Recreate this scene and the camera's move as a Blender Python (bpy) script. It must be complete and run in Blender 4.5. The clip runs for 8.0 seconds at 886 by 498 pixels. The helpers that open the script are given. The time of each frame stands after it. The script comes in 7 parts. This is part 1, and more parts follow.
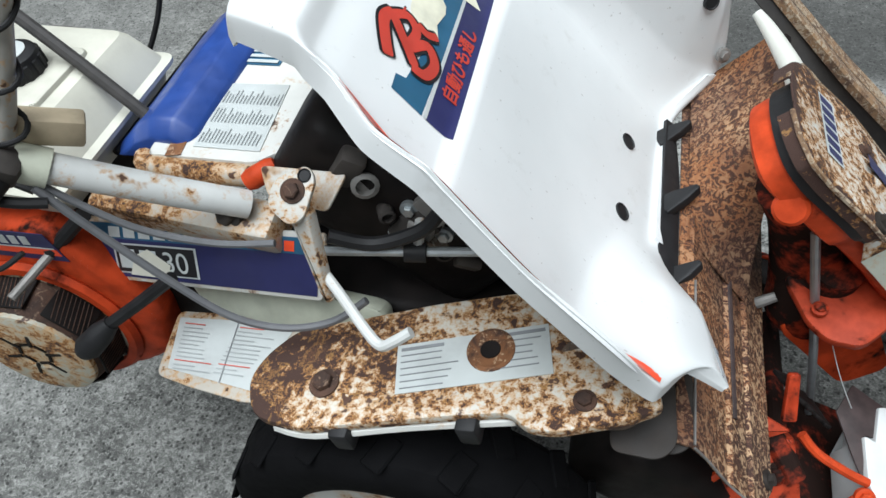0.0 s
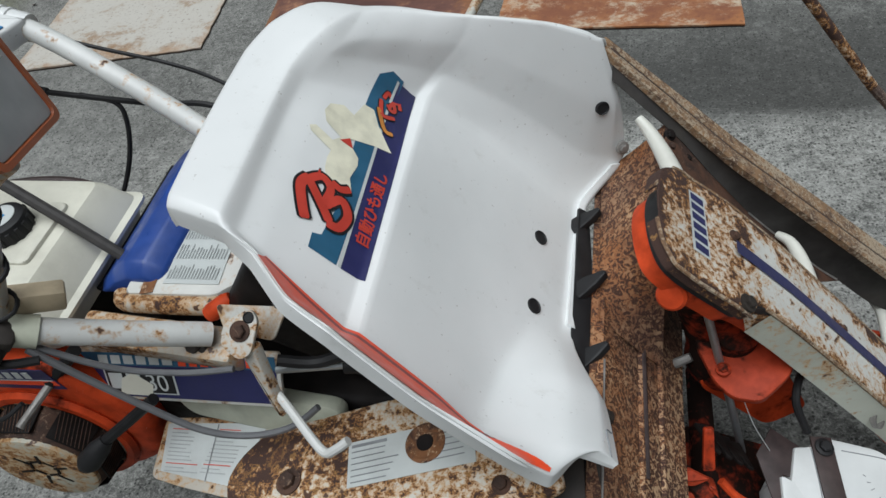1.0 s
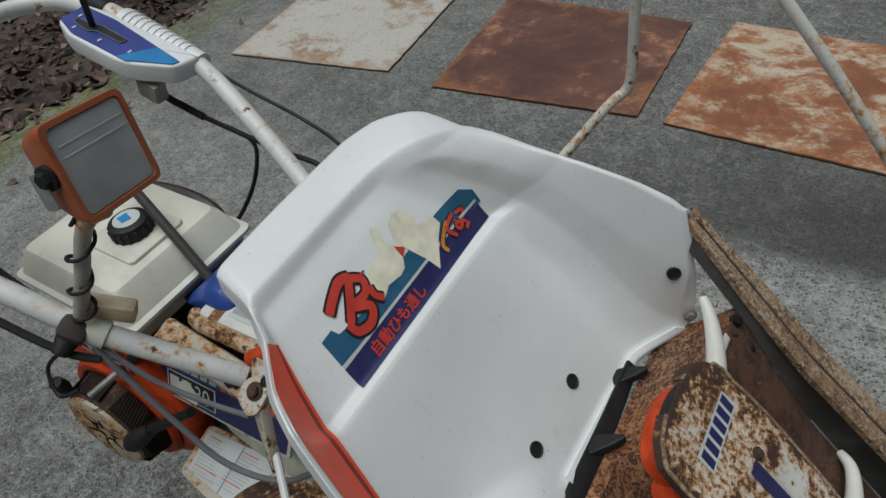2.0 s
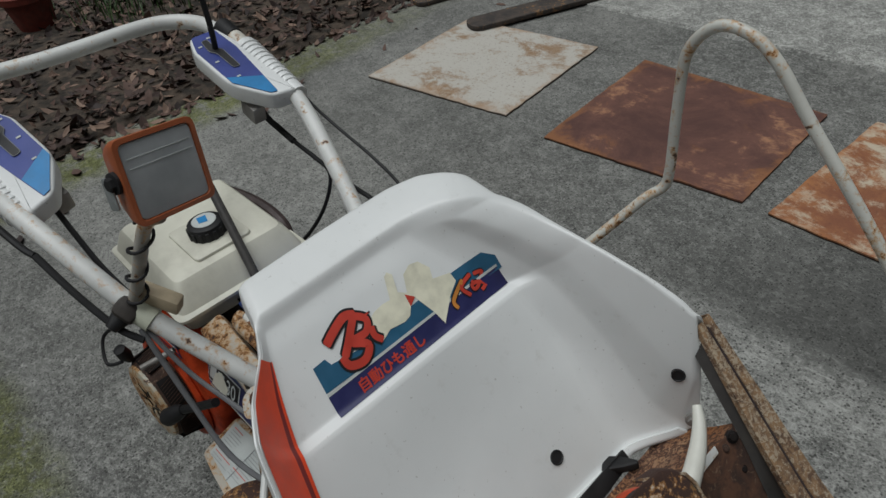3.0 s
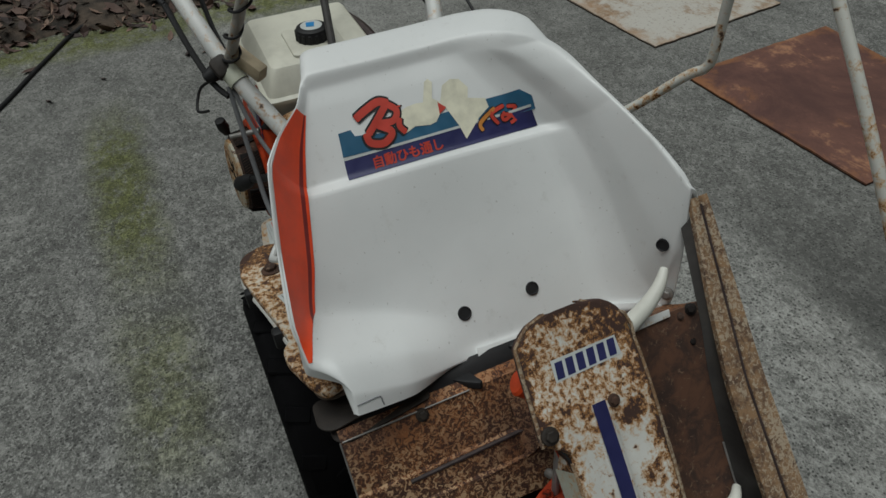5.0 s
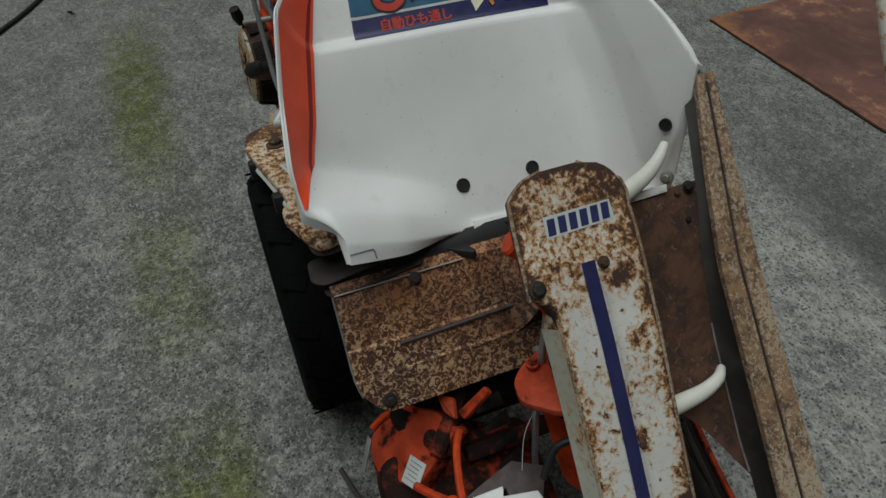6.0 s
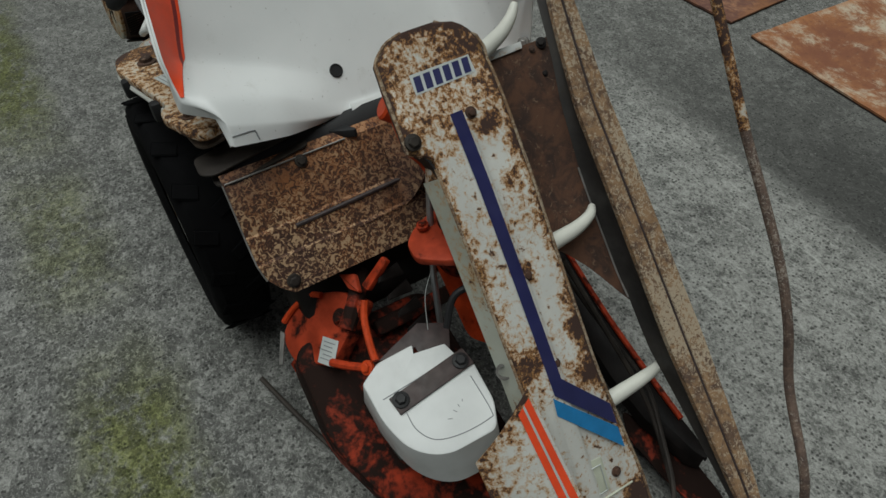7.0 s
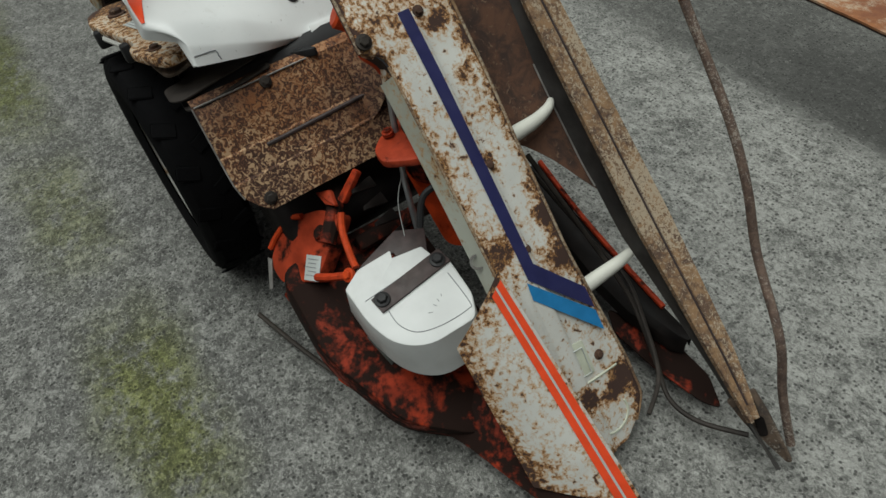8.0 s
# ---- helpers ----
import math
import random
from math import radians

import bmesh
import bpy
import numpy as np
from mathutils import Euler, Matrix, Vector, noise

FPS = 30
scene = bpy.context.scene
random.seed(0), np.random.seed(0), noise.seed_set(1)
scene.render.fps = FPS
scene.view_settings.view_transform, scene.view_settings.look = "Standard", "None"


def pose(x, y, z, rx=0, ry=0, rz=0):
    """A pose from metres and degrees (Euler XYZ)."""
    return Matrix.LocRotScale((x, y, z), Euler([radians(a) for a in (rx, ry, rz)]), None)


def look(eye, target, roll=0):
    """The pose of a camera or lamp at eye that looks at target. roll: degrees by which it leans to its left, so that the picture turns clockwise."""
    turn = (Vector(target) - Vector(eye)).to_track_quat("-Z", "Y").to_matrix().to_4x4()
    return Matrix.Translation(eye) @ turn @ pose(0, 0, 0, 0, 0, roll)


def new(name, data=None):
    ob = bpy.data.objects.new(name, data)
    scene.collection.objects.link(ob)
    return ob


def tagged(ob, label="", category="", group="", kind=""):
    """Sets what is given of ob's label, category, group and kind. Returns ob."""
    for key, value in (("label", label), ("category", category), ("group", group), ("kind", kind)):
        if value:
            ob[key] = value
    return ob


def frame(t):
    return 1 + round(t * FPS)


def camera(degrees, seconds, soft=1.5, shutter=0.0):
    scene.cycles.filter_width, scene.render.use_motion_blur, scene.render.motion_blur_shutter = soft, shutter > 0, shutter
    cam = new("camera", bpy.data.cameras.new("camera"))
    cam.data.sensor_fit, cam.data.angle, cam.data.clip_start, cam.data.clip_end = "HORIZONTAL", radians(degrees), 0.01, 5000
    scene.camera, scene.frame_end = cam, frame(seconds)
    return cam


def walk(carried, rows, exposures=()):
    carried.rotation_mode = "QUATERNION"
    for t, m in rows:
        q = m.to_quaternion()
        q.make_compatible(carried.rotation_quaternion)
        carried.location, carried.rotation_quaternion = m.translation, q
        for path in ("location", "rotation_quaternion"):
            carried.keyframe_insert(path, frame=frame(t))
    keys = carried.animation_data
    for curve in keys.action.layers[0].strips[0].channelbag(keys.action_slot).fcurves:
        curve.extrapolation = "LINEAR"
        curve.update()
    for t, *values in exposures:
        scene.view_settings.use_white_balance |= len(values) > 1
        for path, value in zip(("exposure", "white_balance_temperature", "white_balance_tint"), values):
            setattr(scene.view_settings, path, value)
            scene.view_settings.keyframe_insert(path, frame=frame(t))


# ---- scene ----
cam = camera(65.0, 8.0)
PATH = [
    (0, (-0.025, -0.577, 1.288), (-0.453, 0.623, -0.254), -8.8),
    (0.5, (0.152, -0.557, 1.347), (-0.332, 0.593, -0.216), -14.1),
    (1, (0.101, -0.552, 1.443), (-0.368, 0.69, -0.053), -15.1),
    (1.2, (0.085, -0.532, 1.474), (-0.457, 0.727, 0.018), -16.6),
    (2.3, (0.295, -0.402, 1.57), (-0.646, 0.718, 0.207), -9.3),
    (2.5, (0.299, -0.391, 1.59), (-0.618, 0.784, 0.257), -8.4),
    (3, (0.388, -0.345, 1.589), (-0.812, 0.623, 0.316), -8.8),
    (3.5, (0.528, -0.311, 1.57), (-0.796, 0.449, 0.279), -5.9),
    (4, (0.561, -0.343, 1.562), (-0.761, 0.504, 0.323), -5.1),
    (4.2, (0.565, -0.351, 1.554), (-0.739, 0.46, 0.272), -4.0),
    (5.3, (0.72, -0.311, 1.46), (-0.625, 0.207, 0.073), -2.8),
    (5.5, (0.742, -0.325, 1.426), (-0.567, 0.2, 0.008), -1.3),
    (6, (0.792, -0.344, 1.39), (-0.515, 0.163, -0.037), -0.8),
    (6.5, (0.871, -0.343, 1.357), (-0.428, 0.127, -0.088), -1.8),
    (7, (0.96, -0.384, 1.323), (-0.188, 0.321, -0.156), -1.1),
    (7.5, (1.025, -0.402, 1.289), (-0.102, 0.373, -0.17), -4.7),
    (8, (1.126, -0.402, 1.246), (-0.044, 0.251, -0.239), -8.4),
]
walk(cam, [(t, look(eye, target, roll)) for t, eye, target, roll in PATH],
     exposures=[(t, stops - 0.62, kelvin, tint) for t, stops, kelvin, tint in ((0, 0.53, 6080, 8), (0.5, 0.23, 6130, 8), (1, -0.12, 6220, 9), (2.5, -0.62, 6350, 9), (3.5, -0.74, 6430, 9), (4, -0.80, 6460, 8), (5.5, -0.80, 6470, 5), (6.5, -0.74, 6470, 4), (7.5, -0.49, 6540, 4), (8, -0.35, 6600, 4))])

# ---- world and light: an open yard under a bright overcast sky ----
world = bpy.data.worlds.new("overcast_sky")
scene.world = world
world.use_nodes = True
_n = world.node_tree.nodes
_sky = _n.new("ShaderNodeTexSky")
_sky.sky_type = "NISHITA"
_sky.sun_disc = False
_sky.sun_elevation = radians(81)
_sky.sun_rotation = radians(200)
_sky.dust_density = 10.0
_sky.air_density = 0.4
_hsv = _n.new("ShaderNodeHueSaturation")
_hsv.inputs["Saturation"].default_value = 0.25
world.node_tree.links.new(_sky.outputs[0], _hsv.inputs["Color"])
world.node_tree.links.new(_hsv.outputs[0], _n["Background"].inputs["Color"])
_n["Background"].inputs["Strength"].default_value = 0.05
sun = new("sun", bpy.data.lights.new("sun", "SUN"))
sun.data.energy, sun.data.angle, sun.data.color = 5.0, radians(60), (0.97, 1.0, 1.0)
sun.matrix_world = look((-0.5, -0.9, 6), (0, 0, 0))


# ---- materials ----
class Nodes:
    """A small helper to wire a procedural material."""

    def __init__(self, name):
        self.mat = bpy.data.materials.new(name)
        self.mat.use_nodes = True
        self.tree = self.mat.node_tree
        self.bsdf = self.tree.nodes["Principled BSDF"]
        self.coord = self.tree.nodes.new("ShaderNodeTexCoord").outputs["Object"]

    def node(self, kind, **sockets):
        n = self.tree.nodes.new(kind)
        for key, value in sockets.items():
            self.put(n.inputs[key.replace("_", " ")], value)
        return n

    def put(self, socket, value):
        if isinstance(value, bpy.types.NodeSocket):
            self.tree.links.new(value, socket)
        else:
            socket.default_value = value

    def at(self, shift=(0, 0, 0), scale=(1, 1, 1)):
        m = self.node("ShaderNodeMapping", Vector=self.coord)
        m.inputs["Location"].default_value, m.inputs["Scale"].default_value = shift, scale
        return m.outputs[0]

    def noise(self, scale, detail=4.0, rough=0.55, where=None, distort=0.0):
        return self.node("ShaderNodeTexNoise", Vector=where or self.coord, Scale=scale, Detail=detail, Roughness=rough, Distortion=distort).outputs["Fac"]

    def ramp(self, fac, lo, hi, a=0.0, b=1.0):
        n = self.node("ShaderNodeMapRange", Value=fac, From_Min=lo, From_Max=hi, To_Min=a, To_Max=b)
        n.interpolation_type = "SMOOTHSTEP"
        return n.outputs["Result"]

    def mix(self, fac, a, b):
        n = self.node("ShaderNodeMix")
        n.data_type = "RGBA"
        self.put(n.inputs["Factor"], fac)
        self.put(n.inputs["A"], a if isinstance(a, bpy.types.NodeSocket) else (*a, 1))
        self.put(n.inputs["B"], b if isinstance(b, bpy.types.NodeSocket) else (*b, 1))
        return n.outputs["Result"]

    def calc(self, op, a, b=0.0):
        n = self.node("ShaderNodeMath")
        n.operation = op
        self.put(n.inputs[0], a)
        self.put(n.inputs[1], b)
        return n.outputs[0]

    def axis(self, name):
        return self.node("ShaderNodeSeparateXYZ", Vector=self.coord).outputs[name]

    def finish(self, colour, rough=0.5, metal=0.0, height=None, depth=0.001, strength=0.6, spec=0.5):
        self.put(self.bsdf.inputs["Base Color"], colour if isinstance(colour, bpy.types.NodeSocket) else (*colour, 1))
        self.put(self.bsdf.inputs["Roughness"], rough)
        self.put(self.bsdf.inputs["Metallic"], metal)
        self.put(self.bsdf.inputs["Specular IOR Level"], spec)
        if height is not None:
            b = self.node("ShaderNodeBump", Height=height, Distance=depth, Strength=strength)
            self.put(self.bsdf.inputs["Normal"], b.outputs[0])
        return self.mat


def plain(name, colour, rough=0.5, metal=0.0, vary=0.12, scale=30.0, grime=0.0, spec=0.5):
    """Paint, plastic or metal with faint mottling, fine scratches and optional grime patches."""
    m = Nodes(name)
    dark = tuple(c * (1 - vary) for c in colour)
    light = tuple(min(1, c * (1 + vary)) for c in colour)
    col = m.mix(m.ramp(m.noise(scale), 0.3, 0.7), dark, light)
    if grime:
        col = m.mix(m.calc("MULTIPLY", m.ramp(m.noise(9.0, 6.0, 0.65), 0.45, 0.75), grime), col, (0.10, 0.085, 0.065))
    r = m.ramp(m.noise(60.0, 3.0), 0.2, 0.8, max(0.05, rough - 0.08), min(1, rough + 0.1))
    return m.finish(col, r, metal, m.noise(180.0, 2.0), 0.0004, 0.25, spec)


def rusted(name, paint, amount=0.5, scale=14.0, shift=(0, 0, 0), more=None, clump=0.52):
    """Chipped paint over rust: orange halos round dark brown spots. more: (axis, from, to, how much) for a rustier end."""
    m = Nodes(name)
    where = m.at(shift)
    big = m.noise(scale * 0.30, 4.0, 0.6, where)
    fine = m.noise(scale * 2.6, 8.0, 0.70, where, 0.3)
    spot = m.noise(scale * 4.5, 5.0, 0.65, where)
    grit = m.noise(scale * 16, 4.0, 0.6, where)
    f = m.calc("ADD", m.calc("ADD", m.calc("MULTIPLY", big, clump), m.calc("MULTIPLY", fine, 0.94 - clump)), m.calc("ADD", m.calc("MULTIPLY", spot, 0.18), m.calc("MULTIPLY", grit, 0.08)))
    worn = m.node("ShaderNodeAttribute")
    worn.attribute_name = "wear"
    f = m.calc("ADD", f, m.calc("MULTIPLY", worn.outputs["Fac"], 0.16))
    if more:
        f = m.calc("ADD", f, m.ramp(m.axis(more[0]), more[1], more[2], 0.0, more[3]))
    lo = 0.815 - 0.28 * amount
    mask = m.ramp(f, lo, lo + 0.012)
    halo = m.ramp(f, lo - 0.085, lo + 0.004)
    deep = m.ramp(f, lo + 0.026, lo + 0.066)
    paintc = m.mix(m.ramp(m.noise(6.0, 5.0, 0.65), 0.3, 0.7), tuple(c * 0.82 for c in paint), paint)
    stained = m.mix(m.calc("MULTIPLY", halo, 0.74), paintc, (0.48, 0.26, 0.085))
    rustc = m.mix(m.ramp(grit, 0.35, 0.65), (0.37, 0.18, 0.058), (0.20, 0.088, 0.034))
    rustc = m.mix(deep, rustc, (0.052, 0.026, 0.019))
    col = m.mix(mask, stained, rustc)
    dot = m.noise(scale * 1.7, 3.0, 0.55, m.at((shift[0] + 5, shift[1], shift[2] + 3)), 0.2)
    edge = 0.78 - 0.20 * amount
    col = m.mix(m.calc("MULTIPLY", m.ramp(dot, edge - 0.075, edge), 0.75), col, (0.36, 0.19, 0.06))
    col = m.mix(m.ramp(dot, edge - 0.012, edge + 0.015), col, (0.075, 0.036, 0.022))
    blob = m.calc("ADD", m.calc("MULTIPLY", m.noise(scale * 0.62, 5.0, 0.62, m.at((shift[0], shift[1] + 7, shift[2])), 0.4), 0.86), m.calc("MULTIPLY", grit, 0.14))
    spread = 0.735 - 0.18 * amount
    col = m.mix(m.calc("MULTIPLY", m.ramp(blob, spread - 0.035, spread), 0.6), col, (0.34, 0.17, 0.055))
    col = m.mix(m.ramp(blob, spread - 0.004, spread + 0.016), col, m.mix(m.ramp(grit, 0.4, 0.6), (0.11, 0.048, 0.024), (0.05, 0.026, 0.018)))
    rough = m.ramp(mask, 0, 1, 0.42, 0.9)
    h = m.calc("ADD", m.calc("MULTIPLY", mask, -0.6), m.calc("MULTIPLY", grit, m.calc("ADD", m.calc("MULTIPLY", mask, 0.9), 0.05)))
    return m.finish(col, rough, 0.0, h, 0.0012, 0.8)


def bare_rust(name, a, b, c, scale=40.0, pale=0.35):
    """Heavily pitted rusty sheet with pale flecks of the last paint."""
    m = Nodes(name)
    fine = m.noise(scale, 8.0, 0.7, None, 0.6)
    grit = m.noise(scale * 3.6, 4.0, 0.7, None, 0.8)
    big = m.noise(6.0, 3.0)
    col = m.mix(m.ramp(fine, 0.35, 0.62), a, b)
    col = m.mix(m.ramp(m.calc("ADD", m.calc("MULTIPLY", grit, 0.65), m.calc("MULTIPLY", big, 0.35)), 0.6 - 0.25 * pale, 0.67 - 0.25 * pale), col, c)
    return m.finish(col, 0.85, 0.0, m.calc("ADD", fine, m.calc("MULTIPLY", grit, 0.6)), 0.0012, 0.7)


def header_rust():
    """Crumbling worm-eaten rust, tan flecks thicker towards the lower corner."""
    m = Nodes("worm_eaten_rust")
    worm = m.noise(105.0, 5.0, 0.62, None, 1.4)
    grit = m.noise(260.0, 3.0, 0.7)
    low = m.ramp(m.calc("ADD", m.axis("Z"), m.calc("MULTIPLY", m.axis("Y"), 0.35)), 0.52, 0.38)
    region = m.calc("ADD", m.calc("MULTIPLY", m.noise(10.0, 5.0, 0.65), 0.7), m.calc("MULTIPLY", low, 0.34))
    col = m.mix(m.ramp(m.noise(7.0, 4.0, 0.6, m.at((3, 1, 2))), 0.35, 0.65), (0.125, 0.058, 0.036), (0.27, 0.105, 0.038))
    col = m.mix(m.calc("MULTIPLY", m.ramp(worm, 0.525, 0.455), 0.88), col, (0.036, 0.017, 0.013))
    col = m.mix(m.calc("MULTIPLY", m.ramp(worm, 0.525, 0.565), m.ramp(region, 0.26, 0.56)), col, (0.45, 0.30, 0.175))
    col = m.mix(m.calc("MULTIPLY", m.ramp(grit, 0.56, 0.66), 0.4), col, (0.36, 0.22, 0.11))
    return m.finish(col, 0.8, 0.0, m.calc("ADD", worm, m.calc("MULTIPLY", grit, 0.4)), 0.0016, 0.8, 0.4)


def concrete(name="weathered_concrete", shade=1.0):
    m = Nodes(name)
    tone = lambda *c: tuple(v * shade for v in c)

    def over(col, fac, share, grey):
        return m.mix(m.calc("MULTIPLY", fac, share), col, tone(grey, grey * 1.006, grey * 0.945))

    x, y = m.axis("X"), m.axis("Y")
    grit = m.noise(330.0, 5.0, 0.8)
    pits = m.noise(95.0, 5.0, 0.75, m.at((7, 3, 1)), 0.4)
    mid = m.noise(42.0, 7.0, 0.8, None, 0.5)
    blot = m.noise(3.4, 6.0, 0.68)
    wide = m.noise(0.7, 3.0, 0.5, m.at((3.1, 1.7, 0)))
    col = m.mix(m.ramp(blot, 0.30, 0.70), tone(0.165, 0.166, 0.155), tone(0.30, 0.30, 0.28))
    col = over(col, m.ramp(wide, 0.48, 0.70), 0.55, 0.13)
    # a paler lane, then soft building shade painted as darker, smoother concrete beyond the machine
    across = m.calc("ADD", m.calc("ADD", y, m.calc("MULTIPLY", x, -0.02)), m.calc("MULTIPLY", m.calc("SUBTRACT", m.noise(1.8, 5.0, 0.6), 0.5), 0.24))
    lane = m.calc("MULTIPLY", m.calc("MULTIPLY", m.ramp(across, 0.15, 0.5), m.ramp(across, 1.26, 1.08)), m.ramp(x, -1.3, -0.4, 0.25, 1.0))
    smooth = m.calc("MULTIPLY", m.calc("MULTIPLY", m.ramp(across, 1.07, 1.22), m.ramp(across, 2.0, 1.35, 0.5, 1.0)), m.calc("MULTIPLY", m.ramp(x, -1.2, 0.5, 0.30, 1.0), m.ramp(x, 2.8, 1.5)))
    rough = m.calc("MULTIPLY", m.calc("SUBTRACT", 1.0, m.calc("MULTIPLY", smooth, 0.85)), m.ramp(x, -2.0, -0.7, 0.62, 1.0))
    col = over(col, lane, 0.46, 0.48)
    # the building's shade, mixed straight into the ground colour
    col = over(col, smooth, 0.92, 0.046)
    # contact shade on the machine's near side, painted into the concrete
    near_shade = m.calc("MULTIPLY", m.ramp(y, 0.0, -0.30), m.ramp(y, -2.2, -1.0))
    col = over(col, near_shade, 0.42, 0.085)
    # trowelled streaks and worn flakes
    streak = m.noise(38.0, 7.0, 0.75, m.at((4, 2, 0), (0.95, 1.05, 1.0)), 1.3)
    worm = m.noise(88.0, 5.0, 0.7, m.at((1, 5, 2), (0.9, 1.1, 1.0)), 1.5)
    lump = m.noise(75.0, 6.0, 0.8, m.at((2, 9, 4)), 0.6)
    cloud = m.noise(11.0, 9.0, 0.72, m.at((1, 6, 3)), 0.5)
    flake = m.noise(24.0, 9.0, 0.78, m.at((4, 4, 1), (1.0, 1.2, 1.0)), 0.6)
    broad = m.noise(6.5, 5.0, 0.65, m.at((5, 1, 2)))
    for field, lo, hi, share, grey in (
            (mid, 0.44, 0.64, 0.42, 0.070), (pits, 0.47, 0.37, 0.60, 0.050), (pits, 0.56, 0.70, 0.34, 0.43), (grit, 0.45, 0.34, 0.75, 0.060),
            (lump, 0.52, 0.66, 0.30, 0.38), (lump, 0.46, 0.32, 0.42, 0.072), (cloud, 0.50, 0.64, 0.38, 0.42), (cloud, 0.49, 0.37, 0.56, 0.072),
            (flake, 0.55, 0.64, 0.36, 0.46), (flake, 0.48, 0.38, 0.46, 0.072), (broad, 0.52, 0.66, 0.34, 0.076),
            (streak, 0.53, 0.60, 0.42, 0.47), (streak, 0.47, 0.40, 0.46, 0.060), (worm, 0.54, 0.62, 0.48, 0.50), (worm, 0.46, 0.39, 0.55, 0.050)):
        col = over(col, m.calc("MULTIPLY", m.ramp(field, lo, hi), rough), share, grey)
    # pale drag marks on the paler lane
    drag = m.noise(7.0, 6.0, 0.7, m.at((0.4, 0.2, 0), (1.2, 9.0, 1.0)), 0.3)
    scuffed = m.calc("MULTIPLY", lane, m.calc("MULTIPLY", m.ramp(x, -0.4, 0.0), m.ramp(x, 0.8, 0.45)))
    col = over(col, m.calc("MULTIPLY", m.ramp(drag, 0.56, 0.66), scuffed), 0.50, 0.55)

    # a few pale grains of aggregate, and open pores
    def cells(scale, shift, size, share):
        v = m.node("ShaderNodeTexVoronoi", Vector=m.at(shift), Scale=scale)
        pick = m.node("ShaderNodeSeparateXYZ", Vector=v.outputs["Color"]).outputs["X"]
        return m.calc("MULTIPLY", m.ramp(v.outputs["Distance"], size, size * 0.5), m.ramp(pick, 1 - share, 1 - share + 0.05))

    col = over(col, cells(160.0, (1, 4, 0), 0.36, 0.05), 0.40, 0.46)
    col = over(col, cells(110.0, (6, 2, 0), 0.46, 0.36), 0.80, 0.030)
    col = over(col, cells(46.0, (3, 8, 0), 0.26, 0.14), 0.75, 0.045)

    # thin moss that tints the drip line in broken patches, and a second growth at the slab's far edge
    def near(axis, centre, half, wander=0.14):
        d = m.calc("ABSOLUTE", m.calc("SUBTRACT", m.calc("ADD", axis, m.calc("MULTIPLY", m.calc("SUBTRACT", m.noise(2.6, 4.0, 0.6), 0.5), wander * 2)), centre))
        return m.ramp(d, half, half * 0.25)

    runs = m.calc("MAXIMUM", m.calc("MAXIMUM", near(x, -1.62, 0.75), m.calc("MULTIPLY", near(x, -0.66, 0.42), 0.62)), near(x, 0.10, 0.44))
    tuft = m.ramp(m.calc("ADD", m.calc("MULTIPLY", m.noise(13.0, 7.0, 0.72, m.at((8, 0, 2))), 0.7), m.calc("MULTIPLY", m.noise(70.0, 5.0, 0.7), 0.3)), 0.36, 0.55)
    moss = m.calc("MULTIPLY", m.calc("MULTIPLY", near(y, -0.575, 0.16, 0.07), runs), tuft)
    edge = m.calc("MULTIPLY", near(x, -2.92, 0.24), m.calc("MULTIPLY", tuft, m.ramp(y, 3.2, 1.0)))
    tint = m.node("ShaderNodeMix")
    tint.data_type, tint.blend_type = "RGBA", "MULTIPLY"
    m.put(tint.inputs["Factor"], 1.0)
    m.put(tint.inputs["A"], col)
    m.put(tint.inputs["B"], (0.72, 0.77, 0.32, 1))
    green = m.mix(m.calc("MULTIPLY", m.ramp(m.noise(60.0, 6.0, 0.75), 0.48, 0.62), 0.55), tint.outputs["Result"], (0.055, 0.066, 0.016))
    col = m.mix(m.calc("MULTIPLY", m.calc("MAXIMUM", moss, edge), 0.95), col, green)
    h = m.calc("ADD", m.calc("MULTIPLY", grit, 0.4), m.calc("ADD", m.calc("MULTIPLY", mid, 0.7), m.calc("ADD", pits, m.calc("MULTIPLY", worm, 0.5))))
    return m.finish(col, 0.92, 0.0, m.calc("MULTIPLY", h, rough), 0.003, 0.7, 0.3)


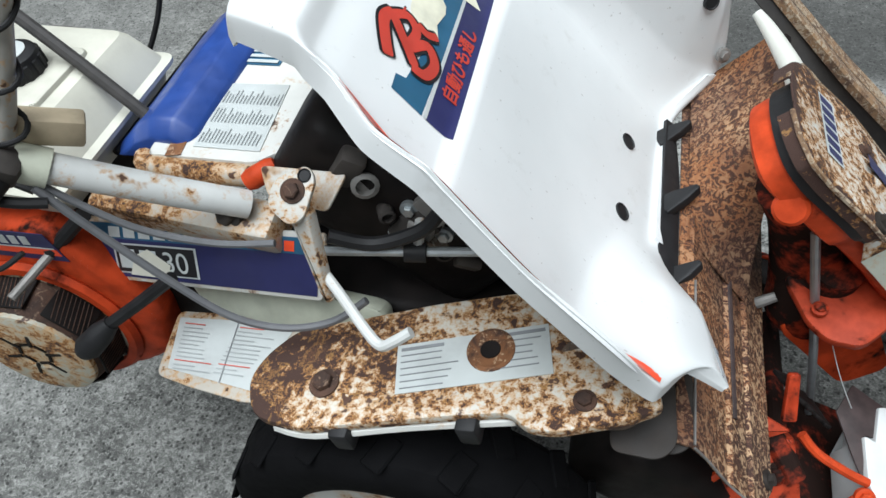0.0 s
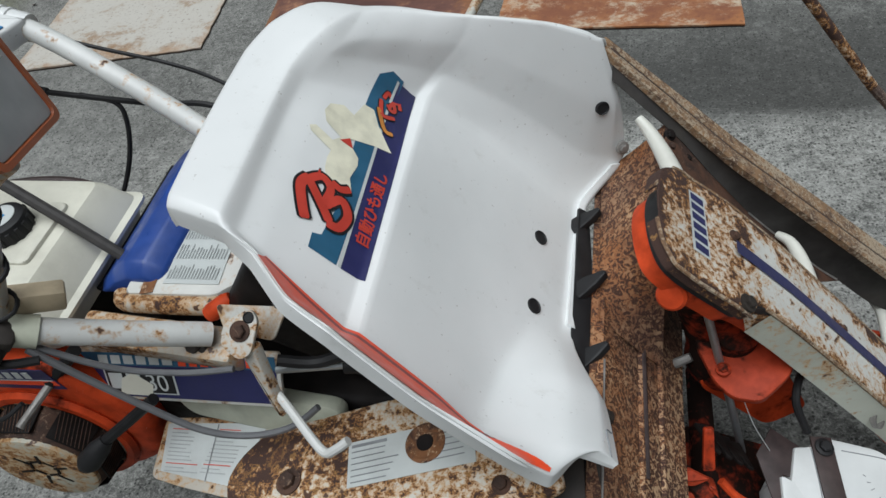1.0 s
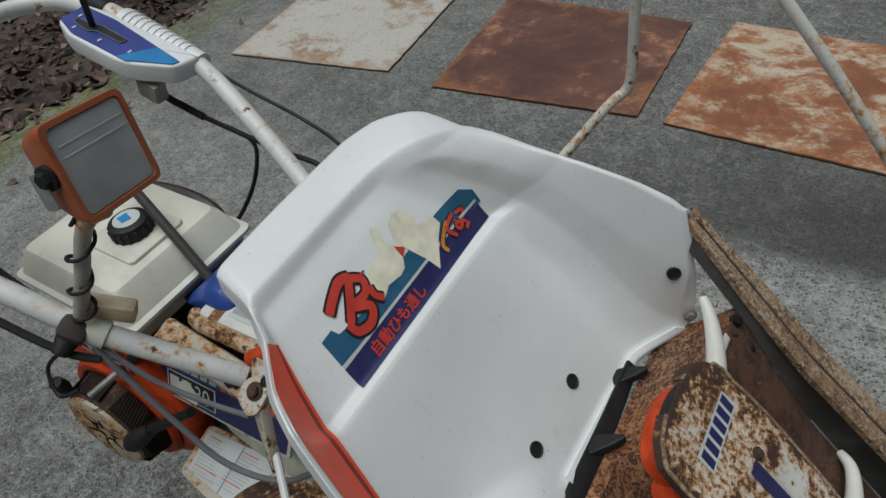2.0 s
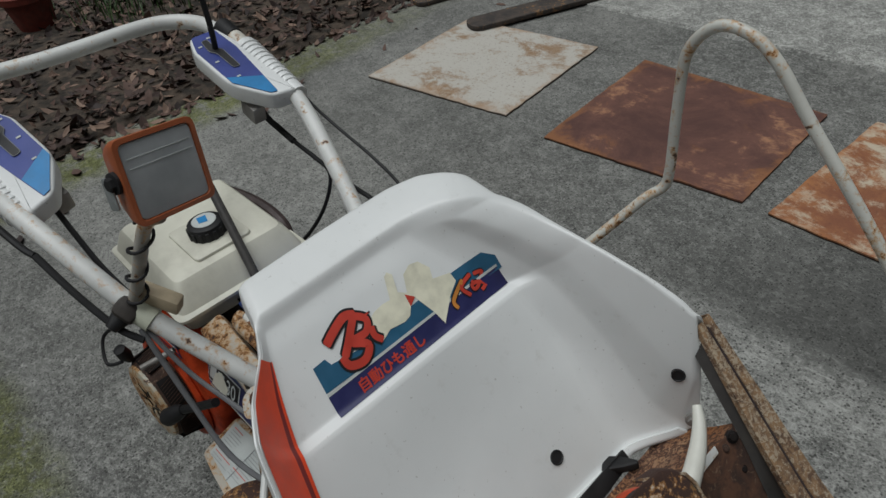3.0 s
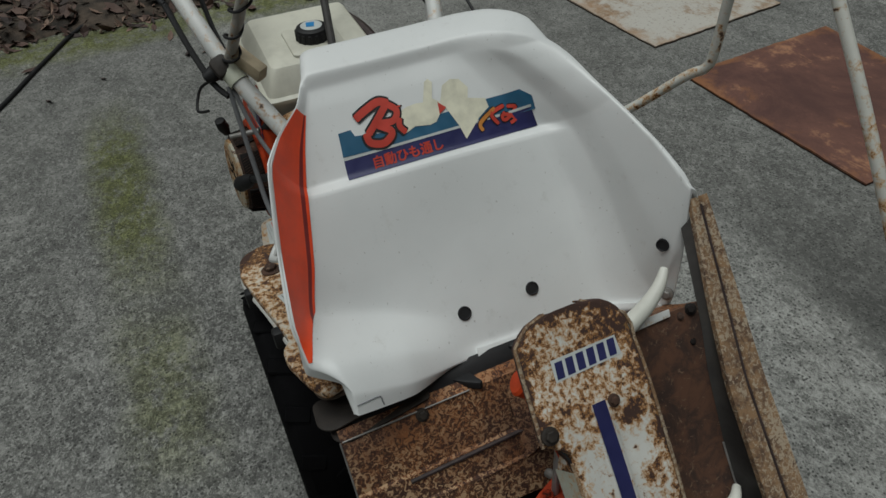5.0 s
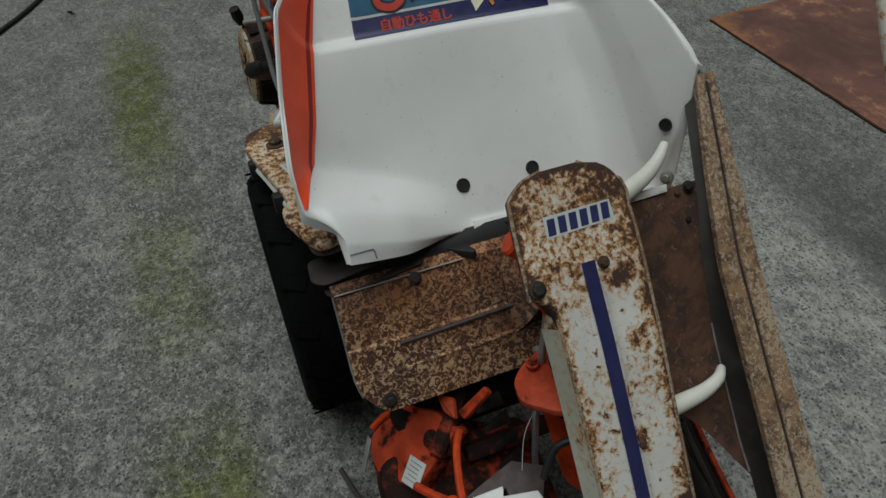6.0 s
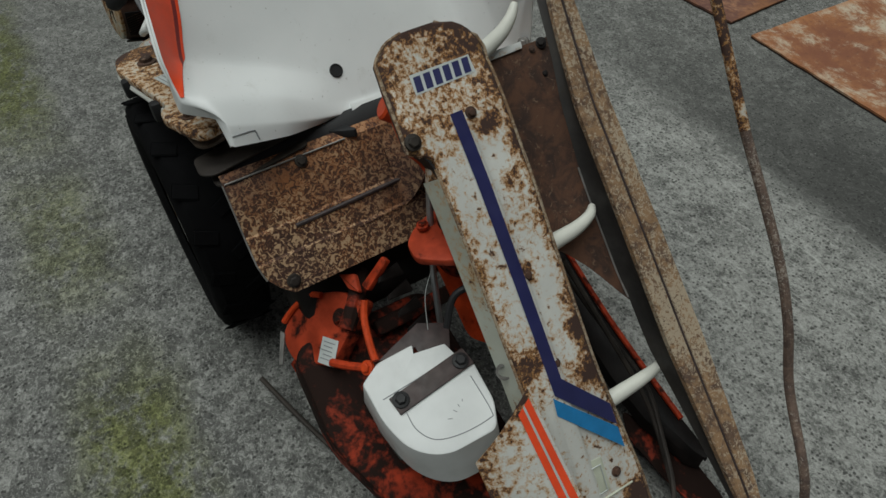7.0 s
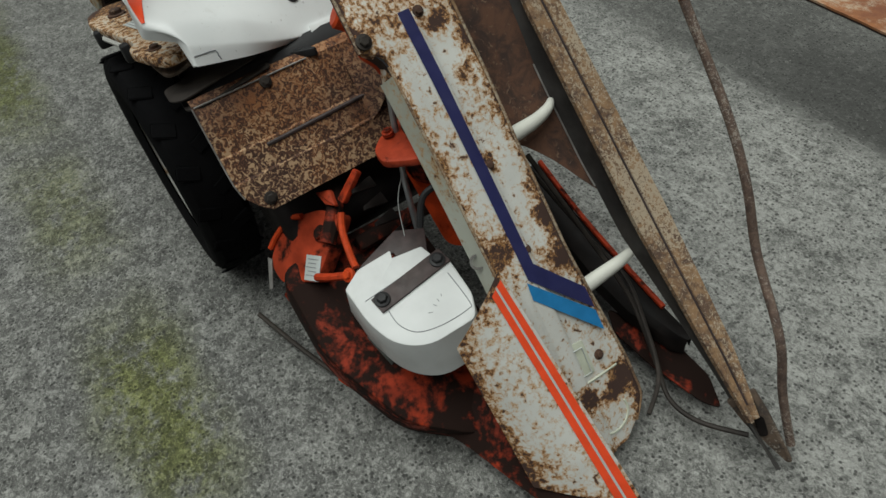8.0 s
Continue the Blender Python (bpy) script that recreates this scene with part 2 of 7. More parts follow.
def sheet_steel(name, base, patch, patch_amount, shift, dark=(0.11, 0.045, 0.03), edge=(0.30, 0.13, 0.05)):
    m = Nodes(name)
    where = m.at(shift)
    big = m.noise(2.8, 9.0, 0.74, m.at(shift, (1.0, 1.1, 1.0)), 0.35)
    mid = m.noise(11.0, 8.0, 0.72, m.at(shift, (0.85, 1.25, 1.0)), 0.5)
    fine = m.noise(70.0, 4.0, 0.6, where)
    col = m.mix(m.ramp(big, 0.36, 0.62), dark, base)
    f = m.calc("ADD", m.calc("MULTIPLY", big, 0.6), m.calc("MULTIPLY", mid, 0.4))
    lo = 0.68 - 0.32 * patch_amount
    col = m.mix(m.calc("MULTIPLY", m.ramp(f, lo, lo + 0.10), 0.9), col, patch)
    worn = m.node("ShaderNodeAttribute")
    worn.attribute_name = "wear"
    rim = m.calc("ADD", m.calc("MULTIPLY", worn.outputs["Fac"], 0.22), m.calc("MULTIPLY", m.noise(5.0, 6.0, 0.7, m.at((shift[0] + 2, shift[1], 4)), 0.6), 0.9))
    col = m.mix(m.calc("MULTIPLY", m.ramp(rim, 0.53, 0.72), 0.6), col, edge)
    col = m.mix(m.calc("MULTIPLY", m.ramp(fine, 0.55, 0.72), 0.5), col, (0.10, 0.05, 0.035))
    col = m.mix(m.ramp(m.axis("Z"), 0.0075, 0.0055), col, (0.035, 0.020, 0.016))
    return m.finish(col, 0.8, 0.0, m.calc("ADD", fine, mid), 0.001, 0.5, 0.3)


def leafy():
    m = Nodes("dead_leaves")
    info = m.node("ShaderNodeNewGeometry").outputs["Random Per Island"]
    col = m.mix(m.ramp(info, 0.0, 0.6), (0.025, 0.016, 0.014), (0.095, 0.055, 0.042))
    col = m.mix(m.ramp(info, 0.70, 1.0), col, (0.22, 0.145, 0.105))
    return m.finish(col, 0.75, 0.0, m.noise(160.0), 0.001, 0.4)


def soil():
    m = Nodes("dark_soil")
    col = m.mix(m.ramp(m.noise(14.0, 6.0), 0.35, 0.65), (0.02, 0.016, 0.012), (0.075, 0.055, 0.04))
    return m.finish(col, 0.95, 0.0, m.noise(40.0, 6.0), 0.01, 0.8)


def plastic_white():
    m = Nodes("aged_white_plastic")
    col = m.mix(m.ramp(m.noise(3.5, 4.0), 0.3, 0.7), (0.655, 0.672, 0.668), (0.73, 0.745, 0.74))
    dirt = m.ramp(m.noise(24.0, 6.0, 0.7), 0.56, 0.8)
    col = m.mix(m.calc("MULTIPLY", dirt, 0.28), col, (0.36, 0.35, 0.31))
    speck = m.ramp(m.noise(150.0, 2.0), 0.70, 0.76)
    col = m.mix(m.calc("MULTIPLY", speck, 0.4), col, (0.18, 0.16, 0.13))
    return m.finish(col, m.ramp(m.noise(12.0, 4.0), 0.3, 0.7, 0.30, 0.44), 0.0, m.noise(90.0, 3.0), 0.0003, 0.25)


WHITE = plastic_white()
CREAM = plain("cream_tank_plastic", (0.62, 0.61, 0.52), 0.45, vary=0.07, scale=8, grime=0.25)
TUBE = rusted("white_tube_paint", (0.66, 0.67, 0.65), 0.36, 18.0, (2, 0, 1), None, 0.42)
ROD = rusted("chipped_guide_rod", (0.60, 0.60, 0.55), 0.45, 30.0, (0, 3, 1), ("X", 0.16, 0.46, 0.14), 0.35)
RUSTY = rusted("rusty_white_panel", (0.66, 0.66, 0.62), 0.44, 38.0, (1, 2, 3), ("Z", 0.60, 0.76, 0.080), 0.34)
RUSTY2 = rusted("rusty_fender_paint", (0.60, 0.57, 0.50), 0.68, 34.0, (4, 1, 0), ("X", -0.30, -0.40, 0.05), 0.30)
RUSTY5 = rusted("grimy_bracket_paint", (0.56, 0.54, 0.49), 0.54, 34.0, (2, 9, 4), None, 0.25)
RUSTY4 = rusted("flaking_chassis_paint", (0.54, 0.50, 0.43), 0.66, 30.0, (1, 6, 2))
RUSTY3 = rusted("lightly_rusted_paint", (0.66, 0.66, 0.62), 0.42, 12.0, (0, 5, 2))
BROWN = bare_rust("pitted_brown_rust", (0.045, 0.022, 0.014), (0.20, 0.084, 0.032), (0.42, 0.28, 0.17), 36.0, 0.36)
HEADER = header_rust()
RUSTY_LOW = rusted("chipped_divider_paint", (0.66, 0.66, 0.62), 0.47, 30.0, (3, 2, 3), None, 0.36)
BROWN2 = bare_rust("dark_brown_rust", (0.032, 0.018, 0.013), (0.078, 0.038, 0.023), (0.17, 0.11, 0.075), 30.0, 0.1)
# the rail wall's shade is put into this dark base colour
WEB = plain("shaded_web_steel", (0.045, 0.042, 0.040), 0.6, vary=0.3, scale=14, grime=0.3, spec=0.25)
DECK_RUST = bare_rust("deck_rust", (0.034, 0.018, 0.013), (0.098, 0.044, 0.024), (0.16, 0.10, 0.065), 26.0, 0.20)
STAINED = rusted("scuffed_edge_paint", (0.60, 0.58, 0.52), 0.5, 40.0, (6, 1, 2))
RAIL = bare_rust("rail_rust", (0.085, 0.05, 0.035), (0.26, 0.155, 0.08), (0.37, 0.30, 0.215), 44.0, 0.48)
def greasy(name, paint, lo, scale=16.0):
    """Paint half hidden under black grease and dust."""
    m = Nodes(name)
    f = m.calc("ADD", m.calc("MULTIPLY", m.noise(scale, 6.0, 0.65, None, 0.6), 0.7), m.calc("MULTIPLY", m.noise(scale * 6, 4.0), 0.3))
    col = m.mix(m.ramp(m.noise(30.0, 4.0), 0.3, 0.7), tuple(c * 0.6 for c in paint), paint)
    col = m.mix(m.ramp(f, lo, lo + 0.14), col, (0.016, 0.008, 0.006))
    return m.finish(col, m.ramp(f, lo, lo + 0.14, 0.5, 0.85), 0.0, f, 0.002, 0.5, 0.14)


ORANGE = greasy("orange_paint", (0.62, 0.070, 0.018), 0.56, 10.0)
FAN_ORANGE = greasy("fan_housing_paint", (0.58, 0.066, 0.018), 0.53, 12.0)
ORANGE_OLD = greasy("grimy_orange_paint", (0.46, 0.05, 0.016), 0.48, 14.0)
RED = plain("red_film", (0.86, 0.082, 0.024), 0.38, vary=0.08)
DECAL_RED = plain("faded_red_print", (0.50, 0.050, 0.032), 0.42, vary=0.12)
AMBER_INK = plain("amber_print", (0.50, 0.20, 0.04), 0.45, vary=0.15)
RED_DARK = plain("dark_red_film", (0.22, 0.02, 0.02), 0.4, vary=0.1)
BLUE_FACE = plain("blue_printed_film", (0.035, 0.055, 0.24), 0.4, vary=0.15, scale=8, grime=0.1)
BLUE = plain("blue_hood_paint", (0.020, 0.058, 0.25), 0.35, vary=0.12, grime=0.1)
NAVY = plain("navy_film", (0.022, 0.024, 0.095), 0.4, vary=0.1, grime=0.08)
TEAL = plain("teal_film", (0.024, 0.105, 0.19), 0.4, vary=0.1, grime=0.08)
SKY = plain("light_blue_film", (0.02, 0.20, 0.46), 0.4, vary=0.1)
INK = plain("black_ink", (0.012, 0.012, 0.014), 0.45, vary=0.1)
GREYINK = plain("grey_print", (0.22, 0.23, 0.24), 0.6, vary=0.1)
LIGHTINK = plain("faint_grey_print", (0.34, 0.36, 0.36), 0.6, vary=0.1)
REDINK = plain("red_print", (0.55, 0.10, 0.07), 0.5, vary=0.1)
PAPER = plain("faded_label_film", (0.50, 0.53, 0.52), 0.5, vary=0.06, scale=12, grime=0.2)
GLUE = plain("yellowed_glue_residue", (0.70, 0.68, 0.54), 0.5, vary=0.12, scale=40, grime=0.1)
BLACK = plain("black_plastic", (0.014, 0.014, 0.015), 0.55, vary=0.2, spec=0.3)
RUBBER = plain("tyre_rubber", (0.005, 0.005, 0.0055), 0.9, vary=0.2, scale=12, spec=0.06)
IRON = plain("oily_dark_iron", (0.028, 0.023, 0.020), 0.6, 0.0, vary=0.35, grime=0.3, spec=0.25)
STEEL = plain("galvanised_steel", (0.40, 0.43, 0.44), 0.42, 0.75, vary=0.15, grime=0.3)
CABLE = plain("grey_cable_sheath", (0.13, 0.133, 0.14), 0.5, vary=0.1)
NYLON = plain("white_nylon", (0.62, 0.62, 0.56), 0.4, vary=0.06, scale=10, grime=0.12)
AMBER = plain("orange_lamp_plastic", (0.33, 0.085, 0.028), 0.5, vary=0.12, grime=0.2)
def lens_glass():
    m = Nodes("dusty_lamp_glass")
    m.bsdf.inputs["Transmission Weight"].default_value = 0.50
    col = m.mix(m.ramp(m.noise(14.0, 4.0), 0.3, 0.7), (0.50, 0.53, 0.55), (0.68, 0.71, 0.73))
    return m.finish(col, 0.42, 0.0, m.noise(160.0, 2.0), 0.0005, 0.35)


BOX_WHITE = plain("dusty_white_plastic", (0.58, 0.595, 0.59), 0.45, vary=0.05, scale=10, grime=0.14)
LENS = lens_glass()
STRAP = plain("dark_steel_strap", (0.040, 0.026, 0.025), 0.6, vary=0.3, scale=40, grime=0.15)
BRACKET = bare_rust("rusty_grey_bracket", (0.045, 0.034, 0.028), (0.11, 0.075, 0.052), (0.26, 0.23, 0.19), 34.0, 0.22)
SKIRT = rusted("greenish_white_skirt", (0.52, 0.54, 0.46), 0.42, 24.0, (3, 7, 1))
CASTING = greasy("red_orange_casting", (0.46, 0.060, 0.024), 0.49, 13.0)
GREEN_WHITE = plain("stained_white_paint", (0.50, 0.52, 0.42), 0.5, vary=0.1, grime=0.3)
ALU = plain("cast_aluminium", (0.30, 0.29, 0.275), 0.6, 0.6, vary=0.2, grime=0.4)
# black of oily iron, also painted on inner parts in place of shade
OIL_SHADE = plain("oil_and_shade_black", (0.008, 0.006, 0.0055), 0.6, 0.0, vary=0.5, spec=0.2)
STARTER = rusted("rusty_starter_paint", (0.46, 0.45, 0.37), 0.66, 20.0, (2, 2, 6))
CAST_GREY = plain("dirty_cast_grey", (0.050, 0.044, 0.040), 0.7, 0.0, vary=0.35, scale=14, grime=0.5, spec=0.3)
POST_GREY = rusted("weathered_post_paint", (0.40, 0.385, 0.345), 0.46, 30.0, (5, 2, 8))
REFLECTOR = plain("tarnished_reflector", (0.55, 0.56, 0.56), 0.3, 0.9, vary=0.15, scale=12)
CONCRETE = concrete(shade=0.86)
CONCRETE2 = concrete("pale_concrete", 1.5)
ORANGE_BLACK = greasy("oily_orange_paint", (0.36, 0.040, 0.014), 0.375, 11.0)
ROD_DARK = bare_rust("brown_rod_rust", (0.075, 0.05, 0.042), (0.15, 0.10, 0.075), (0.30, 0.26, 0.22), 60.0, 0.26)
LEAF = leafy()
SOIL = soil()
PLANK = bare_rust("rotten_plank", (0.035, 0.03, 0.028), (0.07, 0.055, 0.045), (0.22, 0.12, 0.05), 12.0, 0.2)
PLATE_A = sheet_steel("pale_steel_sheet", (0.38, 0.345, 0.29), (0.46, 0.445, 0.405), 0.84, (1.3, 0, 0), (0.27, 0.18, 0.11), (0.33, 0.20, 0.11))
PLATE_B = sheet_steel("brown_steel_sheet", (0.145, 0.070, 0.054), (0.36, 0.185, 0.105), 0.46, (0, 2.4, 0), (0.085, 0.042, 0.036))
PLATE_C = sheet_steel("orange_white_steel_sheet", (0.34, 0.15, 0.065), (0.49, 0.43, 0.33), 0.65, (4.7, 1, 0), (0.20, 0.08, 0.045), (0.38, 0.16, 0.06))


# ---- mesh helpers ----
def weather(ob, near):
    """Store how worn each vertex is; near(point) gives 0 to 1, high along bare edges."""
    at = ob.data.attributes.new("wear", "FLOAT", "POINT")
    for v in ob.data.vertices:
        at.data[v.index].value = near(v.co)
    return ob


def part(name, bm, material, parent=None, label="", smooth=True, angle=35.0):
    """Link a bmesh as one mesh object under a thing or under a part."""
    bmesh.ops.recalc_face_normals(bm, faces=bm.faces)
    me = bpy.data.meshes.new(name)
    bm.to_mesh(me)
    bm.free()
    me.materials.append(material)
    if smooth:
        me.shade_smooth()
        me.set_sharp_from_angle(angle=radians(angle))
    ob = new(name, me)
    ob.parent = parent
    return tagged(ob, label)


def basis(origin, along, up):
    """A frame at origin whose x runs along, and whose z points as nearly as can be to up."""
    x = Vector(along).normalized()
    y = Vector(up).cross(x).normalized()
    z = x.cross(y)
    m = Matrix((x, y, z)).transposed().to_4x4()
    m.translation = origin
    return m


def block(size, m=None, bevel=0.0, segments=2, bm=None):
    bm2 = bmesh.new()
    bmesh.ops.create_cube(bm2, size=1.0)
    bmesh.ops.scale(bm2, vec=size, verts=bm2.verts)
    if bevel:
        bmesh.ops.bevel(bm2, geom=bm2.edges[:], offset=bevel, segments=segments, profile=0.5, affect="EDGES")
    return settle(bm2, m, bm)


def settle(bm2, m=None, bm=None):
    """Move a bmesh by m and, where another one is given, add it to that."""
    if m is not None:
        bmesh.ops.transform(bm2, matrix=m, verts=bm2.verts)
    if bm is None:
        return bm2
    tmp = bpy.data.meshes.new("tmp")
    bm2.to_mesh(tmp)
    bm2.free()
    bm.from_mesh(tmp)
    bpy.data.meshes.remove(tmp)
    return bm


def prism(outline, thick, m=None, bevel=0.0, bm=None, segments=2):
    """A flat outline in x and y, made thick downwards from z = 0."""
    bm2 = bmesh.new()
    top = bm2.faces.new([bm2.verts.new((x, y, 0)) for x, y in outline])
    got = bmesh.ops.extrude_face_region(bm2, geom=[top])
    bmesh.ops.translate(bm2, vec=(0, 0, -thick), verts=[v for v in got["geom"] if isinstance(v, bmesh.types.BMVert)])
    bmesh.ops.recalc_face_normals(bm2, faces=bm2.faces)
    if bevel:
        bmesh.ops.bevel(bm2, geom=bm2.edges[:], offset=bevel, segments=segments, profile=0.5, affect="EDGES")
    return settle(bm2, m, bm)


def rounded(outline, radius, steps=5):
    """Round the corners of an outline; radius may be one number or one for each corner."""
    out, n = [], len(outline)
    for i, p in enumerate(outline):
        r = radius[i] if isinstance(radius, (list, tuple)) else radius
        p, a, b = Vector(p), Vector(outline[i - 1]), Vector(outline[(i + 1) % n])
        if r <= 0:
            out.append(tuple(p))
            continue
        da, db = (a - p), (b - p)
        r = min(r, da.length * 0.49, db.length * 0.49)
        a, b = p + da.normalized() * r, p + db.normalized() * r
        for k in range(steps + 1):
            t = k / steps
            out.append(tuple((1 - t) ** 2 * a + 2 * t * (1 - t) * p + t * t * b))
    return out


def smooth_line(points, per=6):
    """A Catmull-Rom line through the points."""
    pts = [Vector(p) for p in points]
    out = []
    for i in range(len(pts) - 1):
        a, b, c, d = pts[max(i - 1, 0)], pts[i], pts[i + 1], pts[min(i + 2, len(pts) - 1)]
        for k in range(per):
            t = k / per
            out.append(0.5 * (2 * b + (c - a) * t + (2 * a - 5 * b + 4 * c - d) * t * t + (3 * b - a - 3 * c + d) * t ** 3))
    return out + [pts[-1]]


def tube(points, radius, sides=14, per=6, bm=None, taper=None, m=None):
    """A round bar swept along a smooth line; taper gives the radius's factor at each of the given points."""
    line = smooth_line(points, per) if per > 1 else [Vector(p) for p in points]
    bm2 = bmesh.new()
    rings, normal = [], None
    for i, p in enumerate(line):
        d = (line[min(i + 1, len(line) - 1)] - line[max(i - 1, 0)]).normalized()
        if normal is None:
            normal = d.orthogonal().normalized()
        normal = (normal - d * normal.dot(d)).normalized()
        side = d.cross(normal)
        f = 1.0
        if taper:
            s = i / (len(line) - 1) * (len(taper) - 1)
            k = min(int(s), len(taper) - 2)
            f = taper[k] + (taper[k + 1] - taper[k]) * (s - k)
        rings.append([bm2.verts.new(p + radius * f * (normal * math.cos(a) + side * math.sin(a))) for a in (2 * math.pi * k / sides for k in range(sides))])
    for a, b in zip(rings, rings[1:]):
        for k in range(sides):
            bm2.faces.new((a[k], a[(k + 1) % sides], b[(k + 1) % sides], b[k]))
    bm2.faces.new(rings[0][::-1])
    bm2.faces.new(rings[-1])
    return settle(bm2, m, bm)


def lathe(profile, m=None, sides=24, bm=None):
    """A profile of (radius, height) turned about z."""
    bm2 = bmesh.new()
    rings = []
    for r, z in profile:
        if r < 1e-6:
            rings.append([bm2.verts.new((0, 0, z))])
        else:
            rings.append([bm2.verts.new((r * math.cos(2 * math.pi * k / sides), r * math.sin(2 * math.pi * k / sides), z)) for k in range(sides)])
    for a, b in zip(rings, rings[1:]):
        for k in range(sides):
            j = (k + 1) % sides
            if len(a) == 1 and len(b) == 1:
                continue
            if len(a) == 1:
                bm2.faces.new((a[0], b[j], b[k]))
            elif len(b) == 1:
                bm2.faces.new((a[k], a[j], b[0]))
            else:
                bm2.faces.new((a[k], a[j], b[j], b[k]))
    return settle(bm2, m, bm)


def aim(origin, axis):
    """A frame at origin whose z runs along axis."""
    m = Vector(axis).to_track_quat("Z", "Y").to_matrix().to_4x4()
    m.translation = origin
    return m


def bolt(origin, axis, r, parent, material=None, name="bolt", label=""):
    """A washer with a rounded hexagon head on it."""
    m = aim(origin, axis)
    bm = lathe([(0, -0.004), (r * 1.5, -0.004), (r * 1.5, r * 0.22), (r * 1.35, r * 0.3), (0, r * 0.3)], m, 18)
    lathe([(r, r * 0.2), (r, r * 0.85), (r * 0.8, r * 1.0), (0, r * 1.02)], m, 6, bm)
    return part(name, bm, material or IRON, parent, label)


def dimple(origin, axis, r, parent, name="screw_hole", material=None):
    """A rimmed hole with a dark bottom."""
    m = aim(origin, axis)
    bm = lathe([(r * 1.2, -0.004), (r * 1.18, 0.0012), (r * 1.02, 0.0018), (r * 0.96, 0.0008), (r * 0.9, 0.0002), (0, 0.0002)], m, 20)
    return part(name, bm, material or BLACK, parent)

# ---- the yard ----
def ground_sheet():
    bm = bmesh.new()
    bmesh.ops.create_grid(bm, x_segments=8, y_segments=8, size=150.0)
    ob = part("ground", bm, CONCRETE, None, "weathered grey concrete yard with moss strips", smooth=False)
    return tagged(ob, category="ground", kind="structure")


ground_sheet()


def far_slab():
    """The next pour of concrete, a finger's breadth higher, with a broken edge."""
    bm = bmesh.new()
    low, high, far = [], [], []
    for k in range(141):
        x = -3.0 + 33.0 * (k / 140) ** 1.5
        y = 2.93 + 0.05 * noise.noise((x * 2.0, 0, 3)) + 0.02 * noise.noise((x * 9.0, 0, 5))
        low.append(bm.verts.new((x, y - 0.012, -0.002)))
        high.append(bm.verts.new((x, y + 0.01 * noise.noise((x * 14, 2, 1)), 0.012)))
        far.append(bm.verts.new((x, 60.0, 0.012)))
    for a, b in ((low, high), (high, far)):
        for k in range(140):
            bm.faces.new((a[k], a[k + 1], b[k + 1], b[k]))
    tagged(part("pavement", bm, CONCRETE2, None, "paler concrete slab with a broken edge", smooth=False), category="pavement", kind="structure")


far_slab()
EDGE = -3.06  # the slab ends here and the leaf litter begins


def litter_bed():
    """A low, uneven bed of soil along the slab's edge, with dead leaves on it."""
    bm = bmesh.new()
    nx, ny = 40, 90
    rows = []
    for i in range(nx + 1):
        row = []
        for j in range(ny + 1):
            y = -6.0 + 14.0 * j / ny
            wob = 0.10 * noise.noise((0, y * 1.3, 2.0)) + 0.05 * noise.noise((0, y * 5.0, 7.0))
            x = EDGE + wob - 5.0 * (i / nx) ** 1.6
            up = 0.0 if i == 0 else 0.006 + 0.012 * min(1, i / 4) + 0.03 * noise.noise((x * 2.2, y * 2.2, 0)) * min(1, i / 5) + 0.02 * min(1, i / 6)
            row.append(bm.verts.new((x, y, max(up, 0.001))))
        rows.append(row)
    for a, b in zip(rows, rows[1:]):
        for j in range(ny):
            bm.faces.new((a[j], a[j + 1], b[j + 1], b[j]))
    bed = part("soil_bed", bm, SOIL, None, "dark soil bed at the edge of the concrete slab")
    tagged(bed, category="soil", kind="structure")
    rng = random.Random(5)
    verts, faces = [], []
    for n in range(9000):
        d = rng.random() ** 1.4 * 3.2
        y = rng.uniform(-2.2, 5.2)
        x = EDGE + 0.10 * noise.noise((0, y * 1.3, 2.0)) - d + rng.gauss(0.03, 0.05) * (1 if d < 0.3 else 0)
        if rng.random() < 0.006:
            x = EDGE + abs(rng.gauss(0, 0.35))
        z = (0.02 + rng.random() * 0.05) if x < EDGE - 0.05 else 0.006
        size = rng.uniform(0.020, 0.058)
        w = size * rng.uniform(0.22, 0.5)
        m = Matrix.Translation((x, y, z)) @ Euler((rng.gauss(0, 0.45), rng.gauss(0, 0.45), rng.uniform(0, 6.3))).to_matrix().to_4x4()
        curl = rng.uniform(-0.3, 0.6) * size
        b = len(verts)
        for p in ((-size, 0, curl * 0.6), (-size * 0.3, -w, curl * 0.1), (size * 0.45, -w * 0.8, curl * 0.2), (size, 0, curl), (size * 0.45, w * 0.8, curl * 0.35), (-size * 0.3, w, curl * 0.25), (0.1 * size, 0, -0.15 * w)):
            q = m @ Vector(p)
            verts.append((q.x, q.y, max(q.z, 0.003)))
        for k in range(6):
            faces.append((b + k, b + (k + 1) % 6, b + 6))
    me = bpy.data.meshes.new("leaf_litter")
    me.from_pydata(verts, [], faces)
    me.materials.append(LEAF)
    tagged(new("leaf_litter", me), "brown dead leaves lying thick on the soil bed", "leaf litter", kind="stuff")


litter_bed()


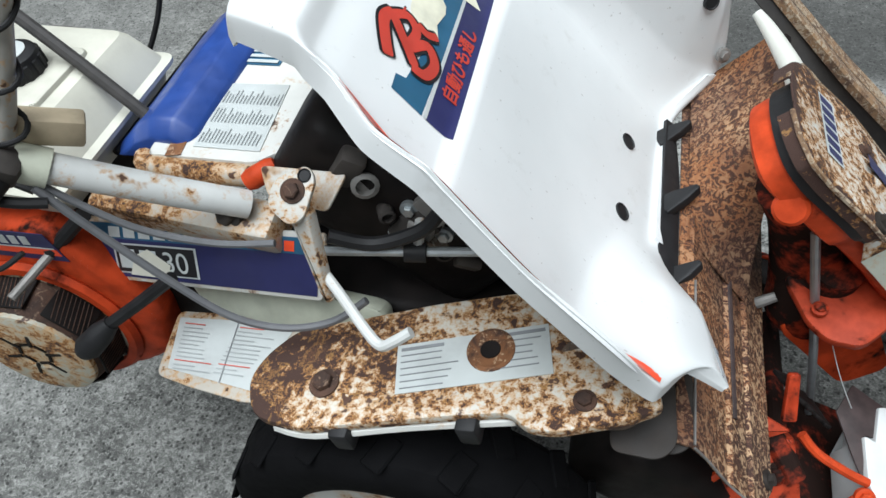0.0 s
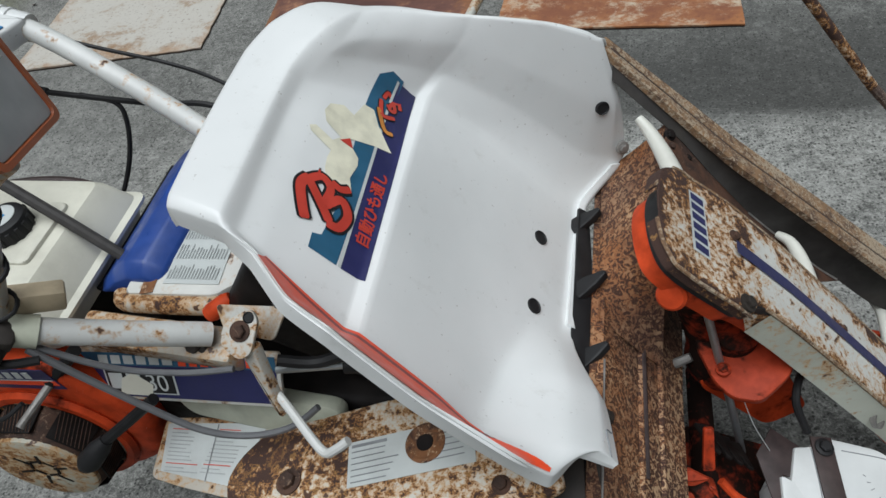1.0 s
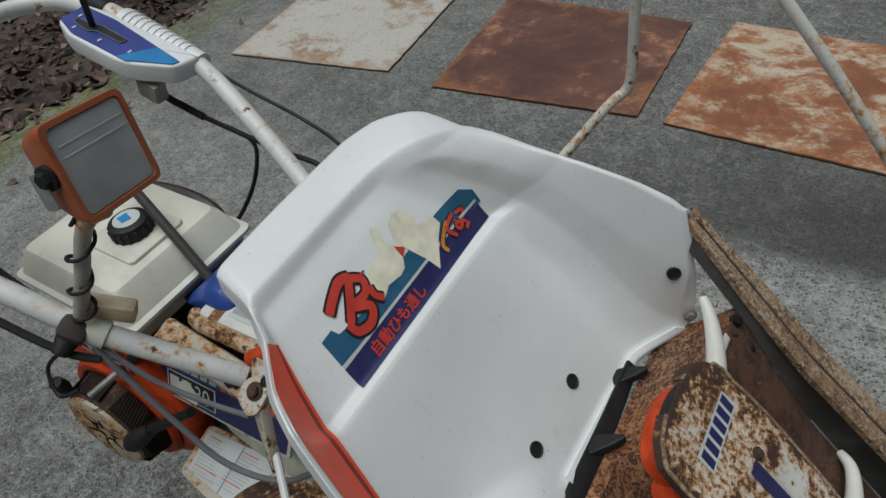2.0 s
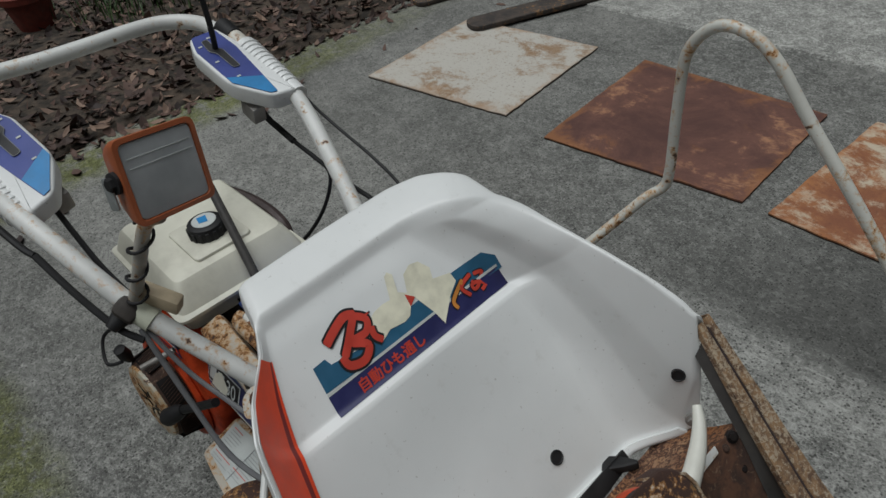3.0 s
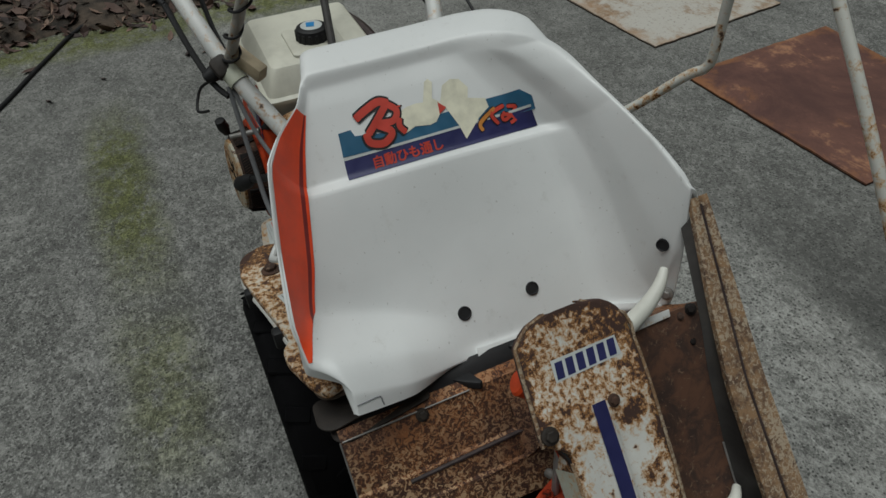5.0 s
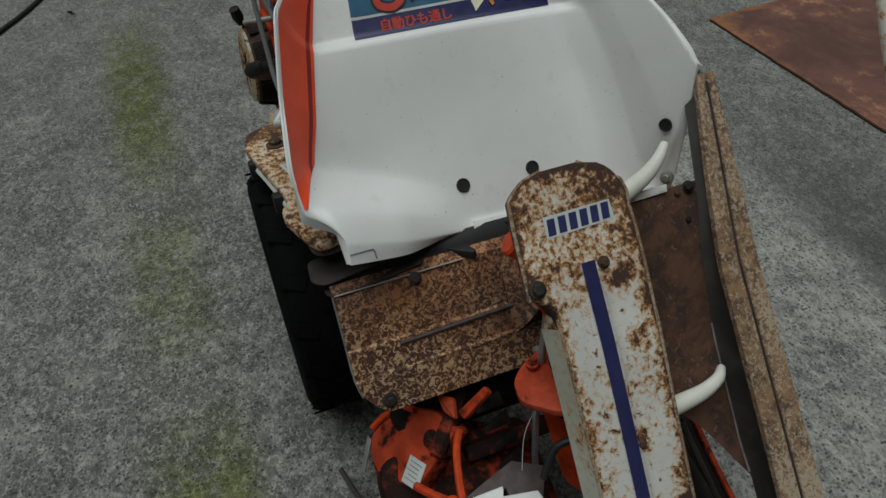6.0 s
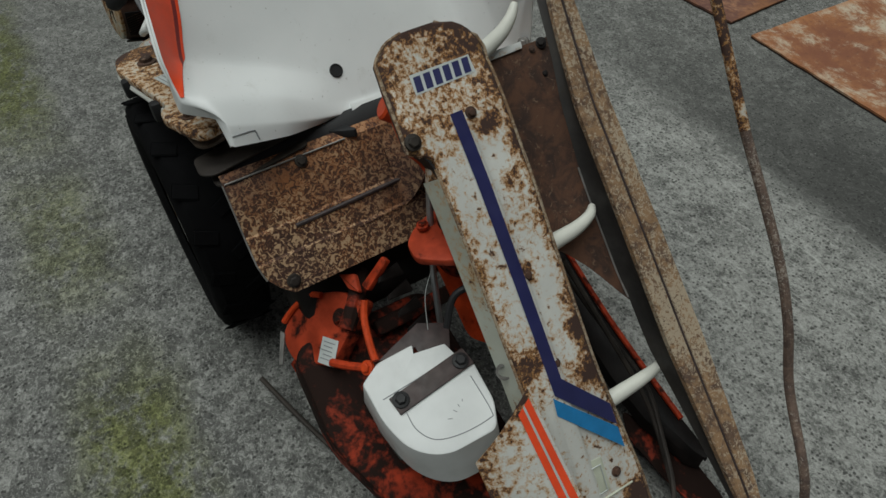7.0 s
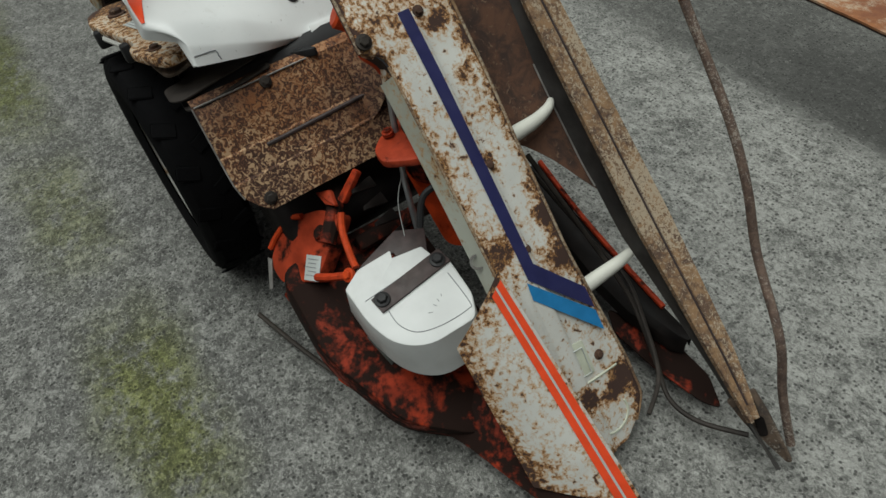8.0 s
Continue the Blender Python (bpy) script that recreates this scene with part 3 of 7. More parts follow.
def steel_sheet(corners, material, label, seed):
    """A cut sheet lying on the concrete, a little warped, its edges not quite straight."""
    rng = random.Random(seed)
    a, b, c, d = (Vector((*p, 0)) for p in corners)
    n, t = 26, 0.009
    bm = bmesh.new()
    top = []
    for i in range(n + 1):
        row = []
        for j in range(n + 1):
            u, v = i / n, j / n
            p = a * (1 - u) * (1 - v) + b * u * (1 - v) + c * u * v + d * (1 - u) * v
            edge = min(u, v, 1 - u, 1 - v)
            rough = 0.0 if edge > 0 else 1.0
            p += Vector((rng.gauss(0, 0.0012), rng.gauss(0, 0.0012), 0)) * rough
            p.z = t + 0.003 + 0.004 * noise.noise((p.x * 2 + seed, p.y * 2, 0))
            row.append(bm.verts.new(p))
        top.append(row)
    for i in range(n):
        for j in range(n):
            bm.faces.new((top[i][j], top[i + 1][j], top[i + 1][j + 1], top[i][j + 1]))
    got = bmesh.ops.extrude_face_region(bm, geom=bm.faces[:])
    for v in [g for g in got["geom"] if isinstance(g, bmesh.types.BMVert)]:
        v.co.z = 0.0015
    sheet = part("steel_sheet", bm, material, None, label)
    lines = [(p, (q - p).normalized()) for p, q in ((a, b), (b, c), (c, d), (d, a))]
    weather(sheet, lambda p: math.exp(-min(abs(w.x * (p.y - o.y) - w.y * (p.x - o.x)) for o, w in lines) / 0.05))
    return tagged(sheet, category="steel sheet", group="steel sheets on the yard")


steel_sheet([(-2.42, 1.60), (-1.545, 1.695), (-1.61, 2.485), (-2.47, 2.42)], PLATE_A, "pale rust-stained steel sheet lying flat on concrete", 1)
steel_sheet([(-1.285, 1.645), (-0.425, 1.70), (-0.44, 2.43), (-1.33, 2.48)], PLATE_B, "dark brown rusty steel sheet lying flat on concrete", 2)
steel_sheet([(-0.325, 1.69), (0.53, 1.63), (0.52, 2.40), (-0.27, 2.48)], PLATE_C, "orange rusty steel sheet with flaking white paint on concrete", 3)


def old_plank(a, b, width, label):
    a, b = Vector(a), Vector(b)
    L = (b - a).length
    outline = rounded([(0, -width / 2), (L, -width / 2), (L, width / 2), (0, width / 2)], [width * 0.45, 0.01, 0.01, width * 0.45], 6)
    bm = prism(outline, 0.028, basis(a, b - a, (0, 0, 1)), 0.004)
    return tagged(part("plank", bm, PLANK, None, label), category="plank")


old_plank((-2.37, 2.31, 0.043), (-1.2, 4.85, 0.032), 0.16, "dark weathered plank with rounded end, resting on a steel sheet")
old_plank((-2.95, 2.42, 0.0295), (-2.3, 4.2, 0.0295), 0.15, "short dark rotten plank lying near the leaf litter")


def flower_pot(x, y, r, h):
    bm = lathe([(0, 0.0), (r * 0.75, 0.0), (r * 0.98, h * 0.82), (r * 1.06, h * 0.82), (r * 1.08, h), (r * 0.96, h), (r * 0.9, h * 0.85), (0, h * 0.8)], pose(x, y, 0.03), 28)
    return tagged(part("flower_pot", bm, plain("dark_red_pot", (0.16, 0.03, 0.02), 0.6, vary=0.2, grime=0.3), None, "dark red plastic pot standing on leaf litter"), category="flower pot")


flower_pot(-5.05, 0.80, 0.16, 0.24)


def grass_clump():
    rng = random.Random(12)
    verts, faces = [], []
    for n in range(520):
        cx, cy = rng.choice(((-4.7, 1.25), (-4.5, 1.6), (-5.0, 1.5), (-4.6, 2.2)))
        x, y = cx + rng.gauss(0, 0.14), cy + rng.gauss(0, 0.16)
        h, a, lean = rng.uniform(0.08, 0.24), rng.uniform(0, 6.3), rng.uniform(0.02, 0.12)
        w = 0.005
        b = len(verts)
        c, s = math.cos(a), math.sin(a)
        verts += [(x - w * s, y + w * c, 0.01), (x + w * s, y - w * c, 0.01), (x + lean * 0.4 * c + w * 0.8 * s, y + lean * 0.4 * s - w * 0.8 * c, h * 0.6), (x + lean * 0.4 * c - w * 0.8 * s, y + lean * 0.4 * s + w * 0.8 * c, h * 0.6), (x + lean * c, y + lean * s, h)]
        faces += [(b, b + 1, b + 2, b + 3), (b + 3, b + 2, b + 4)]
    me = bpy.data.meshes.new("grass")
    me.from_pydata(verts, [], faces)
    me.materials.append(plain("grass_blade", (0.045, 0.085, 0.025), 0.6, vary=0.4, scale=6))
    tagged(new("grass", me), "sparse green grass tufts among dead leaves", "grass", kind="stuff")


grass_clump()


tagged(part("garden_hose", tube([(-3.9, 0.35, 0.045), (-3.45, -0.12, 0.03), (-3.10, -0.585, 0.012), (-2.77, -0.80, 0.0095), (-2.37, -1.02, 0.0095), (-2.05, -1.30, 0.0095), (-1.85, -1.75, 0.0095)], 0.009, 10, 8), BLACK), "thin black hose lying on the concrete", "hose")


# ---- the rice binder ----
binder = tagged(new("rice_binder"), "old white and orange walk-behind rice binder, rusty, parked on concrete", "rice binder")

# cowl: control rows from behind the back lip to the lower edge, each from the near rim's underside over its crest to the far wall's crest
COWL = [
    [(-0.356, -0.112, 0.945), (-0.358, -0.110, 0.955), (-0.360, -0.096, 0.956), (-0.368, -0.010, 0.952), (-0.372, 0.080, 0.950), (-0.369, 0.165, 0.953), (-0.350, 0.222, 0.958), (-0.324, 0.250, 0.960), (-0.306, 0.264, 0.959), (-0.291, 0.276, 0.953)],
    [(-0.346, -0.118, 0.954), (-0.350, -0.113, 0.978), (-0.350, -0.098, 0.985), (-0.360, -0.010, 0.980), (-0.364, 0.080, 0.978), (-0.360, 0.160, 0.981), (-0.341, 0.212, 0.986), (-0.316, 0.239, 0.988), (-0.299, 0.254, 0.986), (-0.285, 0.267, 0.979)],
    [(-0.290, -0.134, 0.944), (-0.288, -0.131, 0.972), (-0.286, -0.120, 0.979), (-0.291, -0.020, 0.974), (-0.294, 0.070, 0.972), (-0.289, 0.130, 0.976), (-0.273, 0.176, 0.982), (-0.255, 0.204, 0.984), (-0.239, 0.240, 0.978), (-0.230, 0.269, 0.968)],
    [(-0.280, -0.142, 0.938), (-0.270, -0.140, 0.966), (-0.271, -0.127, 0.958), (-0.278, -0.020, 0.954), (-0.281, 0.070, 0.952), (-0.275, 0.128, 0.955), (-0.257, 0.170, 0.960), (-0.238, 0.200, 0.962), (-0.223, 0.250, 0.969), (-0.214, 0.279, 0.961)],
    [(-0.258, -0.157, 0.930), (-0.246, -0.153, 0.955), (-0.248, -0.141, 0.939), (-0.252, -0.025, 0.932), (-0.254, 0.065, 0.930), (-0.251, 0.146, 0.930), (-0.232, 0.196, 0.934), (-0.210, 0.228, 0.944), (-0.194, 0.270, 0.957), (-0.185, 0.291, 0.950)],
    [(-0.216, -0.199, 0.918), (-0.203, -0.196, 0.941), (-0.208, -0.161, 0.899), (-0.213, -0.035, 0.894), (-0.214, 0.060, 0.892), (-0.213, 0.178, 0.889), (-0.194, 0.232, 0.897), (-0.166, 0.260, 0.916), (-0.146, 0.289, 0.936), (-0.136, 0.303, 0.931)],
    [(-0.169, -0.226, 0.908), (-0.156, -0.223, 0.932), (-0.171, -0.177, 0.859), (-0.173, -0.050, 0.855), (-0.174, 0.060, 0.852), (-0.174, 0.222, 0.844), (-0.150, 0.264, 0.857), (-0.112, 0.286, 0.888), (-0.090, 0.304, 0.918), (-0.080, 0.314, 0.914)],
    [(-0.155, -0.232, 0.898), (-0.142, -0.229, 0.921), (-0.155, -0.180, 0.855), (-0.156, -0.050, 0.851), (-0.157, 0.060, 0.848), (-0.157, 0.226, 0.841), (-0.134, 0.270, 0.848), (-0.092, 0.290, 0.878), (-0.067, 0.307, 0.913), (-0.058, 0.317, 0.909)],
    [(-0.086, -0.253, 0.828), (-0.073, -0.250, 0.849), (-0.083, -0.205, 0.785), (-0.085, -0.100, 0.762), (-0.085, 0.050, 0.756), (-0.080, 0.247, 0.752), (-0.038, 0.286, 0.766), (-0.004, 0.298, 0.820), (0.006, 0.318, 0.892), (0.014, 0.326, 0.889)],
    [(0.000, -0.266, 0.738), (0.006, -0.267, 0.776), (-0.034, -0.226, 0.740), (-0.028, -0.125, 0.699), (-0.002, 0.000, 0.659), (0.000, 0.242, 0.656), (0.050, 0.291, 0.675), (0.070, 0.304, 0.765), (0.056, 0.326, 0.869), (0.062, 0.335, 0.866)],
    [(0.039, -0.269, 0.706), (0.044, -0.263, 0.724), (0.056, -0.228, 0.722), (0.050, -0.125, 0.684), (0.034, -0.005, 0.619), (0.042, 0.240, 0.608), (0.098, 0.305, 0.648), (0.104, 0.312, 0.748), (0.076, 0.330, 0.856), (0.080, 0.338, 0.852)],
    [(0.070, -0.228, 0.694), (0.073, -0.225, 0.703), (0.094, -0.219, 0.696), (0.088, -0.130, 0.660), (0.050, -0.010, 0.606), (0.056, 0.238, 0.598), (0.120, 0.316, 0.645), (0.113, 0.322, 0.746), (0.086, 0.333, 0.850), (0.090, 0.341, 0.846)],
    [(0.106, -0.226, 0.666), (0.108, -0.225, 0.670), (0.112, -0.219, 0.668), (0.096, -0.130, 0.640), (0.040, -0.010, 0.596), (0.048, 0.238, 0.588), (0.118, 0.318, 0.634), (0.110, 0.325, 0.738), (0.088, 0.336, 0.840), (0.091, 0.343, 0.836)],
]
COWL = np.array(COWL)
# the far wall's outer face, turned down behind its crest
COWL = np.insert(COWL, 10, COWL[:, 9] + (0.004, 0.010, -0.030), axis=1)


def spline(p, t):
    """Catmull-Rom through the rows of p at the places t (0 to rows - 1), tamed so that it does not swing out."""
    n = len(p)
    t = np.clip(np.asarray(t, float), 0, n - 1 - 1e-9)
    i = t.astype(int)
    f = (t - i).reshape((-1,) + (1,) * (p.ndim - 1))
    a, b, c, d = p[np.maximum(i - 1, 0)], p[i], p[i + 1], p[np.minimum(i + 2, n - 1)]
    k = 0.32
    ma, mb = k * (c - a), k * (d - b)
    la, lb = np.abs(c - b) * 1.2, np.abs(c - b) * 1.2
    ma, mb = np.clip(ma, -la, la), np.clip(mb, -lb, lb)
    return (2 * f**3 - 3 * f**2 + 1) * b + (f**3 - 2 * f**2 + f) * ma + (-2 * f**3 + 3 * f**2) * c + (f**3 - f**2) * mb


def cowl_points(rows, cols):
    """Points of the cowl's outer face at control places rows x cols."""
    along = spline(COWL, rows)
    return np.swapaxes(spline(np.swapaxes(along, 0, 1), cols), 0, 1)


def grid_mesh(pts, lift=0.0, back=0.0):
    """A bmesh of a grid of points; lift moves it along its normals, back gives it thickness."""
    du, dv = np.gradient(pts, axis=0), np.gradient(pts, axis=1)
    nor = np.cross(du, dv)
    nor /= np.linalg.norm(nor, axis=-1, keepdims=True) + 1e-12
    if nor[..., 2].mean() < 0:
        nor = -nor
    bm = bmesh.new()
    front = [[bm.verts.new(p) for p in row] for row in pts + nor * lift]
    for a, b in zip(front, front[1:]):
        for j in range(len(a) - 1):
            bm.faces.new((a[j], a[j + 1], b[j + 1], b[j]))
    if back:
        rear = [[bm.verts.new(p) for p in row] for row in pts - nor * back]
        for a, b in zip(rear, rear[1:]):
            for j in range(len(a) - 1):
                bm.faces.new((a[j], b[j], b[j + 1], a[j + 1]))
        R, C = len(front), len(front[0])
        ring = [(i, 0) for i in range(R)] + [(R - 1, j) for j in range(1, C)] + [(i, C - 1) for i in range(R - 2, -1, -1)] + [(0, j) for j in range(C - 2, 0, -1)]
        for (i, j), (k, l) in zip(ring, ring[1:] + ring[:1]):
            bm.faces.new((front[i][j], front[k][l], rear[k][l], rear[i][j]))
    return bm


def steps(n, sub):
    return np.linspace(0, n - 1, (n - 1) * sub + 1)


cowl = part("cowl", grid_mesh(cowl_points(steps(13, 8), steps(11, 9)), 0.0, 0.004), WHITE, binder, "large white plastic front cowl with decals", angle=60)
part("ear_seam", tube([(0.1045, -0.2185, 0.6815), (0.1015, -0.201, 0.6785), (0.0985, -0.183, 0.6745), (0.1025, -0.1815, 0.666), (0.1045, -0.180, 0.660)], 0.0010, 6, 2), GREYINK, cowl, "thin moulded seam in the cowl's ear")


def stripe(name, material, label, lo, hi, n):
    """A film along the near wall's inner slope between columns lo and hi, cut to a slant at its lower end."""
    rows = []
    for r in np.linspace(4.14, 9.85, 68):
        slant = max(0.0, (r - 8.95) / 1.1)
        rows.append(cowl_points([r], np.clip(np.linspace(lo, hi, n), 1.13, 1.995 - 0.84 * slant))[0])
    return part(name, grid_mesh(np.array(rows), 0.0012), material, cowl, label)


stripe("side_stripe", RED, "orange-red side stripe", 1.13, 1.80, 12)
stripe("stripe_edge", RED_DARK, "dark red stripe edge", 1.80, 1.90, 4)
stripe("stripe_line", RED, "thin red line beside the stripe", 1.90, 1.985, 3)

from mathutils.bvhtree import BVHTree

_pts = cowl_points(steps(13, 8), steps(11, 9))
_R, _C = _pts.shape[:2]
_tree = BVHTree.FromPolygons([Vector(p) for p in _pts.reshape(-1, 3)], [(i * _C + j, i * _C + j + 1, (i + 1) * _C + j + 1, (i + 1) * _C + j) for i in range(_R - 1) for j in range(_C - 1)])
PANEL_N = Vector((0.72, 0.02, 0.69)).normalized()


def on_cowl(p, lift):
    hit = _tree.ray_cast(Vector(p) + PANEL_N * 0.1, -PANEL_N, 0.3)
    q = hit[0] if hit[0] is not None else Vector(p)
    return q + PANEL_N * lift


# the decal's own frame: a from its left to its right end, b from its lower to its upper edge, 0 to 1
DEC = [Vector(p) for p in ((-0.163, -0.112, 0.857), (-0.172, 0.226, 0.846), (-0.226, 0.226, 0.900), (-0.214, -0.105, 0.909))]


def decal_at(a, b):
    return DEC[0] * (1 - a) * (1 - b) + DEC[1] * a * (1 - b) + DEC[2] * a * b + DEC[3] * (1 - a) * b


def decal(name, outline, lift, material, label="", place=decal_at, parent=None):
    """A film cut to an outline and laid on the cowl."""
    bm = bmesh.new()
    bm.faces.new([bm.verts.new((a, b, 0)) for a, b in outline])
    bmesh.ops.triangulate(bm, faces=bm.faces[:])
    for _ in range(3):
        bmesh.ops.subdivide_edges(bm, edges=[e for e in bm.edges if e.calc_length() > 0.06], cuts=1)
        bmesh.ops.triangulate(bm, faces=bm.faces[:])
    for v in bm.verts:
        v.co = on_cowl(place(v.co.x, v.co.y), lift)
    bmesh.ops.recalc_face_normals(bm, faces=bm.faces[:])
    return part(name, bm, material, parent or cowl, label)


def brush(name, points, width, lift, material):
    """A brush stroke with round ends along a smooth line in the decal's frame, laid on the cowl."""
    line = smooth_line([(x, y, 0) for x, y in points], 6)
    bm = bmesh.new()
    rows, n = [], len(line) - 1
    for i, p in enumerate(line):
        d = line[min(i + 1, n)] - line[max(i - 1, 0)]
        d = Vector((d.x * 0.34, d.y * 0.072)).normalized()
        half = width * 0.5 * (1.0 if 0 < i < n else 0.7)
        rows.append([bm.verts.new(on_cowl(decal_at(p.x - d.y / 0.34 * half * k, p.y + d.x / 0.072 * half * k), lift)) for k in (-1, 0, 1)])
    for a, b in zip(rows, rows[1:]):
        for k in range(2):
            bm.faces.new((a[k], a[k + 1], b[k + 1], b[k]))
    return part(name, bm, material, cowl)


decal("lower_band", [(0.0, 0.0), (1.0, 0.0), (0.985, 0.42), (0.0, 0.42)], 0.0008, NAVY, "navy blue decal band")
decal("upper_band", [(0.0, 0.5), (1.003, 0.35), (0.996, 0.64), (0.946, 0.85), (0.78, 0.87), (0.744, 0.7), (0.676, 0.34), (0.622, 0.22), (0.585, 0.52), (0.499, 0.52), (0.447, 0.43), (0.338, 0.62), (0.21, 0.78), (0.078, 0.87), (0.064, 1.02), (0.002, 1.01)], 0.0008, TEAL, "teal decal band, partly torn off")
decal("band_line", [(0.0, 0.42), (0.985, 0.42), (0.985, 0.475), (0.0, 0.475)], 0.0012, PAPER)
decal("glue_residue", [(0.306, 1.08), (0.36, 1.17), (0.408, 1.19), (0.449, 1.17), (0.485, 1.59), (0.507, 1.64), (0.524, 1.54), (0.5, 1.2), (0.536, 1.08), (0.569, 1.41), (0.618, 1.5), (0.663, 1.45), (0.697, 1.22), (0.68, 1.0), (0.769, 0.89), (0.774, 0.69), (0.709, 0.52), (0.613, 0.15), (0.596, 0.47), (0.549, 0.99), (0.488, 0.69), (0.453, 0.66), (0.378, 0.72), (0.325, 0.63), (0.315, 0.87)], 0.0015, GLUE, "yellowed glue residue of a torn decal")
decal("torn_remnant", [(0.521, 1.09), (0.557, 0.93), (0.515, 0.83)], 0.0018, DECAL_RED, "red scrap of the torn decal")
LETTER = [
    ([(0.097, 1.2), (0.154, 1.33), (0.226, 1.44), (0.276, 1.35)], 0.0125),
    ([(0.267, 1.36), (0.188, 1.01), (0.142, 0.82)], 0.0115),
    ([(0.262, 1.36), (0.307, 1.16), (0.275, 0.96), (0.188, 1.01)], 0.0105),
    ([(0.194, 0.97), (0.258, 0.75), (0.211, 0.56), (0.144, 0.64), (0.132, 0.86)], 0.0115),
    ([(0.31, 0.99), (0.302, 0.81), (0.326, 0.65)], 0.0095),
    ([(0.314, 1.25), (0.314, 1.21)], 0.0115),
]
KANA = [
    ([(0.854, 0.63), (0.777, 0.52), (0.8, 0.27)], 0.0062),
    ([(0.867, 0.59), (0.911, 0.52), (0.859, 0.34), (0.831, 0.33), (0.834, 0.43), (0.873, 0.39), (0.906, 0.24)], 0.0056),
    ([(0.917, 0.43), (0.891, 0.27), (0.863, 0.22)], 0.0056),
    ([(0.841, 0.5), (0.846, 0.41)], 0.005),
    ([(0.802, 0.63), (0.727, 0.46), (0.702, 0.35), (0.71, 0.22)], 0.0062),
]
for lift, extra, ink in ((0.0019, 0.0065, INK), (0.0024, 0.0, DECAL_RED)):
    for pts, w in LETTER:
        brush("brush_outline" if extra else "brush_stroke", pts, w + extra, lift, ink)
for lift, extra, ink in ((0.0018, 0.0035, INK), (0.0023, 0.0, DECAL_RED)):
    for n, (pts, w) in enumerate(KANA):
        brush("kana_outline" if extra else "kana_stroke", pts, w + extra, lift, AMBER_INK if n == 4 and not extra else ink)


def lettering(name, text, size, place, material, parent, label="", bold=0.0):
    """Words in the built-in font, laid on a surface by place(x, y)."""
    cu = bpy.data.curves.new("lettering", "FONT")
    cu.body, cu.size, cu.offset = text, size, bold
    ob = new("lettering", cu)
    bpy.context.view_layer.update()
    me = bpy.data.meshes.new_from_object(ob.evaluated_get(bpy.context.evaluated_depsgraph_get()))
    bpy.data.objects.remove(ob)
    bm = bmesh.new()
    bm.from_mesh(me)
    bpy.data.meshes.remove(me)
    for v in bm.verts:
        v.co = place(v.co.x, v.co.y)
    return part(name, bm, material, parent, label, smooth=False)


for n, (dx, dy) in enumerate(((0, 0), (0.05, 0.0), (0.0, 0.05), (0.05, 0.05))):
    lettering("printed_text", "\u81ea\u52d5\u3072\u3082\u901a\u3057", 1.0, lambda x, y: on_cowl(decal_at(0.125 + 0.061 * (x + dx), 0.10 + 0.28 * (y + dy)), 0.0016 + 0.0001 * n), DECAL_RED, cowl, "red printed words on the navy band")
for p in ((0.0, 0.0, 0.6585), (0.0, 0.125, 0.657)):
    dimple(on_cowl(p, 0.001), PANEL_N, 0.0098, cowl)
dimple((0.0868, 0.3030, 0.7505), (0.45, -0.85, 0.3), 0.0088, cowl)
bolt((0.118, 0.305, 0.668), (0.5, -0.8, 0.3), 0.007, cowl, ALU, "screw")
# raised lip along the lower edge
part("lower_lip", grid_mesh(cowl_points(np.linspace(10.35, 11.6, 10), np.linspace(4.05, 5.8, 40)), 0.0055, 0.006), WHITE, cowl)
# ---- reaper deck ----
deck = part("header_cover", grid_mesh(np.array([[(0.075, y, 0.598), (0.093, y, 0.592), (0.110 + 0.012 * abs(y), y, 0.566), (0.142, y, 0.515), (0.148, y, 0.515), (0.172, y, 0.478), (0.178, y, 0.478), (0.212 + 0.05 * max(0, y) - 0.022 * max(0, (-0.215 - y) / 0.037), max(y, -0.246), 0.425 - 0.03 * max(0, y) + 0.030 * max(0, (-0.215 - y) / 0.037))] for y in np.linspace(-0.252, 0.318, 30)]), 0, 0.003), HEADER, binder, "heavily rusted sheet cover below the cowl")
bolt((0.100, -0.123, 0.588), (0.8, 0, 0.6), 0.007, deck)
bolt((0.203, -0.208, 0.443), (0.85, 0, 0.5), 0.008, deck)
part("worn_edge", tube([(0.0945, -0.250, 0.5935), (0.0945, -0.15, 0.5935), (0.0945, -0.04, 0.5935)], 0.0015, 6, 2), ALU, deck, "bare worn upper edge")
part("worn_edge", tube([(0.0945, -0.2535, 0.5935), (0.113, -0.2535, 0.567), (0.1435, -0.2535, 0.516), (0.1735, -0.2535, 0.479), (0.190, -0.2475, 0.454)], 0.0014, 6, 2), ALU, deck, "bare worn side edge")
part("stiffening_rib", tube([(0.152, -0.17, 0.508), (0.150, 0.03, 0.512)], 0.0042, 8, 2), STRAP, deck)
part("stiffening_rib", tube([(0.178, -0.07, 0.473), (0.175, 0.06, 0.478)], 0.004, 8, 2), HEADER, deck)
# below y = -0.13 the strip is added only to blacken the shaded gap
strip_rows = [[(0.049 + 0.004 * math.sin(3 * y), y, 0.612 - 0.05 * max(0, -y) + 0.022 * max(0.0, y - 0.12)), (0.062, y, 0.606), (0.074 - 0.018 * max(0.0, y - 0.12) * 4, y, 0.594)] for y in np.linspace(-0.225, 0.225, 20)]
guard_strip = part("belt_guard", grid_mesh(np.array(strip_rows), 0, 0.006), BLACK, binder, "black rubber strip under the cowl, its near end blackening a shaded gap")
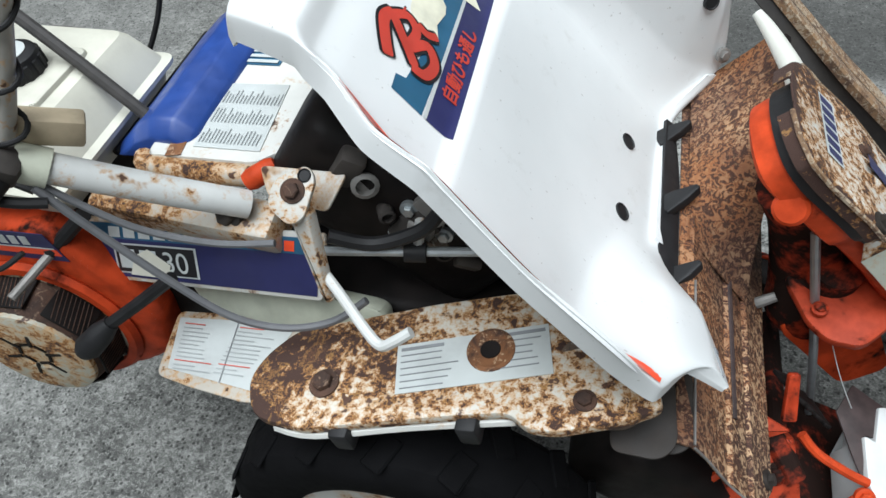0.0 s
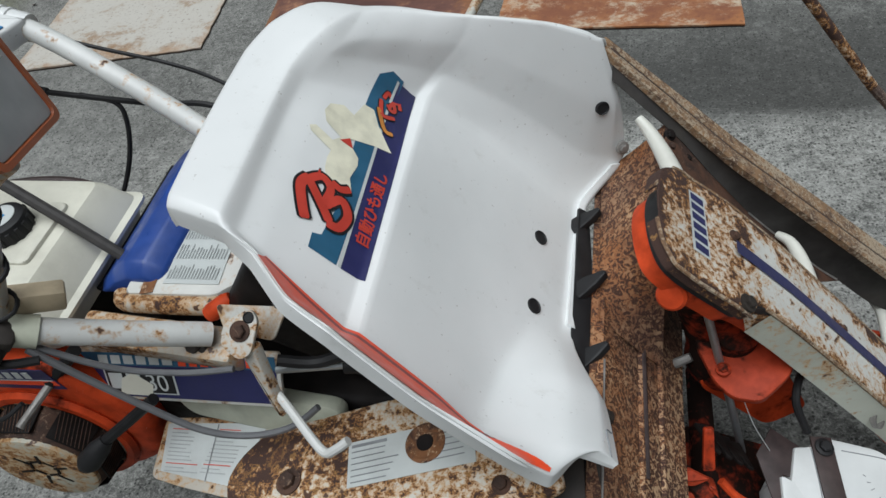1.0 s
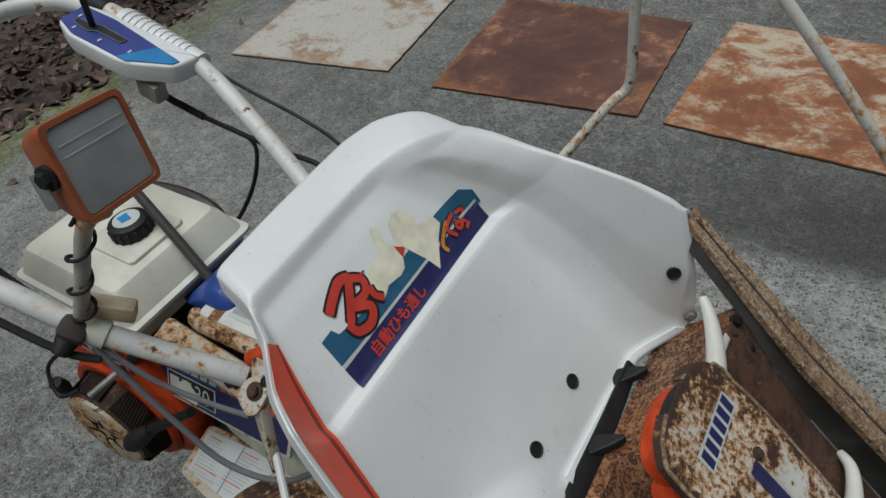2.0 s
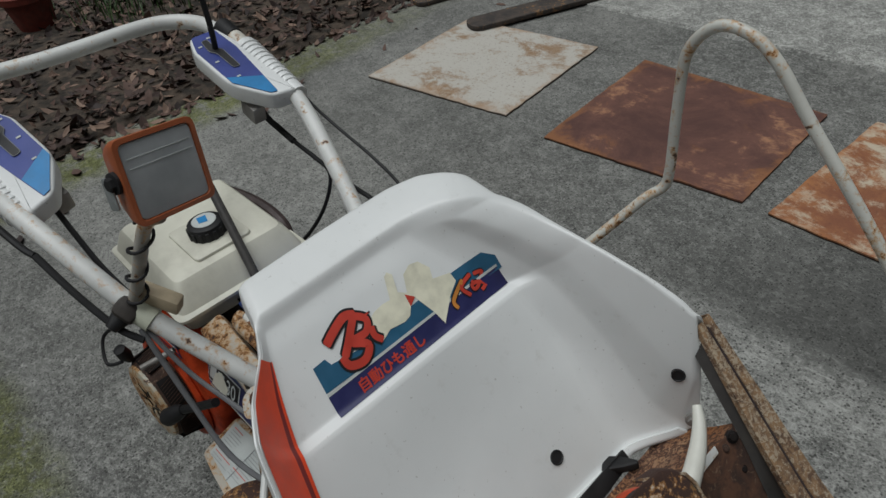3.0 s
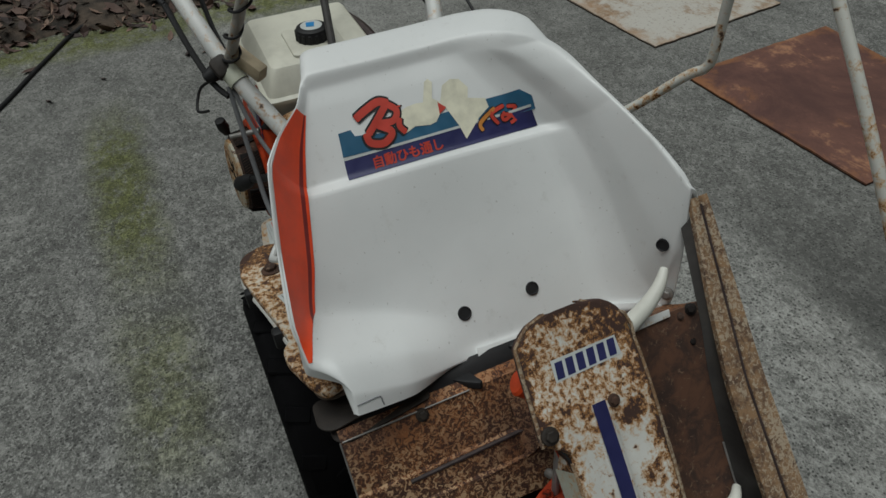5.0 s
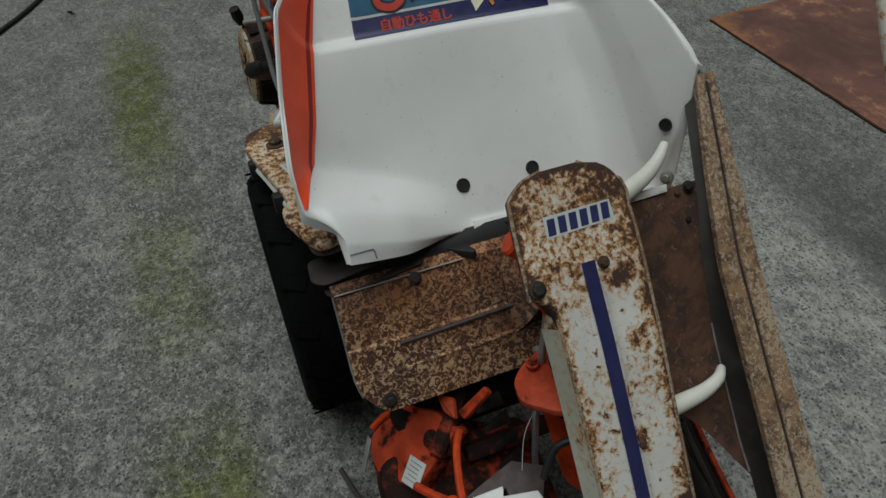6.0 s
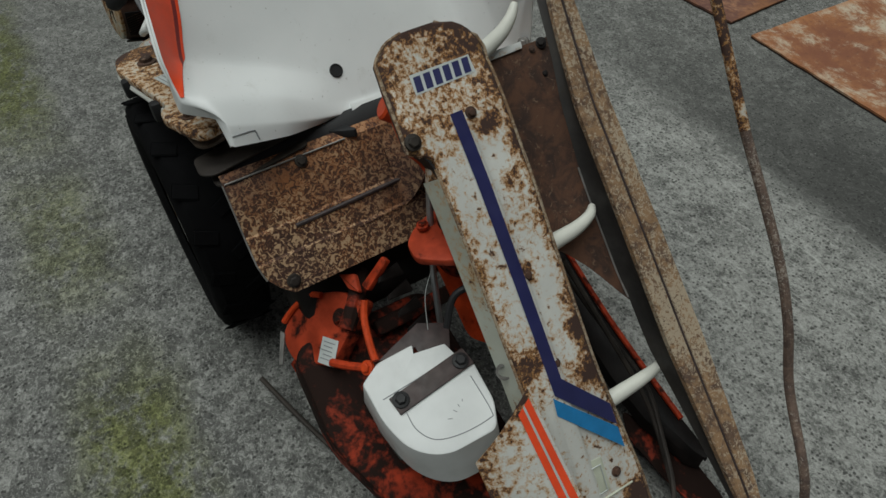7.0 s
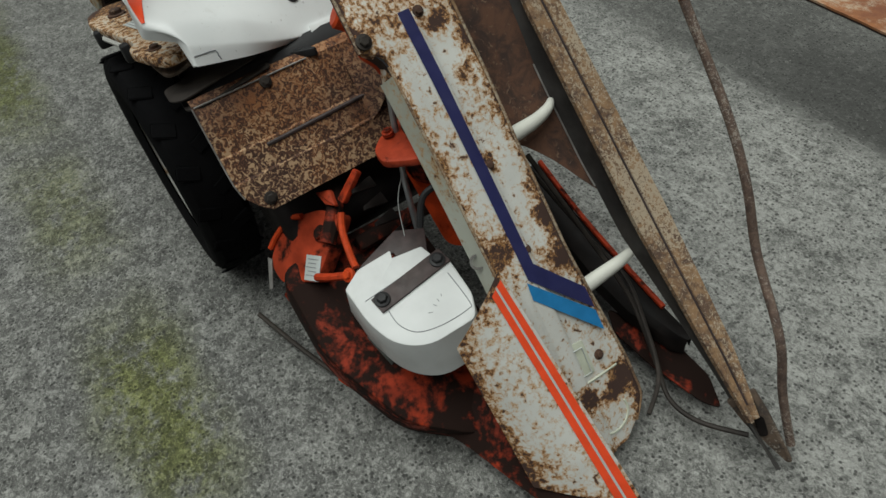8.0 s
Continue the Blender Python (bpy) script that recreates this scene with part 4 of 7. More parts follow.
for x, y, z in ((0.082, 0.220, 0.620), (0.093, 0.093, 0.622), (0.098, -0.020, 0.608)):
    m = basis((x, y, z), (-0.042, -0.030, -0.012), (-0.1, 0.1, 1))
    part("rubber_lug", prism(rounded([(0, -0.003), (0.030, -0.013), (0.056, -0.014), (0.056, 0.015), (0.022, 0.010), (0, 0.004)], 0.003, 3), 0.014, m, 0.002), BLACK, guard_strip, "black rubber feeding lug")

for n, (x, y, z) in enumerate(((0.052, -0.215, 0.606), (0.072, -0.200, 0.592))):
    part("edge_plate", prism(rounded([(-0.045, -0.055), (0.004, -0.062), (0.022, -0.045), (0.020, 0.10), (-0.045, 0.10)], 0.012), 0.0035, basis((x, y, z), (0.93, 0.05, 0.10), (-0.15, -0.1, 0.97)), 0.001), IRON, binder, "thin dark plate between cowl and deck")

# far rail: an angle section from the cowl's corner down to the divider's tip
RAIL_LINE = [(0.088, 0.338, 0.832), (0.285, 0.324, 0.640), (0.60, 0.320, 0.350), (0.985, 0.318, 0.040)]


def rail_at(s):
    x = 0.088 + 0.897 * s
    return Vector((x, float(np.interp(x, [p[0] for p in RAIL_LINE], [p[1] for p in RAIL_LINE])), float(np.interp(x, [p[0] for p in RAIL_LINE], [p[2] for p in RAIL_LINE]))))


def rail_profile(s):
    """An angle rail with a pressed groove, wider in the middle and running out to a point."""
    x = 0.088 + 0.897 * s
    near, groove, far = (float(np.interp(x, (0.088, 0.20, 0.29, 0.60, 0.80, 0.90), v)) for v in ((-0.004, -0.024, -0.036, -0.047, -0.050, -0.050), (0.012, 0.004, -0.003, -0.012, -0.028, -0.040), (0.028, 0.030, 0.030, 0.026, 0.000, -0.028)))
    lift = float(np.interp(x, (0.088, 0.35, 0.90), (0.004, 0.008, 0.010)))
    return [(far, lift - 0.030), (far, lift - 0.004), (far - 0.003, lift), (groove + 0.004, lift - 0.002), (groove + 0.0012, lift - 0.007), (groove - 0.0012, lift - 0.007), (groove - 0.004, lift - 0.001), (near + 0.004, lift + 0.001), (near, lift - 0.002), (near, lift - 0.012)]


rail = part("guide_rail", grid_mesh(np.array([[tuple(rail_at(s) + Vector((0, dy, 0)) + Vector((0.66, 0, 0.75)) * dz) for dy, dz in rail_profile(s)] for s in np.linspace(0, 0.905, 40)]), 0, 0.002), RAIL, binder, "rusty sheet steel guide rail with a pressed groove")
FOLD_X = (0.10, 0.20, 0.32, 0.39, 0.457, 0.495, 0.527, 0.562, 0.637, 0.72, 0.80, 0.87, 0.975)
FOLD_Z = (0.790, 0.692, 0.539, 0.465, 0.394, 0.363, 0.330, 0.297, 0.250, 0.195, 0.142, 0.090, 0.030)


def fold_at(x):
    """The lower edge of the rail's side wall."""
    return Vector((x, float(np.interp(x, (0.10, 0.25, 0.35, 0.9), (0.318, 0.288, 0.283, 0.285))), float(np.interp(x, FOLD_X, FOLD_Z))))


# dark strip laid in the pressed groove to paint its shade
part("groove_shade", tube([rail_at(s) + Vector((0, (rail_profile(s)[4][0] + rail_profile(s)[5][0]) / 2, 0)) + Vector((0.66, 0, 0.75)) * (rail_profile(s)[4][1] + 0.0035) for s in np.linspace(0.01, 0.88, 30)], 0.0021, 6, 1), STRAP, rail, "dark line laid in the rail's groove as its shade")
web = []
for x in np.linspace(0.10, 0.975, 50):
    top = rail_at((x - 0.088) / 0.897) + Vector((0, rail_profile(min(0.905, (x - 0.088) / 0.897))[8][0] + 0.003, 0.0))
    low = fold_at(x)
    web.append([tuple(top.lerp(low, k) + Vector((0, 0.006 * math.sin(math.pi * k), 0))) for k in (0, 0.3, 0.7, 1.0)])
part("rail_web", grid_mesh(np.array(web), 0, 0.002), WEB, rail, "side wall of the rail, coloured dark for its shade")
part("worn_fold", tube([fold_at(x) + Vector((0, -0.003, 0.002)) for x in np.linspace(0.32, 0.49, 10)], 0.0016, 6, 2), ALU, rail, "bare worn fold line")
inner = []
for v in np.linspace(0, 1, 12):
    y = 0.09 + 0.193 * v
    low = float(np.interp(y, (0.09, 0.17, 0.20, 0.24, 0.265, 0.283), (0.372, 0.386, 0.403, 0.438, 0.471, 0.495)))
    row = []
    for u in np.linspace(0, 1, 14):
        x = 0.180 + (low - 0.180) * u
        f = fold_at(x)
        row.append((x, y + (f.y - 0.283) * v ** 3, f.z - 0.010 * (1 - v) + 0.004 * math.sin(math.pi * v)))
    inner.append(row)
feeding_deck = part("feeding_deck", grid_mesh(np.array(inner), 0, 0.002), DECK_RUST, binder, "dark brown rusty feeding deck")
swell = []
for y in np.linspace(0.02, 0.312, 18):
    k = min(1.0, max(0.0, (y - 0.02) / 0.11)) ** 1.6
    swell.append([(x, y, low + 0.003 + (high + 0.05 * (y - 0.2) - low) * k) for x, low, high in ((0.180, 0.474, 0.702), (0.150, 0.512, 0.664), (0.110, 0.567, 0.622), (0.085, 0.594, 0.598))])
part("deck_end", grid_mesh(np.array(swell), 0, 0.002), HEADER, feeding_deck, "rusty sheet swelling from the header up to the deck")
part("deck_lip", prism([(0, -0.007), (0.080, -0.007), (0.082, 0.004), (0, 0.006)], 0.003, basis((0.182, 0.168, 0.716), (0.0, 0.99, 0.02), (0.7, 0, 0.7)), 0.001), TUBE, feeding_deck, "pale scuffed edge strip")
bolt((0.188, 0.266, 0.705), (0.5, -0.4, 0.7), 0.0042, feeding_deck, BROWN2)
bolt((0.186, 0.286, 0.709), (0.5, -0.4, 0.7), 0.0062, feeding_deck, OIL_SHADE)
bolt((0.215, 0.275, 0.671), (0.6, -0.3, 0.7), 0.0042, feeding_deck, OIL_SHADE)
tip = part("divider_tip", prism(rounded([(0, -0.03), (0.05, -0.028), (0.150, -0.006), (0.150, 0.004), (0.05, 0.020), (0, 0.024)], 0.005, 3), 0.008, basis((0.862, 0.292, 0.128), (0.115, 0.016, -0.092), (0.4, -0.8, 0.5)), 0.002), BRACKET, rail, "pointed steel divider tip")
for along, across, r in ((0.026, 0.004, 0.010), (0.066, -0.004, 0.013)):
    o = basis((0.862, 0.292, 0.128), (0.115, 0.016, -0.092), (0.4, -0.8, 0.5))
    part("tip_slot", prism(rounded([(-r * 1.5, -r * 0.62), (r * 1.5, -r * 0.62), (r * 1.5, r * 0.62), (-r * 1.5, r * 0.62)], r * 0.6, 4), 0.002, o @ pose(along, across, 0.0042, 0, 0, -18), 0), OIL_SHADE, tip, "dark oval slot")
far_runner = part("divider_runner", grid_mesh(np.array([[(x, y + w * a, z + h) for a, h in ((-1, -0.035), (-0.9, -0.006), (-0.4, 0.006), (0.3, 0.008), (0.9, 0.0), (1.0, -0.02))] for x, y, z, w in ((0.20, 0.372, 0.160, 0.030), (0.36, 0.340, 0.135, 0.034), (0.50, 0.325, 0.115, 0.036), (0.60, 0.320, 0.105, 0.034), (0.70, 0.325, 0.098, 0.020), (0.72, 0.328, 0.096, 0.008))]), 0, 0.003), OIL_SHADE, binder, "greasy black divider runner with an orange rim")
part("runner_rim", tube([(0.20, 0.402, 0.165), (0.36, 0.374, 0.142), (0.50, 0.358, 0.122), (0.64, 0.342, 0.110)], 0.006, 8, 4), ORANGE_OLD, far_runner, "orange rim of the runner")
part("runner_plate", prism(rounded([(0.19, -0.008), (0.235, 0.012), (0.33, 0.040), (0.42, 0.036), (0.48, 0.004), (0.45, -0.014), (0.34, -0.032), (0.24, -0.036)], 0.012, 3), 0.006, basis((0.36, 0.292, 0.078), (0.99, 0.0, -0.075), (0.1, -0.1, 1)), 0.002), ORANGE_BLACK, far_runner, "grimy orange floor plate of the runner")

# long curved guide rod from the tip over the top to the cowl's far side
ROD_LINE = [(0.955, 0.345, 0.02), (0.902, 0.352, 0.12), (0.857, 0.36, 0.23), (0.753, 0.40, 0.325), (0.697, 0.41, 0.43), (0.628, 0.42, 0.526), (0.498, 0.43, 0.672), (0.36, 0.437, 0.850), (0.235, 0.44, 1.010), (0.135, 0.445, 1.125), (0.085, 0.447, 1.185), (0.045, 0.449, 1.212), (0.000, 0.451, 1.212), (-0.035, 0.452, 1.170), (-0.040, 0.450, 1.09), (-0.040, 0.447, 0.985), (-0.046, 0.443, 0.955), (-0.066, 0.425, 0.935), (-0.12, 0.368, 0.862), (-0.18, 0.30, 0.79)]
rod = part("guide_rod", tube(ROD_LINE[6:], 0.0079, 12, 6), ROD, binder, "bent white guide rod with chipped rusty paint")
part("rod_end", tube(ROD_LINE[:7], 0.0078, 10, 6), ROD_DARK, rod, "thin brown rusty lower end of the rod")

# ---- slanted row cover with the blue stripe ----
PROFILE = [(0.158, 0.792), (0.205, 0.742), (0.256, 0.698), (0.345, 0.602), (0.436, 0.492), (0.556, 0.345), (0.664, 0.190), (0.74, 0.085), (0.775, 0.035)]
_pl = np.array([0.0] + list(np.cumsum([math.dist(a, b) for a, b in zip(PROFILE, PROFILE[1:])])))


def cover_at(s, y, lift=0.0):
    """A point of the row cover s metres down its slope."""
    x, z = np.interp(s, _pl, [p[0] for p in PROFILE]), np.interp(s, _pl, [p[1] for p in PROFILE])
    x2, z2 = np.interp(s + 0.02, _pl, [p[0] for p in PROFILE]), np.interp(s + 0.02, _pl, [p[1] for p in PROFILE])
    x1, z1 = np.interp(s - 0.02, _pl, [p[0] for p in PROFILE]), np.interp(s - 0.02, _pl, [p[1] for p in PROFILE])
    d = Vector((x2 - x1, 0, z2 - z1)).normalized()
    return Vector((x, y, z)) + Vector((-d.z, 0, d.x)) * lift


def film(name, outline, lift, material, parent, place, label="", thick=0.0006):
    """A thin film cut to an outline and laid on a surface given by place(a, b, lift)."""
    bm = bmesh.new()
    bm.faces.new([bm.verts.new((a, b, 0)) for a, b in outline])
    bmesh.ops.triangulate(bm, faces=bm.faces[:])
    for _ in range(2):
        bmesh.ops.subdivide_edges(bm, edges=[e for e in bm.edges if e.calc_length() > 0.05], cuts=1)
        bmesh.ops.triangulate(bm, faces=bm.faces[:])
    for v in bm.verts:
        v.co = place(v.co.x, v.co.y, lift)
    return part(name, bm, material, parent, label)


END = _pl[-1]


def finer(pts, k):
    """The same sheet with k times as many rows and columns."""
    for axis in (0, 1):
        n = pts.shape[axis]
        at = np.linspace(0, n - 1, (n - 1) * k + 1)
        pts = np.apply_along_axis(lambda v: np.interp(at, np.arange(n), v), axis, pts)
    return pts


# rust blisters on the cover: down the slope, across, radius, strength
BLISTERS = [(0.168, 0.119, 0.017, 1.3), (0.258, 0.120, 0.020, 1.0), (0.213, 0.152, 0.018, 0.9), (0.525, 0.148, 0.021, 1.5), (0.470, 0.138, 0.020, 0.8), (0.607, 0.134, 0.020, 0.9), (0.545, 0.043, 0.020, 1.2), (0.880, 0.131, 0.017, 2.0), (0.862, 0.162, 0.022, 1.8), (0.866, 0.079, 0.020, 2.0), (0.930, 0.170, 0.026, 0.8), (0.405, 0.094, 0.017, 1.1), (0.735, 0.150, 0.018, 0.6), (0.79, 0.06, 0.022, 0.6)]


def cover_edges(s):
    """The cover's near and far edges at s."""
    top = math.sqrt(max(0.0, 1 - (1 - min(s / 0.055, 1)) ** 2))
    left = 0.045 - 0.055 * min(1, s / 0.03) ** 0.5 if s < 0.03 else -0.010 - 0.008 * min(1, (s - 0.03) / 0.12)
    if s > 0.165:
        left = -0.018 + 0.032 * min(1, (s - 0.165) / 0.02) + 0.004 * (s - 0.185) / 0.5
    right = 0.100 + 0.062 * top
    right -= 0.006 * min(1, max(0, s - 0.1) / 0.3)
    right += 0.028 * min(1, max(0, s - 0.60) / 0.24)
    if s > END - 0.07:
        right -= 0.06 * ((s - END + 0.07) / 0.07) ** 2
    return left, right


rows = []
for s in list(np.linspace(0, 0.055, 8)) + list(np.linspace(0.07, 0.16, 5)) + [0.168, 0.178, 0.188] + list(np.linspace(0.22, END, 26)):
    a, b = cover_edges(s)
    flare = min(1.0, max(0.0, (s - 0.178) / 0.03)) * min(1.0, (END - s) / 0.1)
    ridge = 0.009 if s > 0.145 else 0.0
    ys = [a + 0.0005 - 0.009 * flare, a, a + 0.004, a + 0.012, *[min(max(y, a + 0.012), b - 0.012) for y in (0.052, 0.060, 0.085, 0.093, 0.12)], b - 0.012, b - 0.003, b, b - 0.0005]
    ls = [-0.020 - 0.028 * flare, -0.004, -0.001, 0.0, 0.0, ridge * 0.6, ridge * 0.6, 0.0, 0.0, 0.0, -0.001, -0.005, -0.022]
    rows.append([tuple(cover_at(s, y, l)) for y, l in zip(ys, ls)])
cover = part("row_cover", grid_mesh(finer(np.array(rows), 3), 0, 0.0025), RUSTY, binder, "long slanted white row cover, chipped and rusty", angle=50)


def cover_wear(p):
    s = float(np.interp(p.x, [q[0] for q in PROFILE], _pl))
    near, far = cover_edges(s)
    d = max(0.0, min(p.y - near, far - p.y, s, END - s))
    spots = sum(k * math.exp(-((s - a) ** 2 + (p.y - b) ** 2) / (r * r)) for a, b, r, k in BLISTERS)
    return math.exp(-d / 0.011) + spots


weather(cover, cover_wear)
part("side_skirt", grid_mesh(np.array([[tuple(cover_at(s, cover_edges(s)[0] - 0.0004 - 0.0088 * u, -0.006 - 0.0415 * u)) for u in (0.02, 0.35, 0.7, 1.0)] for s in np.linspace(0.215, 0.86, 20)]), 0.0014), SKIRT, cover, "greenish white side skirt")
for side, lo, hi in ((1, 0.0, END - 0.02), (0, 0.0, 0.165), (0, 0.2, END - 0.02)):
    part("rolled_edge", tube([cover_at(s, cover_edges(s)[side] + (0.001 if side else -0.001), -0.0035) for s in np.linspace(lo, hi, 26)], 0.0028, 6, 2), RAIL, cover, "rusty rolled edge")
film("blue_stripe", [(0.135, 0.062), (0.135, 0.083), (0.585, 0.083), (0.672, 0.156), (0.715, 0.158), (0.605, 0.062)], 0.0075, NAVY, cover, cover_at, "dark blue decal stripe")
film("light_blue_stripe", [(0.608, 0.058), (0.720, 0.158), (0.762, 0.160), (0.640, 0.056)], 0.0068, SKY, cover, cover_at, "light blue decal stripe")
film("brand_field", [(0.061, 0.030), (0.061, 0.133), (0.089, 0.134), (0.0915, 0.028)], 0.0008, PAPER, cover, cover_at, "pale brand label with blue marks")
for n in range(6):
    y, s, w = 0.0315 + 0.0168 * n, 0.0885 - 0.0004 * n, 0.0148
    film("brand_mark", [(s - 0.023, y + 0.003), (s - 0.023, y + w), (s, y + w - 0.003), (s, y)], 0.0013, NAVY, cover, cover_at)
bolt(cover_at(0.152, -0.006, 0.001), (0.7, 0, 0.7), 0.0085, cover)
for s, y in ((0.143, 0.098), (0.407, 0.090), (0.56, 0.085), (0.799, 0.133)):
    bolt(cover_at(min(s, END - 0.02), y, 0.001), (0.75, 0, 0.65), 0.0062, cover, BROWN2, "rusty_bolt")
label_plate = part("embossed_label", prism(rounded([(0, 0), (0.070, 0.0), (0.074, 0.046), (0.006, 0.046)], 0.005, 3), 0.004, basis(cover_at(0.750, 0.068, 0.001), cover_at(0.82, 0.068) - cover_at(0.75, 0.068), (0.82, 0, 0.57)), 0.0015), GREEN_WHITE, cover, "raised worn label plate")
part("label_bead", tube([cover_at(0.757 + 0.066 * u, 0.070 + 0.040 * v, 0.0042) for u, v in ((0.1, 0.12), (0.9, 0.12), (0.92, 0.88), (0.14, 0.88), (0.1, 0.12))], 0.0011, 6, 1), PAPER, label_plate, "embossed frame of the label")
part("pressed_step", tube([cover_at(0.829, 0.056, 0.0), cover_at(0.834, 0.10, 0.0005), cover_at(0.836, 0.158, 0.0)], 0.0022, 6, 3), GREEN_WHITE, cover, "pressed step in the sheet")
part("pressed_ring", tube([cover_at(0.915 + 0.034 * math.cos(a), 0.108 + 0.038 * math.sin(a), 0.0004) for a in np.linspace(-1.9, 1.9, 22)], 0.0024, 6, 1), GREEN_WHITE, cover, "pressed round ring in the sheet")

# lower side plate with the orange stripe
SP = [Vector(p) for p in ((0.557, 0.007, 0.400), (0.578, -0.098, 0.310), (0.748, -0.082, 0.065), (0.870, 0.055, 0.035))]


def side_at(a, b, lift=0.0):
    n = (SP[1] - SP[0]).cross(SP[3] - SP[0]).normalized()
    n = n if n.z > 0 else -n
    return (SP[0] * (1 - a) + SP[3] * a) * (1 - b) + (SP[1] * (1 - a) + SP[2] * a) * b + n * (lift + 0.012 * math.sin(math.pi * min(1, max(0, b))))


rows = [[tuple(side_at(a, b)) for b in (-0.02, 0.0, 0.1, 0.25, 0.4, 0.55, 0.7, 0.85, 0.97, 1.0)] for a in np.linspace(0, 1, 20)]
side_plate = part("divider_plate", grid_mesh(np.array(rows), 0, 0.0025), RUSTY_LOW, binder, "rusty white divider plate with an orange stripe")


def plate_wear(p):
    d = 1.0
    for u, v in ((SP[0], SP[1]), (SP[1], SP[2]), (SP[2], SP[3])):
        w = (v - u).normalized()
        d = min(d, ((p - u) - w * (p - u).dot(w)).length)
    return 0.9 * math.exp(-max(0.0, d - 0.006) / 0.018)


weather(side_plate, plate_wear)
film("orange_stripe", [(0.02, 0.02), (0.02, 0.23), (0.99, 0.25), (0.99, 0.02)], 0.0018, RED, side_plate, side_at, "orange stripe")
film("white_line", [(0.02, 0.11), (0.02, 0.14), (0.99, 0.155), (0.99, 0.125)], 0.0026, PAPER, side_plate, side_at)

# nylon fingers on the far side of the row cover
for line in ([(0.196, 0.125, 0.722), (0.186, 0.170, 0.733), (0.170, 0.215, 0.741), (0.154, 0.245, 0.751), (0.138, 0.264, 0.762)],
             [(0.404, 0.135, 0.496), (0.402, 0.180, 0.496), (0.398, 0.222, 0.496), (0.388, 0.256, 0.497), (0.371, 0.277, 0.493)],
             [(0.588, 0.150, 0.262), (0.589, 0.200, 0.266), (0.589, 0.250, 0.269), (0.586, 0.285, 0.271), (0.577, 0.311, 0.268)]):
    part("nylon_finger", tube(line, 0.0138, 14, 8, taper=[1.12, 1.02, 0.92, 0.78, 0.64, 0.45]), NYLON, binder, "curved white nylon feeding finger")

# orange frame carrying the row cover
EDGE_PATH = [Vector((p.x, p.y)) for p in smooth_line([(s, y, 0) for s, y in ((0.10, 0.152), (0.045, 0.145), (0.020, 0.120), (0.010, 0.082), (0.016, 0.034), (0.036, 0.002), (0.08, -0.008), (0.160, -0.010), (0.20, 0.008), (0.30, 0.014), (0.50, 0.018), (0.78, 0.020))], 5)]


def edge_wall(profile):
    """A wall swept along the cover's edge; profile gives (inset, lift) from its upper to its lower rim."""
    rows = []
    for i, p in enumerate(EDGE_PATH):
        d = (EDGE_PATH[min(i + 1, len(EDGE_PATH) - 1)] - EDGE_PATH[max(i - 1, 0)]).normalized()
        inward = Vector((-d.y, d.x))
        rows.append([tuple(cover_at(p.x + inward.x * k, p.y + inward.y * k, lift)) for k, lift in profile])
    return grid_mesh(np.array(rows), 0, 0.003)


part("rubber_seal", edge_wall([(0.003, -0.004), (0.004, -0.018), (0.004, -0.034)]), BLACK, binder, "black rubber seal under the row cover")
frame_bar = part("cover_frame", edge_wall([(0.020, -0.030), (0.010, -0.033), (0.008, -0.045), (0.009, -0.060), (0.022, -0.068), (0.05, -0.072)]), ORANGE, binder, "orange steel frame under the row cover")
part("frame_boss", lathe([(0, -0.02), (0.020, -0.02), (0.020, 0.008), (0.016, 0.012), (0, 0.012)], aim(cover_at(0.085, 0.004, -0.058), (-0.3, -0.75, 0.5)), 20), ORANGE, frame_bar, "round orange boss")
boot = prism(rounded([(-0.055, 0.055), (-0.030, -0.012), (-0.008, -0.036), (0.030, -0.042), (0.074, 0.000), (0.095, 0.060), (0.080, 0.130), (-0.030, 0.130)], [0.02, 0.012, 0.012, 0.012, 0.02, 0.03, 0.03, 0.03], 4), 0.016, basis((0.280, 0.004, 0.497), (1, 0, 0.10), (-0.1, -0.12, 1)), 0.004)
boot = part("gear_boot", boot, CASTING, binder, "orange cast gear cover under the row cover")
bolt((0.262, 0.006, 0.505), (-0.1, -0.12, 1), 0.007, boot, ORANGE_OLD)
part("frame_arm", prism(rounded([(0, 0), (0.12, 0.03), (0.24, 0.0), (0.22, -0.07), (0.04, -0.08)], 0.02), 0.012, basis((0.27, 0.055, 0.49), (0.62, 0.02, -0.75), (0.2, -0.95, 0.3)), 0.003), ORANGE, binder, "orange cast arm")
part("link_rod", tube([(0.229, 0.040, 0.612), (0.285, 0.010, 0.40), (0.325, 0.005, 0.235)], 0.0060, 10, 2), STEEL, binder, "grey steel link rod")

